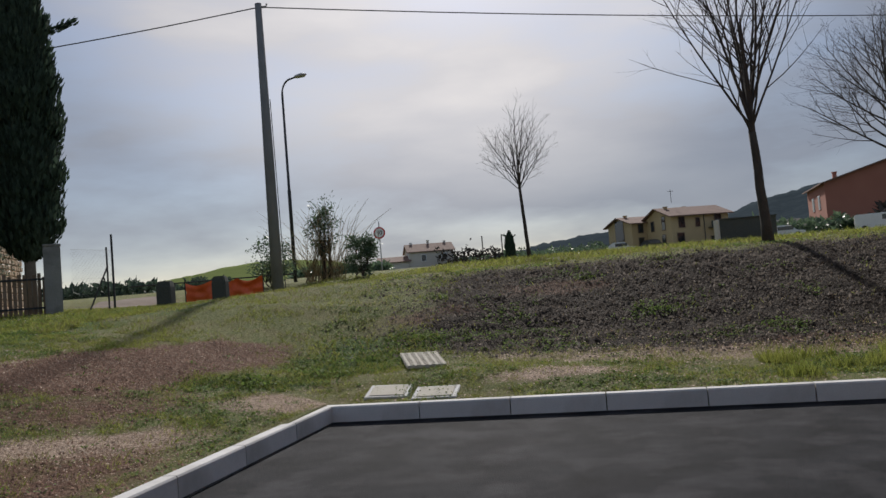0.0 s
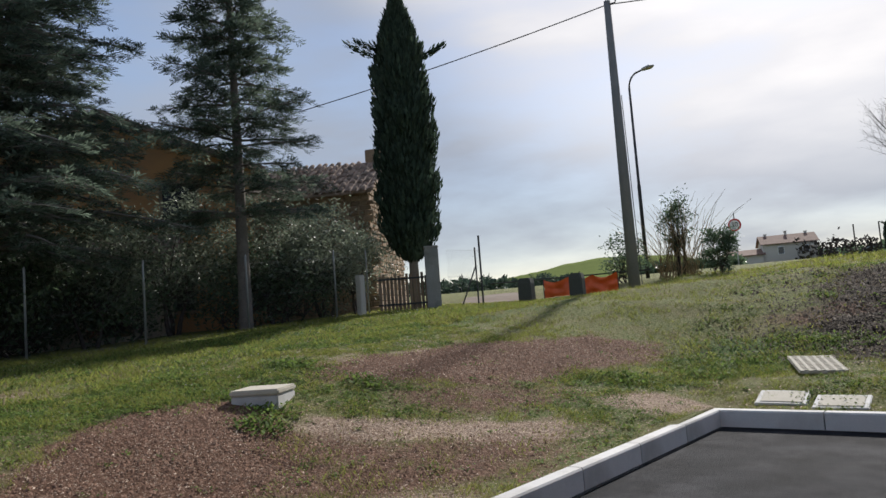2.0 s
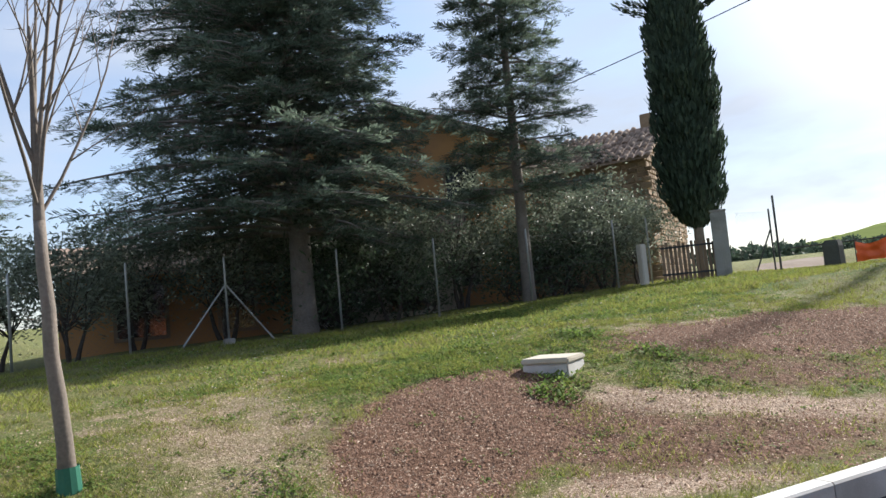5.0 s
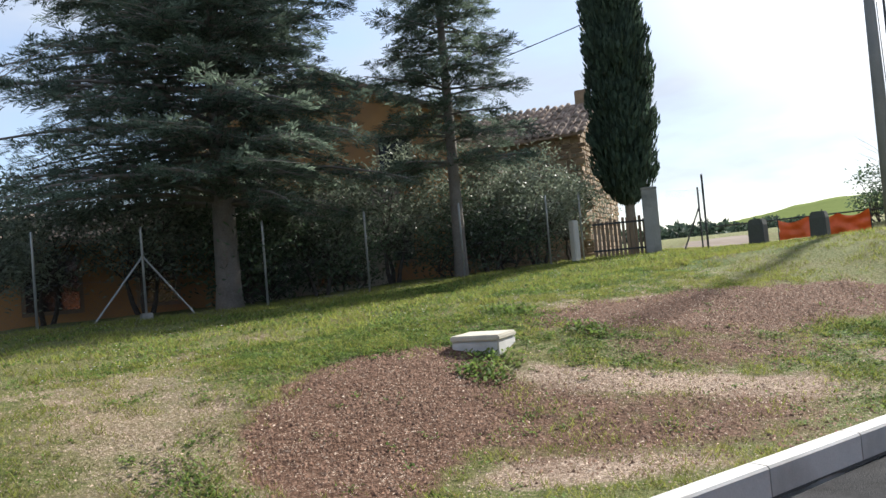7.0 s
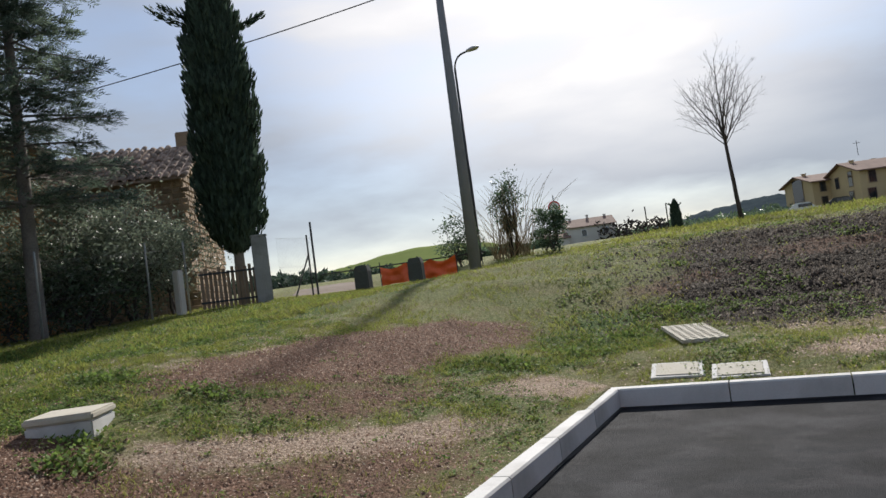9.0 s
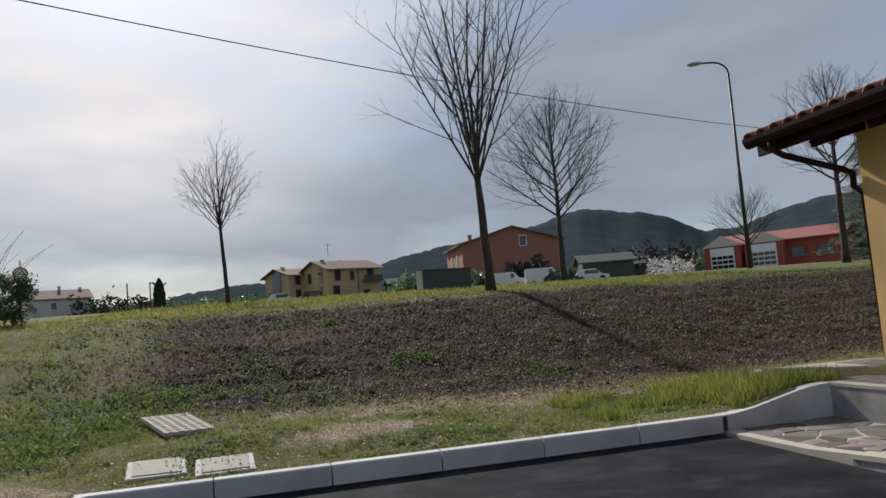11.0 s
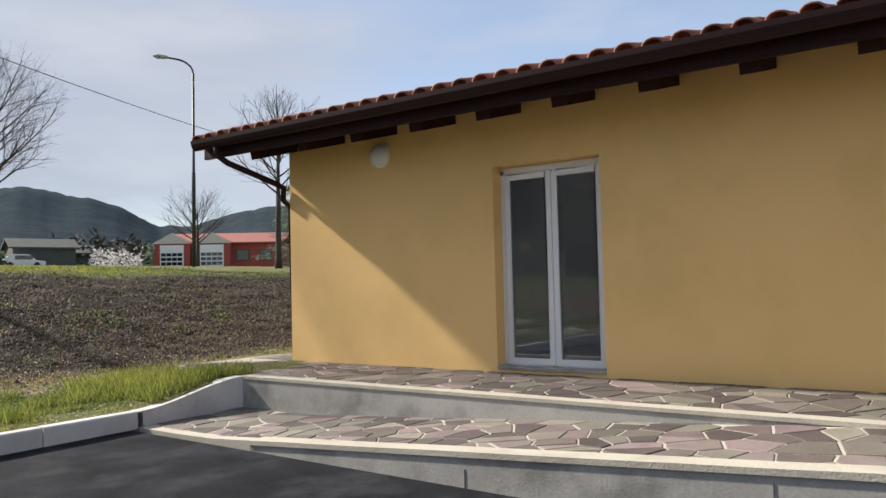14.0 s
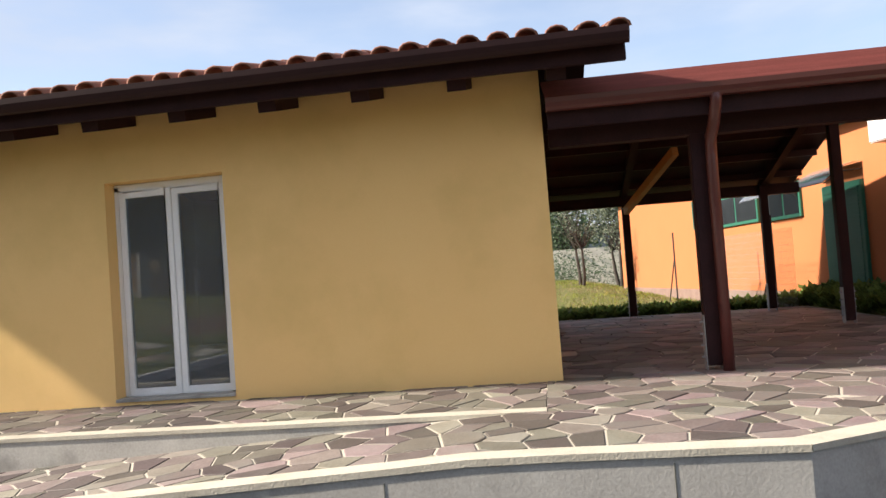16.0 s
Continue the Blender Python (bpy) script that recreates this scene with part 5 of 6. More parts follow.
for i in range(11):
    part("rib", Geo().box(-.27, .27, -.49 + i * .095, -.45 + i * .095, .006, .022, mt), M_CAP, mat)
for i in range(6):
    part("rib", Geo().box(-.255 + i * .095, -.22 + i * .095, -.52, .52, .006, .02, mt), M_CAP, mat)


# ---- stone barn and farmhouse behind the garden ----
def gable_house(name, label, at, turn, w, d, h, rise, wall, roof_mat, windows=(), over=.4, ridge_along="x", chimney=(), win_mat=None, group=""):
    """A house with gabled roof. Its front looks along its own -y; windows are (x, z, width, height, face)."""
    ho = thing(name, label, "house", at, turn, group)
    g = Geo()
    if ridge_along == "x":
        prof = [(-d / 2, -.5), (d / 2, -.5), (d / 2, h), (0, h + rise), (-d / 2, h)]
        k = 0
        g.v += [(x, y, z) for x in (-w / 2, w / 2) for y, z in prof]
    else:
        prof = [(-w / 2, -.5), (w / 2, -.5), (w / 2, h), (0, h + rise), (-w / 2, h)]
        g.v += [(x, y, z) for y in (-d / 2, d / 2) for x, z in prof]
    g.f += [(i, (i + 1) % 5, 5 + (i + 1) % 5, 5 + i) for i in range(5)] + [(4, 3, 2, 1, 0), (5, 6, 7, 8, 9)]
    part("wall", g, wall, ho)
    half, ln = (d / 2, w) if ridge_along == "x" else (w / 2, d)
    sl = rise / half
    for s in (-1, 1):
        r = Geo()
        pts = [(s * (half + over), h - sl * over), (0, h + rise), (0, h + rise + .16), (s * (half + over), h - sl * over + .16)]
        for e in (-1, 1):
            r.v += [((e * (ln / 2 + over), q, z) if ridge_along == "x" else (q, e * (ln / 2 + over), z)) for q, z in pts]
        r.f += [(0, 1, 2, 3), (7, 6, 5, 4)] + [(i, 4 + i, 4 + (i + 1) % 4, (i + 1) % 4) for i in range(4)]
        part("roof_slope", r, roof_mat, ho)
    for x, z, ww, hh, face in windows:
        m = {"f": pose(x, -d / 2 - .03, z), "r": pose(w / 2 + .03, x, z, 0, 0, 90), "l": pose(-w / 2 - .03, x, z, 0, 0, -90)}[face]
        fr = Geo().box(-ww / 2 - .1, ww / 2 + .1, -.04, .04, -.1, hh + .1, m)
        wp = part("window", fr, M_WHITE if win_mat is None else win_mat, ho)
        part("pane", Geo().box(-ww / 2, ww / 2, -.06, .02, 0, hh, m), M_DARKPANE, wp)
    for x, y, z in chimney:
        part("chimney", Geo().box(x - .22, x + .22, y - .2, y + .2, z, z + 1.0).box(x - .29, x + .29, y - .27, y + .27, z + 1.001, z + 1.1), wall, ho)
    return ho


barn_at = on_land(-22.25, 17.9)
BT = 30
barn = thing("stone_barn", "old rubble stone barn with a weathered tiled roof", "barn", barn_at, BT)
bw, bd, bh, br = 8.0, 5.2, 4.2, 1.35
g = Geo()
g.v += [(x, y, z) for x in (-bw / 2, bw / 2) for y, z in ((-bd / 2, -.6), (bd / 2, -.6), (bd / 2, bh), (0, bh + br), (-bd / 2, bh))]
g.f += [(i, (i + 1) % 5, 5 + (i + 1) % 5, 5 + i) for i in range(5)] + [(4, 3, 2, 1, 0), (5, 6, 7, 8, 9)]
part("wall", g, M_RUBBLE, barn, "rough tawny rubble wall")
rng = random.Random(13)
stones = Geo()


def stone_at(m, w, h, t):
    c = [(sx * w / 2 * rng.uniform(.8, 1), sz * h / 2 * rng.uniform(.8, 1)) for sx, sz in ((-1, -1), (1, -1), (1, 1), (-1, 1))]
    k = len(stones.v)
    stones.v += [tuple(m @ Vector((q, 0, r))) for q, r in c] + [tuple(m @ Vector((q * .8, -t, r * .75))) for q, r in c]
    stones.f += [(k + 4, k + 5, k + 6, k + 7)] + [(k + i, k + (i + 1) % 4, k + 4 + (i + 1) % 4, k + 4 + i) for i in range(4)]


z = .1
while z < bh + br:
    hh = rng.uniform(.13, .24)
    q = -bd / 2
    while q < bd / 2:
        ww = rng.uniform(.18, .42)
        if z < bh + br * (1 - abs(q + ww / 2) / (bd / 2)) - .15:
            stone_at(pose(bw / 2, q + ww / 2, z + hh / 2, 0, 0, 90), ww, hh, rng.uniform(.02, .05))
        q += ww
    q = -bw / 2
    while q < bw / 2 and z < bh - .2:
        ww = rng.uniform(.2, .45)
        stone_at(pose(q + ww / 2, -bd / 2, z + hh / 2), ww, hh, rng.uniform(.015, .04))
        q += ww
    z += hh
tagged(part("rubble", stones, M_RUBBLE, barn), "", "", "", "stuff")
old = Geo()
sl = br / (bd / 2)
base_slope = Geo()
for s in (-1, 1):
    k = len(base_slope.v)
    base_slope.v += [(e * (bw / 2 + .25), s * q, zz) for e in (-1, 1) for q, zz in ((bd / 2 + .35, bh - sl * .35), (0, bh + br), (0, bh + br + .08), (bd / 2 + .35, bh - sl * .35 + .08))]
    base_slope.f += [(k, k + 1, k + 2, k + 3), (k + 7, k + 6, k + 5, k + 4)] + [(k + i, k + 4 + i, k + 4 + (i + 1) % 4, k + (i + 1) % 4) for i in range(4)]
part("roof_base", base_slope, M_OLDTILE, barn)
tilt = math.degrees(math.atan(sl))
for c in range(34):
    for r in range(9):
        x = -bw / 2 - .15 + c * .252 + rng.uniform(-.015, .015)
        q = bd / 2 + .38 - r * .37
        if q < .3:
            continue
        old.add(cover_tile, pose(x, -q, bh - sl * (q - bd / 2) + .10 + rng.uniform(-.02, .03) + .05 * math.sin(c * .35), 0, 0, 90) @ pose(0, 0, 0, 0, -tilt + rng.uniform(-3, 3), rng.uniform(-4, 4)))
tagged(part("barn_tiles", old, M_OLDTILE, barn, "uneven lichen-grey roof tiles", True), "", "", "", "stuff")
part("chimney", Geo().box(bw / 2 - .6, bw / 2 - .1, -.05, .4, bh + br - .3, bh + br + .55), M_RUBBLE, barn, "", bevel=.03)

gable_house("farmhouse", "orange-yellow farmhouse half hidden by the cedars", on_land(-26.6, 13.0), 66, 9, 10, 5.2, 1.5, M_FARM, M_OLDTILE,
            ((-2.5, .7, 1.1, 1.7, "f"), (2, .7, 1.0, 1.9, "f"), (-2.2, 3.3, 1.0, 1.4, "f"), (2.2, 3.3, 1.0, 1.4, "f")), ridge_along="y", chimney=((-1.5, -2, 5.9),), win_mat=M_OLDWOOD)
gable_house("lean_to", "low orange-yellow outbuilding with a tiled roof", on_land(-23.2, 4.2), 80, 6, 3, 2.1, .7, M_FARM, M_OLDTILE, ((-1, .3, 1.2, 1.4, "f"), (1.5, .3, .9, 1.3, "f")), win_mat=M_OLDWOOD)
gable_house("lean_to", "low pale outbuilding behind the olive trees", on_land(-22.6, 10.2), 62, 5.5, 3, 2.4, .7, M_PALEWALL, M_OLDTILE, ((1, .3, .9, 1.3, "f"),), win_mat=M_OLDWOOD)


# ---- far houses across the plateau ----
def face_to(x, y, px=-1.2, py=.6):
    """The turn that points a house's front at the middle of the walk."""
    return math.degrees(math.atan2(y - py, x - px)) - 90


def far(az, d):
    x, y = -d * math.sin(radians(az)), d * math.cos(radians(az))
    return x, y


def beyond(az, d):
    """The same from where the walk ends."""
    x, y = far(az, d)
    return x - 1.84, y + 1.24


x, y = far(-2.3, 156)
annexe = gable_house("house", "cream two-storey house with a low tiled roof", on_land(x, y), face_to(x, y) + 30, 6.2, 7.5, 4.5, 1.1, M_CREAM, M_TERRACOTTA_ROOF, ((-1.6, .3, .8, 1.9, "f"), (1.4, 3.0, .8, 1.3, "f"), (-1.6, 3.0, .8, 1.3, "f"), (0, 2.0, 2.6, 3.2, "l")), .6, "x", ((-2.2, -.4, 4.9),), M_OLDWOOD)
x, y = far(-5.75, 150)
cream = gable_house("house", "cream two-storey house with balcony and tiled roof", on_land(x, y), face_to(x, y) + 30, 9.0, 8.0, 4.75, 1.35, M_CREAM, M_TERRACOTTA_ROOF, ((-3.2, .3, 1.0, 1.9, "f"), (-2.9, 3.0, .9, 1.5, "f"), (-.4, 3.0, .6, 1.2, "f"), (2.8, 2.9, 1.0, 1.7, "f"), (2.0, .3, 1.0, 1.1, "f"), (-1.8, 2.9, .9, 1.9, "l"), (1.6, 3.0, .9, 1.4, "l"), (-1.6, .3, 1.0, 1.9, "l")), .6, "x", ((-3.4, -.6, 5.3), (.4, 1, 5.3)), M_OLDWOOD)
part("downpipe", Geo().tube([(.6, -4.06, 0), (.6, -4.06, 4.5), (.6, -4.5, 4.7)], .06, 6), M_DARKMETAL, cream)
part("balcony", Geo().box(1.2, 4.4, -5.0, -4.05, 2.6, 2.75).box(1.2, 4.4, -5.0, -4.92, 2.75, 3.6), M_DARKWALL, cream, "grey balcony")
part("aerial", Geo().tube([(-2, 0, 7), (-2, 0, 9)], .04, 5).tube([(-2.5, 0, 8.7), (-1.5, 0, 8.7)], .03, 4), M_DARKMETAL, cream)
x, y = beyond(-19.0, 138)
red_house = gable_house("house", "tall terracotta-red house with a wide gable", on_land(x, y), face_to(x, y) + 14, 14.0, 12, 6.2, 2.0, M_TERRA, M_TERRACOTTA_ROOF, ((1.5, 5.6, .9, 1.3, "f"), (-2, 3.4, 1.0, 1.5, "l"), (2, 3.4, 1.0, 1.5, "l"), (-2, .6, 1.0, 1.5, "l")), .5, "y", ((-5.2, -3, 6.6),))
for o in (annexe, cream, red_house):
    o.matrix_basis = o.matrix_basis @ Matrix.Scale(1.29, 4)
box_z = land(4.1, 24.0)
tank = thing("boundary_wall", "short dark mossy concrete wall with a pale end", "wall", (4.1, 24.0, box_z), 13)
part("body", Geo().box(-.84, .90, -.05, .25, -.4, 2.74 - box_z), M_DARKWALL, tank, "", bevel=.015)
part("end_wall", Geo().box(-.90, -.842, -.07, .27, -.4, 2.75 - box_z), M_PALEWALL, tank, "pale end wall", bevel=.008)
part("lid", Geo().box(-.84, .92, -.08, .28, 2.742 - box_z, 2.78 - box_z), M_DARKWALL, tank, "", bevel=.01)
x, y = far(13.6, 152)
gable_house("house", "small pale farmhouse with tiled roof", on_land(x, y), face_to(x, y) + 8, 9.0, 8, 3.9, 1.6, M_PALEWALL, M_TERRACOTTA_ROOF, ((-1.5, 2.0, .9, 1.2, "f"), (2.6, 2.0, .9, 1.2, "f")), .4, "x", ((-3.5, 0, 4.9), (3.4, 0, 4.9), (0, 0, 5.2)))
x, y = far(16.3, 150)
gable_house("shed", "low shed beside the farmhouse", on_land(x, y), face_to(x, y), 6, 6, 2.2, 1.0, M_PALEWALL, M_TERRACOTTA_ROOF)
for az, d, w, h in ((-26.6, 92, 6, 2.2), (-28.5, 100, 5, 1.8), (-12.0, 140, 10, 2.4)):
    x, y = beyond(az, d)
    gable_house("shed", "low farm shed with a grey roof", on_land(x, y), face_to(x, y) + 10, w, 5, h, .9, M_DARKWALL, M_DARKWALL, group="farm sheds")

# the red fire station
x, y = beyond(-37.6, 108)
st = thing("fire_station", "red fire station with two white garage gables", "fire station", on_land(x, y), face_to(x, y) - 16)
part("wall", Geo().box(-6.5, 9.8, 0, 12, -.6, 3.6), M_REDWALL, st)
for s in (-1, 1):
    r = Geo()
    r.v += [(e, yy, zz) for e in (-7, 10.3) for yy, zz in ((6 + s * 6.6, 3.5), (6, 5.2), (6, 5.35), (6 + s * 6.6, 3.65))]
    r.f += [(0, 1, 2, 3), (7, 6, 5, 4)] + [(i, 4 + i, 4 + (i + 1) % 4, (i + 1) % 4) for i in range(4)]
    part("roof_slope", r, M_REDROOF, st)
for cx in (-4.6, .8):
    bay = Geo()
    bay.v += [(q + cx, yy, zz) for yy in (-1.6, 0) for q, zz in ((-2.4, -.6), (2.4, -.6), (2.4, 3.7), (0, 4.9), (-2.4, 3.7))]
    bay.f += [(i, (i + 1) % 5, 5 + (i + 1) % 5, 5 + i) for i in range(5)] + [(4, 3, 2, 1, 0), (5, 6, 7, 8, 9)]
    bp_ = part("garage_bay", bay, M_REDWALL, st)
    gab = Geo()
    gab.v += [(q + cx, yy, zz) for yy in (-1.72, -1.61) for q, zz in ((-2.7, 3.5), (2.7, 3.5), (0, 4.98))]
    gab.f += [(0, 1, 2), (5, 4, 3), (0, 3, 4, 1), (1, 4, 5, 2), (2, 5, 3, 0)]
    part("gable_panel", gab, M_PALEWALL, bp_, "white gable panel")
    part("garage_door", Geo().box(cx - 1.6, cx + 1.6, -1.7, -1.62, 0, 3.3), M_WHITE, bp_, "white sectional garage door")
    for r in range(3):
        for c in range(4):
            part("pane", Geo().box(cx - 1.45 + c * .74, cx - .80 + c * .74, -1.73, -1.70, .55 + r * .62, .98 + r * .62), M_DARKPANE, bp_)
for i in range(9):
    part("lettering", Geo().box(-2.35 + i * .27, -2.15 + i * .27, -.06, -.01, 2.5, 2.85), M_WHITE, st)
for i in range(4):
    part("lettering", Geo().box(-1.75 + i * .27, -1.55 + i * .27, -.06, -.01, 1.7, 2.05), M_WHITE, st)
for cx in (4.6, 7.8):
    wd = part("window", Geo().box(cx - .9, cx + .9, -.08, -.01, 1.1, 2.6), M_DARKWALL, st)
    part("pane", Geo().box(cx - .75, cx + .75, -.1, -.08, 1.2, 2.5), M_DARKPANE, wd)


def vehicle(label, az, d, ln, h, body, van):
    x, y = beyond(az, d)
    v = thing("van" if van else "car", label, "van" if van else "car", on_land(x, y), face_to(x, y) + 4, "parked vehicles")
    w = 1.75
    prof = [(-ln / 2, .3), (ln / 2, .3), (ln / 2, h * .55), (ln * .34, h * .62), (ln * .2, h), (-ln * .48, h), (-ln / 2, h * .9)] if van else [(-ln / 2, .28), (ln / 2, .28), (ln / 2, h * .5), (ln * .28, h * .58), (ln * .12, h), (-ln * .28, h), (-ln * .46, h * .62), (-ln / 2, h * .55)]
    g = Geo()
    n_ = len(prof)
    g.v += [(q, s * w / 2, z) for s in (-1, 1) for q, z in prof]
    g.f += [(i, (i + 1) % n_, n_ + (i + 1) % n_, n_ + i) for i in range(n_)] + [tuple(range(n_ - 1, -1, -1)), tuple(range(n_, 2 * n_))]
    part("body", g, body, v, "", bevel=.06)
    part("side_window", Geo().box(ln * -.2 if not van else ln * .1, ln * .2, -w / 2 - .02, -w / 2 + .05, h * .62, h * .9), M_DARKPANE, v)
    for q in (-ln * .3, ln * .3):
        for s in (-1, 1):
            part("wheel", Geo().tube([(q, s * (w / 2 - .2), .32), (q, s * (w / 2 + .02), .32)], .32, 14), M_RUBBER, v)


vehicle("white panel van parked on the plateau", -22.1, 92, 4.8, 2.1, M_CAR, True)
vehicle("white van parked beside the red house", -19.2, 94, 4.4, 1.9, M_CAR, True)
vehicle("pale car parked on the plateau", -25.6, 88, 4.0, 1.45, M_CAR, False)
vehicle("dark car parked by the trees", -23.3, 87, 4.0, 1.45, M_DARKMETAL, False)
vehicle("silver car parked before the cream house", -2.0, 104, 4.0, 1.5, M_CAR, False)
vehicle("dark car parked before the cream house", -4.4, 104, 4.0, 1.5, M_DARKMETAL, False)
vehicle("silver car parked by the hedge", -13.6, 90, 4.0, 1.45, M_CAR, False)

# ---- hedges and far woods, one mass each ----
def woods(name, label, rows, seed, mat_, leaf, count, category="woods"):
    rng = random.Random(seed)
    g = Geo()
    for az0, az1, d0, d1, h in rows:
        for _ in range(count):
            az, d = rng.uniform(az0, az1), rng.uniform(d0, d1)
            x, y = far(az, d)
            top = h * (.55 + .45 * noise.noise((az * 1.1, d * .03, seed)) + .2 * noise.noise((az * 4, 1, seed)))
            p = Vector((x, y, land_base(x, y) + rng.random() * max(top, .4)))
            dd = Vector((rng.uniform(-1, 1), rng.uniform(-1, 1), rng.uniform(-.2, 1))).normalized()
            g.leaf(p, dd, leaf * rng.uniform(.6, 1.4), leaf * rng.uniform(.3, .6), Vector((rng.uniform(-1, 1), rng.uniform(-1, 1), rng.random())))
    return tagged(part(name, g, mat_), label, category, "", "stuff")


woods("far_hedge", "dark hedges and thickets across the plateau", ((-16, -9.5, 96, 135, 3.4), (-1, 12, 150, 190, 4.2), (16.8, 24, 90, 110, 1.6), (-34, -22, 115, 150, 5), (-52, -40, 112, 135, 6), (-24, -15.8, 96, 102, 2.2)), 3, M_LAUREL, .8, 7000)
woods("far_wood", "dark conifer wood on the far hill", ((28.5, 33.5, 330, 360, 9), (33.8, 46, 150, 190, 3.4)), 5, M_CYPRESS, 1.5, 3800)
woods("blossom_thicket", "pale flowering thicket beyond the bank", ((-31.5, -28.3, 84, 92, 2.6),), 8, M_BLOSSOM, .35, 900, "thicket")
woods("bare_thicket", "brown leafless thicket on the plateau", ((-32, -26, 95, 112, 6.5), (-21, -18, 96, 100, 5.5), (8, 13, 140, 150, 6)), 12, M_BARK2, .9, 700, "thicket")
conifer("dark fir behind the ochre building", on_land(24.5, 27.5), 6.5, .3, 4.6, 28, M_CEDAR, .04, 14, 7, trunk_r=.14, tufts=4, name="fir_tree")
cyp2 = cypress("small far cypress on the skyline", on_land(*far(7.3, 140)), 6.0, .4, 1.9, 16)
for az in (9.4, 7.9):
    x, y = far(az, 140)
    ob = thing("utility_pole", "thin far wooden utility pole", "pole", on_land(x, y), 0, "far poles")
    part("shaft", Geo().tube([(0, 0, -.3), (0, 0, 5.6)], .12, 6), M_BARK2, ob)

# ---- hills ----
RIDGE = [(-120, 3.0), (-80, 3.4), (-60, 4.4), (-48, 5.6), (-41.4, 5.85), (-38.5, 5.1), (-35.5, 4.15), (-34, 4.3), (-31.5, 5.6), (-29.4, 6.25), (-27, 6.45), (-25.2, 7.0), (-23.5, 6.5), (-21, 5.7), (-18.3, 5.4), (-13.5, 4.9), (-10.5, 4.2), (-8.5, 3.7), (-6, 3.1), (-2, 3.1), (0.5, 3.15), (3.2, 2.95), (6, 2.4), (9, 2.2), (13, 2.0), (20, 1.9), (60, 1.8)]


def hill(name, label, az0, az1, r0, r1, crest, mat_, steps, rough):
    rows_ = 9
    v, f = [], []
    for i in range(steps + 1):
        az = az0 + (az1 - az0) * i / steps
        for j in range(rows_ + 2):
            t = min(j / rows_, 1.0)
            d = r0 + (r1 - r0) * t + (900 if j > rows_ else 0)
            x, y = far(az, d)
            el = 0.9 + (crest(az) - 0.9) * t ** .8
            z = 1.42 + d * math.tan(radians(el)) + rough * d * t * (noise.noise((az * .5, t * 3, 1)) * .006 + noise.noise((az * 2.2, t * 5, 2)) * .0022 + noise.noise((az * 9, t * 9, 2)) * .0007)
            v.append((x, y, z if j <= rows_ else z - 500))
    for i in range(steps):
        for j in range(rows_ + 1):
            k = i * (rows_ + 2) + j
            f.append((k, k + rows_ + 2, k + rows_ + 3, k + 1))
    gg = Geo()
    gg.v, gg.f = v, f
    return solid(name, gg, mat_, label, "hill", "structure", True)


hill("hills", "wooded hills on the horizon, distance haze tinted into their dark blue-green", 25, -115, 1100, 2600, lambda az: float(np.interp(az, [r[0] for r in RIDGE], [r[1] for r in RIDGE])), M_HILL, 420, 1.0)
hill("green_hill", "low green field hill beyond the track", 62, 14, 260, 700, lambda az: .9 + 2.0 * math.exp(-((az - 24.5) / 8.5) ** 2) + .75 * math.exp(-((az - 42) / 14) ** 2), M_FIELD, 120, .4)

# ---- the orange building behind the porch ----
OA, OD = Vector((12.0, -5.05, 0)), Vector((15, 2.75, 0)).normalized()
ob_turn = math.degrees(math.atan2(OD.y, OD.x))
orange = thing("orange_building", "bright orange rendered building with green door and windows", "building", tuple(OA), ob_turn)
OL, OH = 16.6, 3.86
DOOR = (.78, 2.08, .72, 2.76)
WINDOWS = ((2.92, 4.36, 2.26, 3.02), (4.85, 7.22, 2.30, 3.10), (7.5, 8.9, 2.38, 3.2))
AC = (-.55, .05, .02, .32, 3.28, 3.7)
AWNINGS = (1.4, 3.6)
part("wall", Geo().box(-9, OL, -7, 0, -.2, OH), M_ORANGE, orange, "smooth bright orange wall")
part("roof_edge", Geo().box(-9.3, OL + .3, -7.2, .28, OH + .001, OH + .16), M_GREEN, orange, "green metal roof edge")
tiles_base = Geo().box(-9, OL, -.02, .018, .2, .66)
part("base_strip", tiles_base, M_BRICKBASE, orange, "brownish base tiles")


def o_window(s0, s1, z0, z1):
    w = part("window", Geo().box(s0, s1, .0, .06, z0, z1), M_GREEN, orange, "green window frame", bevel=.008)
    m_ = (s0 + s1) / 2
    for a, c in ((s0 + .08, m_ - .035), (m_ + .035, s1 - .08)):
        part("pane", Geo().box(a, c, .061, .066, z0 + .08, z1 - .08), M_DARKPANE, w)


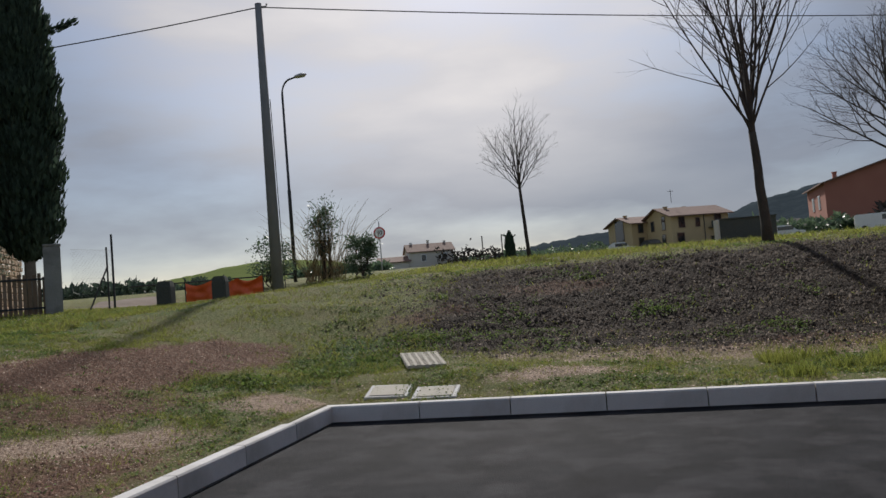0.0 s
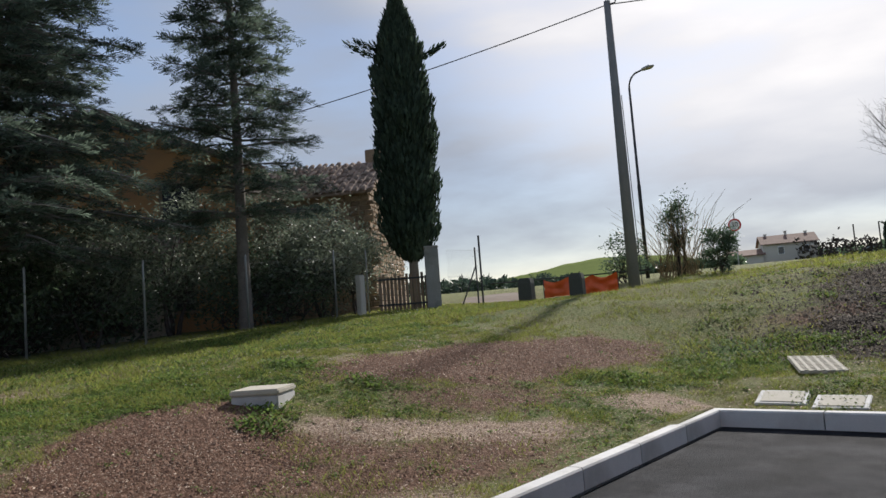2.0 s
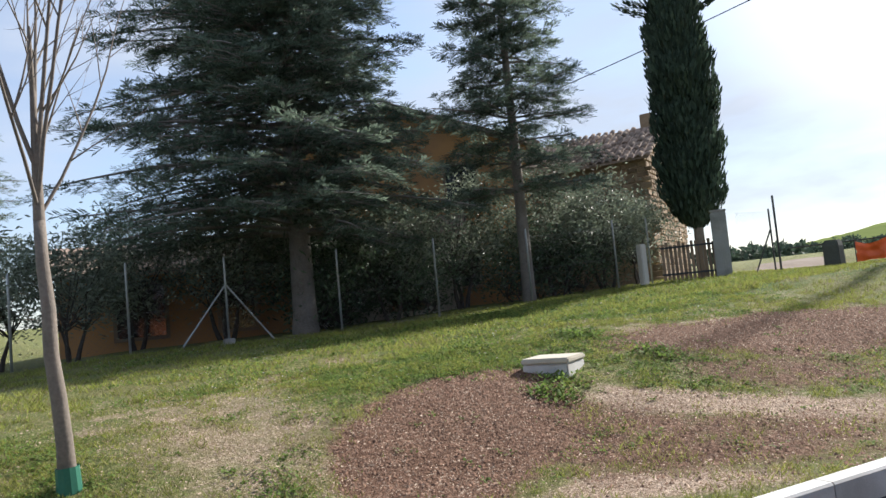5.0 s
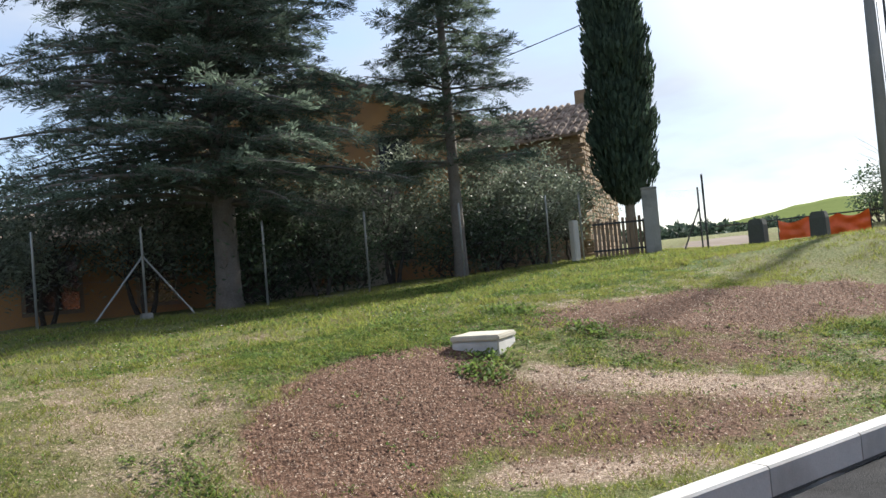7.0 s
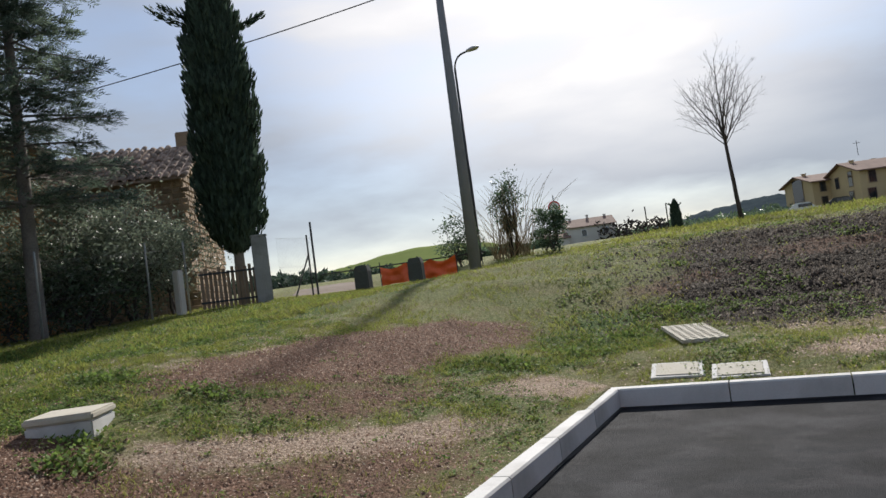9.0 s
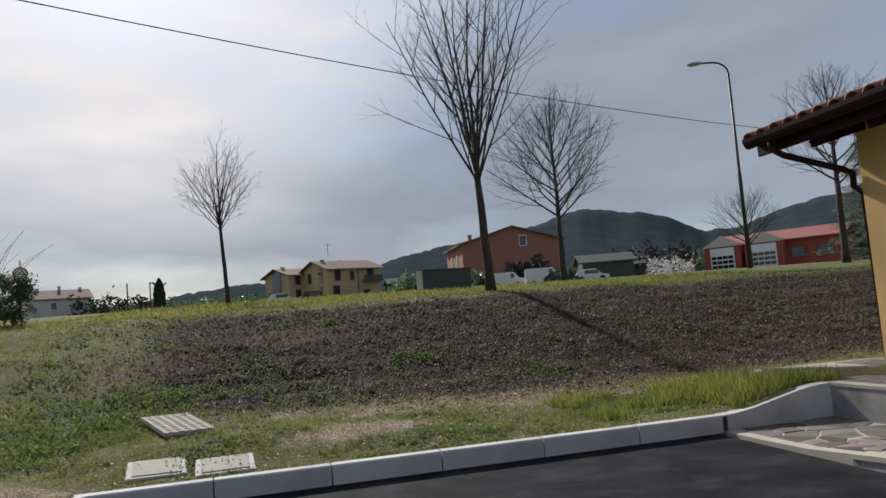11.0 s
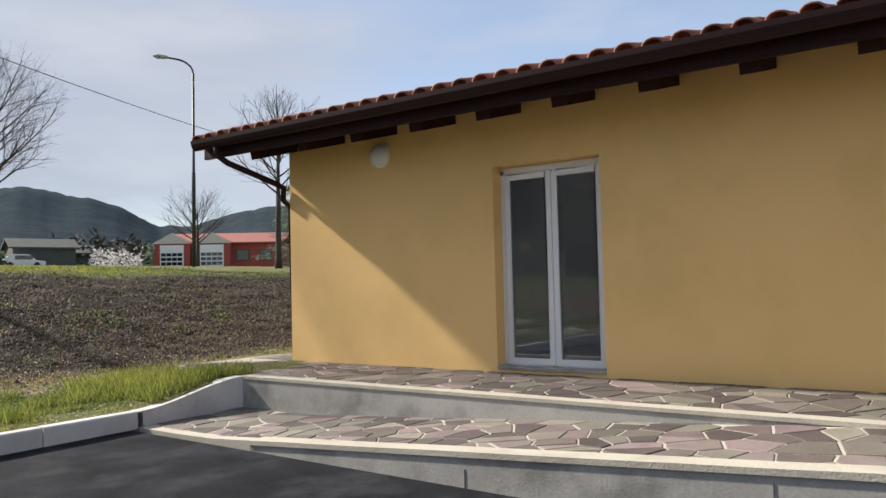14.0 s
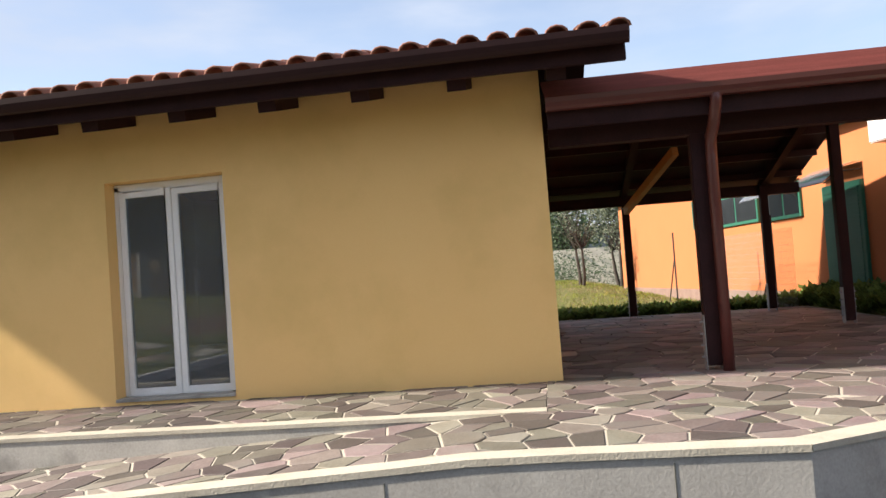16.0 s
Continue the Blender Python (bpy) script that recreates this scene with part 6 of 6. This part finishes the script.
for s in WINDOWS:
    o_window(*s)
dr = part("door", Geo().box(DOOR[0], DOOR[1], .0, .07, DOOR[2], DOOR[3]), M_GREEN, orange, "dark green louvred door", bevel=.01)
for half_ in (0, 1):
    a = DOOR[0] + .1 + half_ * (DOOR[1] - DOOR[0] - .12) / 2
    w = (DOOR[1] - DOOR[0] - .28) / 2
    for i in range(22):
        part("slat", Geo().box(a, a + w, .071, .088, DOOR[2] + .2 + i * .08, DOOR[2] + .25 + i * .08), M_GREEN, dr)
cond = part("air_conditioner", Geo().box(*AC), M_WHITE, orange, "white air conditioning unit", bevel=.02)
for s in AWNINGS:
    an = Geo()
    for e in (-.6, .6):
        an.tube([(s + e, .02, 2.95), (s + e, .4, 2.93), (s + e, .75, 2.72)], .015, 5)
    aw = part("awning_bracket", an, M_DARKMETAL, orange)
    sheet = Geo()
    for i in range(6):
        t = i / 5
        for e in (-.62, .62):
            sheet.v.append((s + e, .03 + .75 * t, 3.1 - .36 * t * t))
            sheet.v.append((s + e, .03 + .75 * t, 3.085 - .36 * t * t))
    for i in range(5):
        k = i * 4
        sheet.f += [(k, k + 2, k + 6, k + 4), (k + 1, k + 5, k + 7, k + 3)]
    part("sheet", sheet, M_GLASS, aw, "clear awning sheet")

# garden beyond the porch
gf_ = thing("wire_fence", "green wire fence behind the porch", "fence")
for s in (5.2, 8.0, 2.4):
    p = OA + OD * s
    x, y = p.x - .25, p.y + 1.0
    q = part("post", Geo().tube([(x, y, .2), (x, y, 2.3)], .022, 6), M_DARKMETAL, gf_)
    part("strut", Geo().tube([(x, y, 1.6), (x + .75, y + .1, .35)], .018, 5), M_DARKMETAL, q)
g = Geo()
pa, pb = OA + OD * 1.6 + Vector((-.25, 1.0, 0)), OA + OD * 5.2 + Vector((-.25, 1.0, 0))
for i in range(70):
    p = pa.lerp(pb, i / 69)
    g.tube([(p.x, p.y, .4), (p.x, p.y, 2.0)], .0025, 3, False)
for i in range(12):
    g.tube([(pa.x, pa.y, .5 + i * .13), (pb.x, pb.y, .5 + i * .13)], .0025, 3, False)
tagged(part("mesh_panel", g, M_GREY, gf_), "", "", "", "stuff")
broadleaf("pollard_tree", "gnarled pollarded tree with a few tufts", (26.5, -.35, .6), 3.6, 1.7, 1.9, 91, M_OLIVE, M_BARK2, 500, .12, "tree", 2)
broadleaf("holm_oak", "small round evergreen tree in the garden", (31.5, -2.3, .65), 4.6, 1.6, 2.6, 92, M_OLIVE, M_BARK2, 3800, .18)
broadleaf("holm_oak", "dark evergreen tree behind the white wall", (48, .8, .7), 8.5, 1.0, 10, 93, M_LAUREL, M_BARK2, 9000, .4)
broadleaf("hedge", "clipped green hedge before the white wall", (39, -.2, .6), 1.35, .0, 6.5, 94, M_LAUREL, M_BARK2, 4200, .16, "hedge", 5)
solid("garden_wall", Geo().box(43, 43.4, -12, 9, .3, 2.7), M_PALEWALL, "pale rendered wall behind the garden", "wall")


# ---- crazy paving: irregular slabs with wide pale joints ----
def clip(poly, a, b, c):
    """Keeps the part of a polygon where a x + b y <= c."""
    out = []
    for i, p in enumerate(poly):
        q = poly[(i + 1) % len(poly)]
        fp, fq = a * p[0] + b * p[1] - c, a * q[0] + b * q[1] - c
        if fp <= 0:
            out.append(p)
        if fp * fq < 0:
            t = fp / (fp - fq)
            out.append((p[0] + (q[0] - p[0]) * t, p[1] + (q[1] - p[1]) * t))
    return out


def slabs(x0, x1, y0, y1, step, seed, bounds):
    """Voronoi cells of a jittered grid, drawn in for the joint and cut to the bounds (half planes)."""
    rng = random.Random(seed)
    pts = []
    ni, nj = int((x1 - x0) / step) + 3, int((y1 - y0) / (step * 1.25)) + 3
    for i in range(-1, ni):
        for j in range(-1, nj):
            if rng.random() < .2:
                continue
            pts.append((x0 + (i + .5 + rng.uniform(-.47, .47)) * step, y0 + (j + .5 + rng.uniform(-.47, .47)) * step * 1.25))
    arr = np.array(pts)
    cells = []
    for k, (px, py) in enumerate(pts):
        if not (x0 - .1 < px < x1 + .1 and y0 - .1 < py < y1 + .1):
            continue
        d2 = ((arr - (px, py)) ** 2).sum(1)
        near = np.argsort(d2)[1:16]
        poly = [(px - 1, py - 1), (px + 1, py - 1), (px + 1, py + 1), (px - 1, py + 1)]
        for i in near:
            qx, qy = pts[i]
            nx_, ny_ = qx - px, qy - py
            ln = math.hypot(nx_, ny_)
            nx_, ny_ = nx_ / ln, ny_ / ln
            poly = clip(poly, nx_, ny_, nx_ * (px + qx) / 2 + ny_ * (py + qy) / 2 - rng.uniform(.005, .013))
            if len(poly) < 3:
                break
        for a, b_, c in bounds:
            if len(poly) >= 3:
                poly = clip(poly, a, b_, c)
        if len(poly) >= 3:
            area = abs(sum(p[0] * q[1] - p[1] * q[0] for p, q in zip(poly, poly[1:] + poly[:1]))) / 2
            if area > .003:
                cells.append(poly)
    return cells


def slab_geo(g, poly, zf, lift):
    cx, cy = sum(p[0] for p in poly) / len(poly), sum(p[1] for p in poly) / len(poly)
    n_ = len(poly)
    k = len(g.v)
    inner = [(cx + (x - cx) * .965, cy + (y - cy) * .965) for x, y in poly]
    g.v += [(x, y, zf(x, y) - .03) for x, y in poly] + [(x, y, zf(x, y) + lift - .004) for x, y in poly] + [(x, y, zf(x, y) + lift) for x, y in inner]
    for r in (0, 1):
        g.f += [(k + r * n_ + i, k + r * n_ + (i + 1) % n_, k + (r + 1) * n_ + (i + 1) % n_, k + (r + 1) * n_ + i) for i in range(n_)]
    g.f.append(tuple(k + 2 * n_ + i for i in range(n_)))


def ramp_surface(x, y):
    return ramp_z(y)


def deck_surface(x, y):
    return deck_z(y)


rng = random.Random(2)
CORNER = (-.873, -.487, -.873 * (OUT + .18) + .487 * .42)
near_cells = [(c, ramp_surface) for c in slabs(OUT + .18, EDGE - .01, -1.5, 7.9, .215, 3, ((-1, 0, -(OUT + .18)), (1, 0, EDGE - .01), (0, 1, 7.90), CORNER))]
near_cells += [(c, deck_surface) for c in slabs(EDGE + .16, WX - .005, 1.0, 9.8, .215, 4, ((-1, 0, -(EDGE + .16)), (1, 0, WX - .005), (0, -1, -1.0), (.88, .85, 12.45), (-.83, .55, 1.55)))]
rest_cells = [(c, deck_surface) for c in slabs(EDGE, 7.0, -3.0, 1.34, .23, 5, ((-1, 0, -(EDGE + .005)), (1, 0, 6.995), (0, 1, .995), CORNER))]
rest_cells += [(c, deck_surface) for c in slabs(7.0, 14.1, -4.1, .8, .30, 6, ((-1, 0, -7.005), (1, 0, 14.15), (0, -1, 4.15)))]
rest_cells += [(c, deck_surface) for c in slabs(WX, 6.55, 8.75, 9.75, .30, 7, ((-1, 0, -(WX + .01)), (0, -1, -8.75), (0, 1, 9.62)))]
made = 0
joined = Geo()
for c, zf in near_cells + rest_cells:
    if made < 1100:
        g = Geo()
        slab_geo(g, c, zf, .003 + rng.uniform(-.002, .004))
        part("paving_slab", g, M_STONE, terrace)
        made += 1
    else:
        slab_geo(joined, c, zf, .004 + rng.uniform(-.003, .004))
if joined.f:
    tagged(part("paving_field", joined, M_STONE, terrace), "", "", "", "stuff")

# ---- grass, weeds, chips: one mass each ----
R = np.random.RandomState(77)
GX, GY = np.array(gx), np.array(gy)
LAND_GRID = np.array(gv)[:, 2].reshape(len(gy), nx)
COVER_GRID = covers.reshape(len(gy), nx, 4)
LATTICE = np.random.RandomState(8).rand(128, 128)


def on_grid(grid, x, y):
    """The ground mesh's own value at each place."""
    i = np.clip(np.searchsorted(GX, x) - 1, 0, nx - 2)
    j = np.clip(np.searchsorted(GY, y) - 1, 0, len(GY) - 2)
    u, v = (x - GX[i]) / (GX[i + 1] - GX[i]), (y - GY[j]) / (GY[j + 1] - GY[j])
    if grid.ndim == 3:
        u, v = u[:, None], v[:, None]
    return (grid[j, i] * (1 - u) + grid[j, i + 1] * u) * (1 - v) + (grid[j + 1, i] * (1 - u) + grid[j + 1, i + 1] * u) * v


def patchy(x, y, scale):
    """Smooth noise from 0 to 1 over the plan."""
    px, py = x * scale + 1000, y * scale + 1000
    i, j = np.floor(px).astype(int), np.floor(py).astype(int)
    u, v = px - i, py - j
    u, v = u * u * (3 - 2 * u), v * v * (3 - 2 * v)
    a, b_ = LATTICE[j % 128, i % 128], LATTICE[j % 128, (i + 1) % 128]
    c, d = LATTICE[(j + 1) % 128, i % 128], LATTICE[(j + 1) % 128, (i + 1) % 128]
    return (a * (1 - u) + b_ * u) * (1 - v) + (c * (1 - u) + d * u) * v


def masses(name, corners, faces, mat_, label, category):
    """One mesh of many like pieces: corners is pieces x corners x 3, faces index a piece's corners and have one length."""
    n_, k, _ = corners.shape
    f = (np.arange(n_)[:, None, None] * k + np.array(faces)[None]).astype(np.int32)
    per = f.shape[2]
    me = bpy.data.meshes.new(name)
    me.vertices.add(n_ * k)
    me.vertices.foreach_set("co", corners.astype(np.float32).ravel())
    me.loops.add(f.size)
    me.loops.foreach_set("vertex_index", f.ravel())
    me.polygons.add(f.size // per)
    me.polygons.foreach_set("loop_start", np.arange(0, f.size, per, dtype=np.int32))
    me.materials.append(mat_)
    me.update(calc_edges=True)
    return tagged(new(name, me), label, category, "", "stuff")


def open_ground(x, y):
    """True off the tarmac, the kerbs and the terrace."""
    tarmac = (x > KX - .03 * np.clip(KY - y, 0, 14) - .10) & (y < KY + .15)
    paved = (x > EDGE - .12) & (y < 9.95) & (x + y * .3 > 6.85)
    return ~(tarmac | paved)


def scatter(x0, x1, y0, y1, count):
    x, y = R.uniform(x0, x1, count), R.uniform(y0, y1, count)
    keep = open_ground(x, y)
    x, y = x[keep], y[keep]
    return x, y, on_grid(COVER_GRID, x, y)


def blades(x, y, h, w, bend):
    n_ = len(x)
    z = on_grid(LAND_GRID, x, y)
    a, a2 = R.uniform(0, 6.283, n_), R.uniform(0, 6.283, n_)
    c, s_ = np.cos(a) * w, np.sin(a) * w
    return np.stack([np.stack([x - c, y - s_, z - .008], 1), np.stack([x + c, y + s_, z - .008], 1), np.stack([x + np.cos(a2) * bend * h, y + np.sin(a2) * bend * h, z + h], 1)], 1)


def leaves_at(x, y, z, size, rise):
    """Small pointed leaves lying at random turns, tipped up by rise."""
    n_ = len(x)
    a = R.uniform(0, 6.283, n_)
    up = R.uniform(*rise, n_)
    d = np.stack([np.cos(a), np.sin(a), up], 1)
    d /= np.linalg.norm(d, axis=1)[:, None]
    side_ = np.stack([-np.sin(a), np.cos(a), R.uniform(-.35, .35, n_)], 1)
    p = np.stack([x, y, z], 1)
    L = size[:, None]
    return np.stack([p, p + d * L * .5 + side_ * L * .30, p + d * L, p + d * L * .5 - side_ * L * .30], 1)


# short turf, thick in tufts and thin over bare places
green, straw = [], []
for x0, x1, y0, y1, count, h, w in ((-9.5, -3.4, -.4, 10.6, 240000, .03, .004), (-3.4, 4.8, 8.0, 11.8, 80000, .032, .004), (-17, -9.0, -.5, 20, 120000, .05, .008), (-9.5, 9, 10.5, 20, 110000, .042, .007), (-10, 11, 18, 27, 26000, .09, .016)):
    x, y, cv = scatter(x0, x1, y0, y1, count)
    soil_, pale_, lush_, bank_ = cv.T
    tuft = .45 * patchy(x, y, 2.6) + .55 * patchy(x, y, 8.5)
    bare_ = np.maximum(np.maximum(soil_, pale_ * .88), bank_ * .86)
    keep = (R.rand(len(x)) > bare_ * 1.0) & (R.rand(len(x)) < np.clip((tuft - .37) * 3.4 + .35 * lush_, .03, 1))
    x, y, tuft, lush_, pale_, bank_ = x[keep], y[keep], tuft[keep], lush_[keep], pale_[keep], bank_[keep]
    hh = h * R.uniform(.5, 1.4, len(x)) * (.35 + 1.4 * tuft + .4 * lush_)
    dead = R.rand(len(x)) < .2 + .35 * pale_ + .45 * bank_
    green.append(blades(x[~dead], y[~dead], hh[~dead], w, .9))
    straw.append(blades(x[dead], y[dead], hh[dead] * .8, w, 1.6))
x, y = R.uniform(14.2, 34, 26000), R.uniform(-7, 4, 26000)       # the garden beyond the porch
keep = R.rand(26000) < (patchy(x, y, .9) - .15) * 1.4
green.append(blades(x[keep], y[keep], R.uniform(.04, .12, keep.sum()), .014, .8))
keep = ~keep & (R.rand(26000) < .4)
straw.append(blades(x[keep], y[keep], R.uniform(.03, .09, keep.sum()), .014, 1.2))
x, y = R.uniform(1.6, 4.7, 11000), R.uniform(8.1, 10.0, 11000)       # the long grass where kerb and terrace meet
keep = open_ground(x, y) & (patchy(x, y, 2.2) + .25 * (x - 3.2) > .25)
x, y = x[keep], y[keep]
green.append(blades(x, y, R.uniform(.05, .20, len(x)), .006, .5))
masses("grass", np.concatenate(green), [(0, 1, 2)], M_GRASS, "short green grass, patchy over the lawn and bank", "grass")
masses("dry_grass", np.concatenate(straw), [(0, 1, 2)], M_DRY, "dry straw-coloured grass among the green", "grass")

# low leafy weeds in rosettes and mats
beds = []
for x0, x1, y0, y1, count, spread_, size, per in ((-9.8, -3.5, -.4, 10.6, 5200, .055, .030, 16), (-3.6, 4.5, 8.1, 12, 1500, .06, .034, 16), (-15, -9.5, 1, 18, 2600, .10, .05, 12), (-5, 14, 10.8, 17, 2200, .10, .045, 14)):
    x, y, cv = scatter(x0, x1, y0, y1, count * 3)
    soil_, pale_, lush_, bank_ = cv.T
    keep = R.rand(len(x)) < np.clip(.20 + .9 * lush_ + 1.1 * (patchy(x, y, 1.3) - .52) - .75 * soil_ - .45 * pale_ - .30 * bank_, .012, 1)
    x, y = x[keep][:count], y[keep][:count]
    big = R.uniform(.5, 1.5, len(x))
    for _ in range(per):
        px, py = x + R.normal(0, spread_, len(x)) * big, y + R.normal(0, spread_, len(x)) * big
        ok = open_ground(px, py)
        beds.append(leaves_at(px[ok], py[ok], on_grid(LAND_GRID, px[ok], py[ok]) + R.uniform(0, .022, ok.sum()) * big[ok], size * R.uniform(.6, 1.4, ok.sum()), (.0, .9)))
x = np.where(R.rand(9000) < .5, 14.3 + np.abs(R.normal(0, .5, 9000)), R.uniform(8, 14.4, 9000))       # along the porch's far edge
y = np.where(x > 14.3, R.uniform(-4.5, 1, 9000), -4.25 - np.abs(R.normal(0, .25, 9000)))
beds.append(leaves_at(x, y, on_grid(LAND_GRID, x, y) + R.uniform(0, .25, 9000), R.uniform(.08, .22, 9000), (.4, 1.6)))
masses("weeds", np.concatenate(beds), [(0, 1, 2, 3)], M_WEED, "broad-leaved green weeds in low rosettes", "weeds")


def crumbs(x, y, r, flat, long_):
    """Uneven little pyramids half sunk in the ground."""
    n_ = len(x)
    z = on_grid(LAND_GRID, x, y)
    a = R.uniform(0, 6.283, n_)
    out = [np.stack([x + np.cos(a + i * 2.09) * r * (long_ if i == 0 else 1), y + np.sin(a + i * 2.09) * r * (long_ if i == 0 else 1), z + R.uniform(-.35, .15, n_) * r], 1) for i in range(3)]
    out.append(np.stack([x + R.uniform(-.3, .3, n_) * r, y + R.uniform(-.3, .3, n_) * r, z + r * flat * R.uniform(.6, 1.3, n_)], 1))
    return np.stack(out, 1)


CRUMB = [(0, 1, 3), (1, 2, 3), (2, 0, 3)]
x, y, cv = scatter(-10, -3.4, -.3, 11, 260000)
keep = R.rand(len(x)) < np.clip(np.maximum.reduce([cv[:, 0] * .22, cv[:, 1] * .8, .09 + 0 * x]), 0, 1) * (.45 + patchy(x, y, 5))
x, y = x[keep], y[keep]
lawn_chips = crumbs(x, y, R.uniform(.003, .0085, len(x)) * np.where(R.rand(len(x)) < .06, 1.7, 1), .8, 1.7)
x, y, cv = scatter(-3.4, 6, 8.1, 11.6, 50000)
keep = R.rand(len(x)) < np.maximum.reduce([cv[:, 0] * .4, cv[:, 1] * .8, .08 + 0 * x])
x, y = x[keep], y[keep]
masses("wood_chips", np.concatenate([lawn_chips, crumbs(x, y, R.uniform(.006, .016, len(x)), .8, 1.7)]), CRUMB, M_CHIP, "pale chips and gravel scattered on bare soil", "gravel")
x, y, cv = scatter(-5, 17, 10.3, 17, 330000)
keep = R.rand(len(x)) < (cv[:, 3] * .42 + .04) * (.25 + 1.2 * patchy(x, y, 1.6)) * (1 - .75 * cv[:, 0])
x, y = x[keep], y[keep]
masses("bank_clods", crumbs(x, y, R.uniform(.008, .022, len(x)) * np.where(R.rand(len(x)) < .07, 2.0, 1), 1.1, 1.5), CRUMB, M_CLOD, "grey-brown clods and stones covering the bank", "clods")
x, y, cv = scatter(-9.5, -3.5, .3, 11, 60000)
keep = R.rand(len(x)) < cv[:, 0] * .9
x, y = x[keep], y[keep]
masses("soil_crumbs", crumbs(x, y, R.uniform(.006, .020, len(x)), .9, 1.2), CRUMB, M_SOIL, "crumbs of bare red-brown soil", "soil")
x, y, cv = scatter(-16, -7.5, 1, 17, 2600)
keep = (patchy(x, y, .5) > .5) & (cv[:, 0] < .3)
x, y = x[keep], y[keep]
masses("daisies", leaves_at(x, y, on_grid(LAND_GRID, x, y) + R.uniform(.04, .08, len(x)), np.full(len(x), .026), (-.1, .3)), [(0, 1, 2, 3)], M_BLOSSOM, "tiny white daisies in the lawn", "flowers")
for x, y, s in ((-8.7, 4.9, .45), (-4.0, 9.6, .5), (-3.6, 10.4, .6), (-4.6, 8.8, .4), (-6.6, 4.7, .38), (-6.3, 4.35, .3), (-6.7, 6.2, .3), (-8.1, 6.2, .4), (-2.9, 11.6, .35), (.6, 12.6, .4)):
    n_ = 260
    a, r = R.uniform(0, 6.283, n_), R.rand(n_) ** .7 * s
    px, py = x + np.cos(a) * r, y + np.sin(a) * r * .8
    tagged(masses("weed_clump", leaves_at(px, py, on_grid(LAND_GRID, px, py) + R.uniform(0, .05, n_), R.uniform(.03, .07, n_), (.1, 1.2)), [(0, 1, 2, 3)], M_WEED, "low clump of broad green weeds", "weeds"), group="weed clumps")
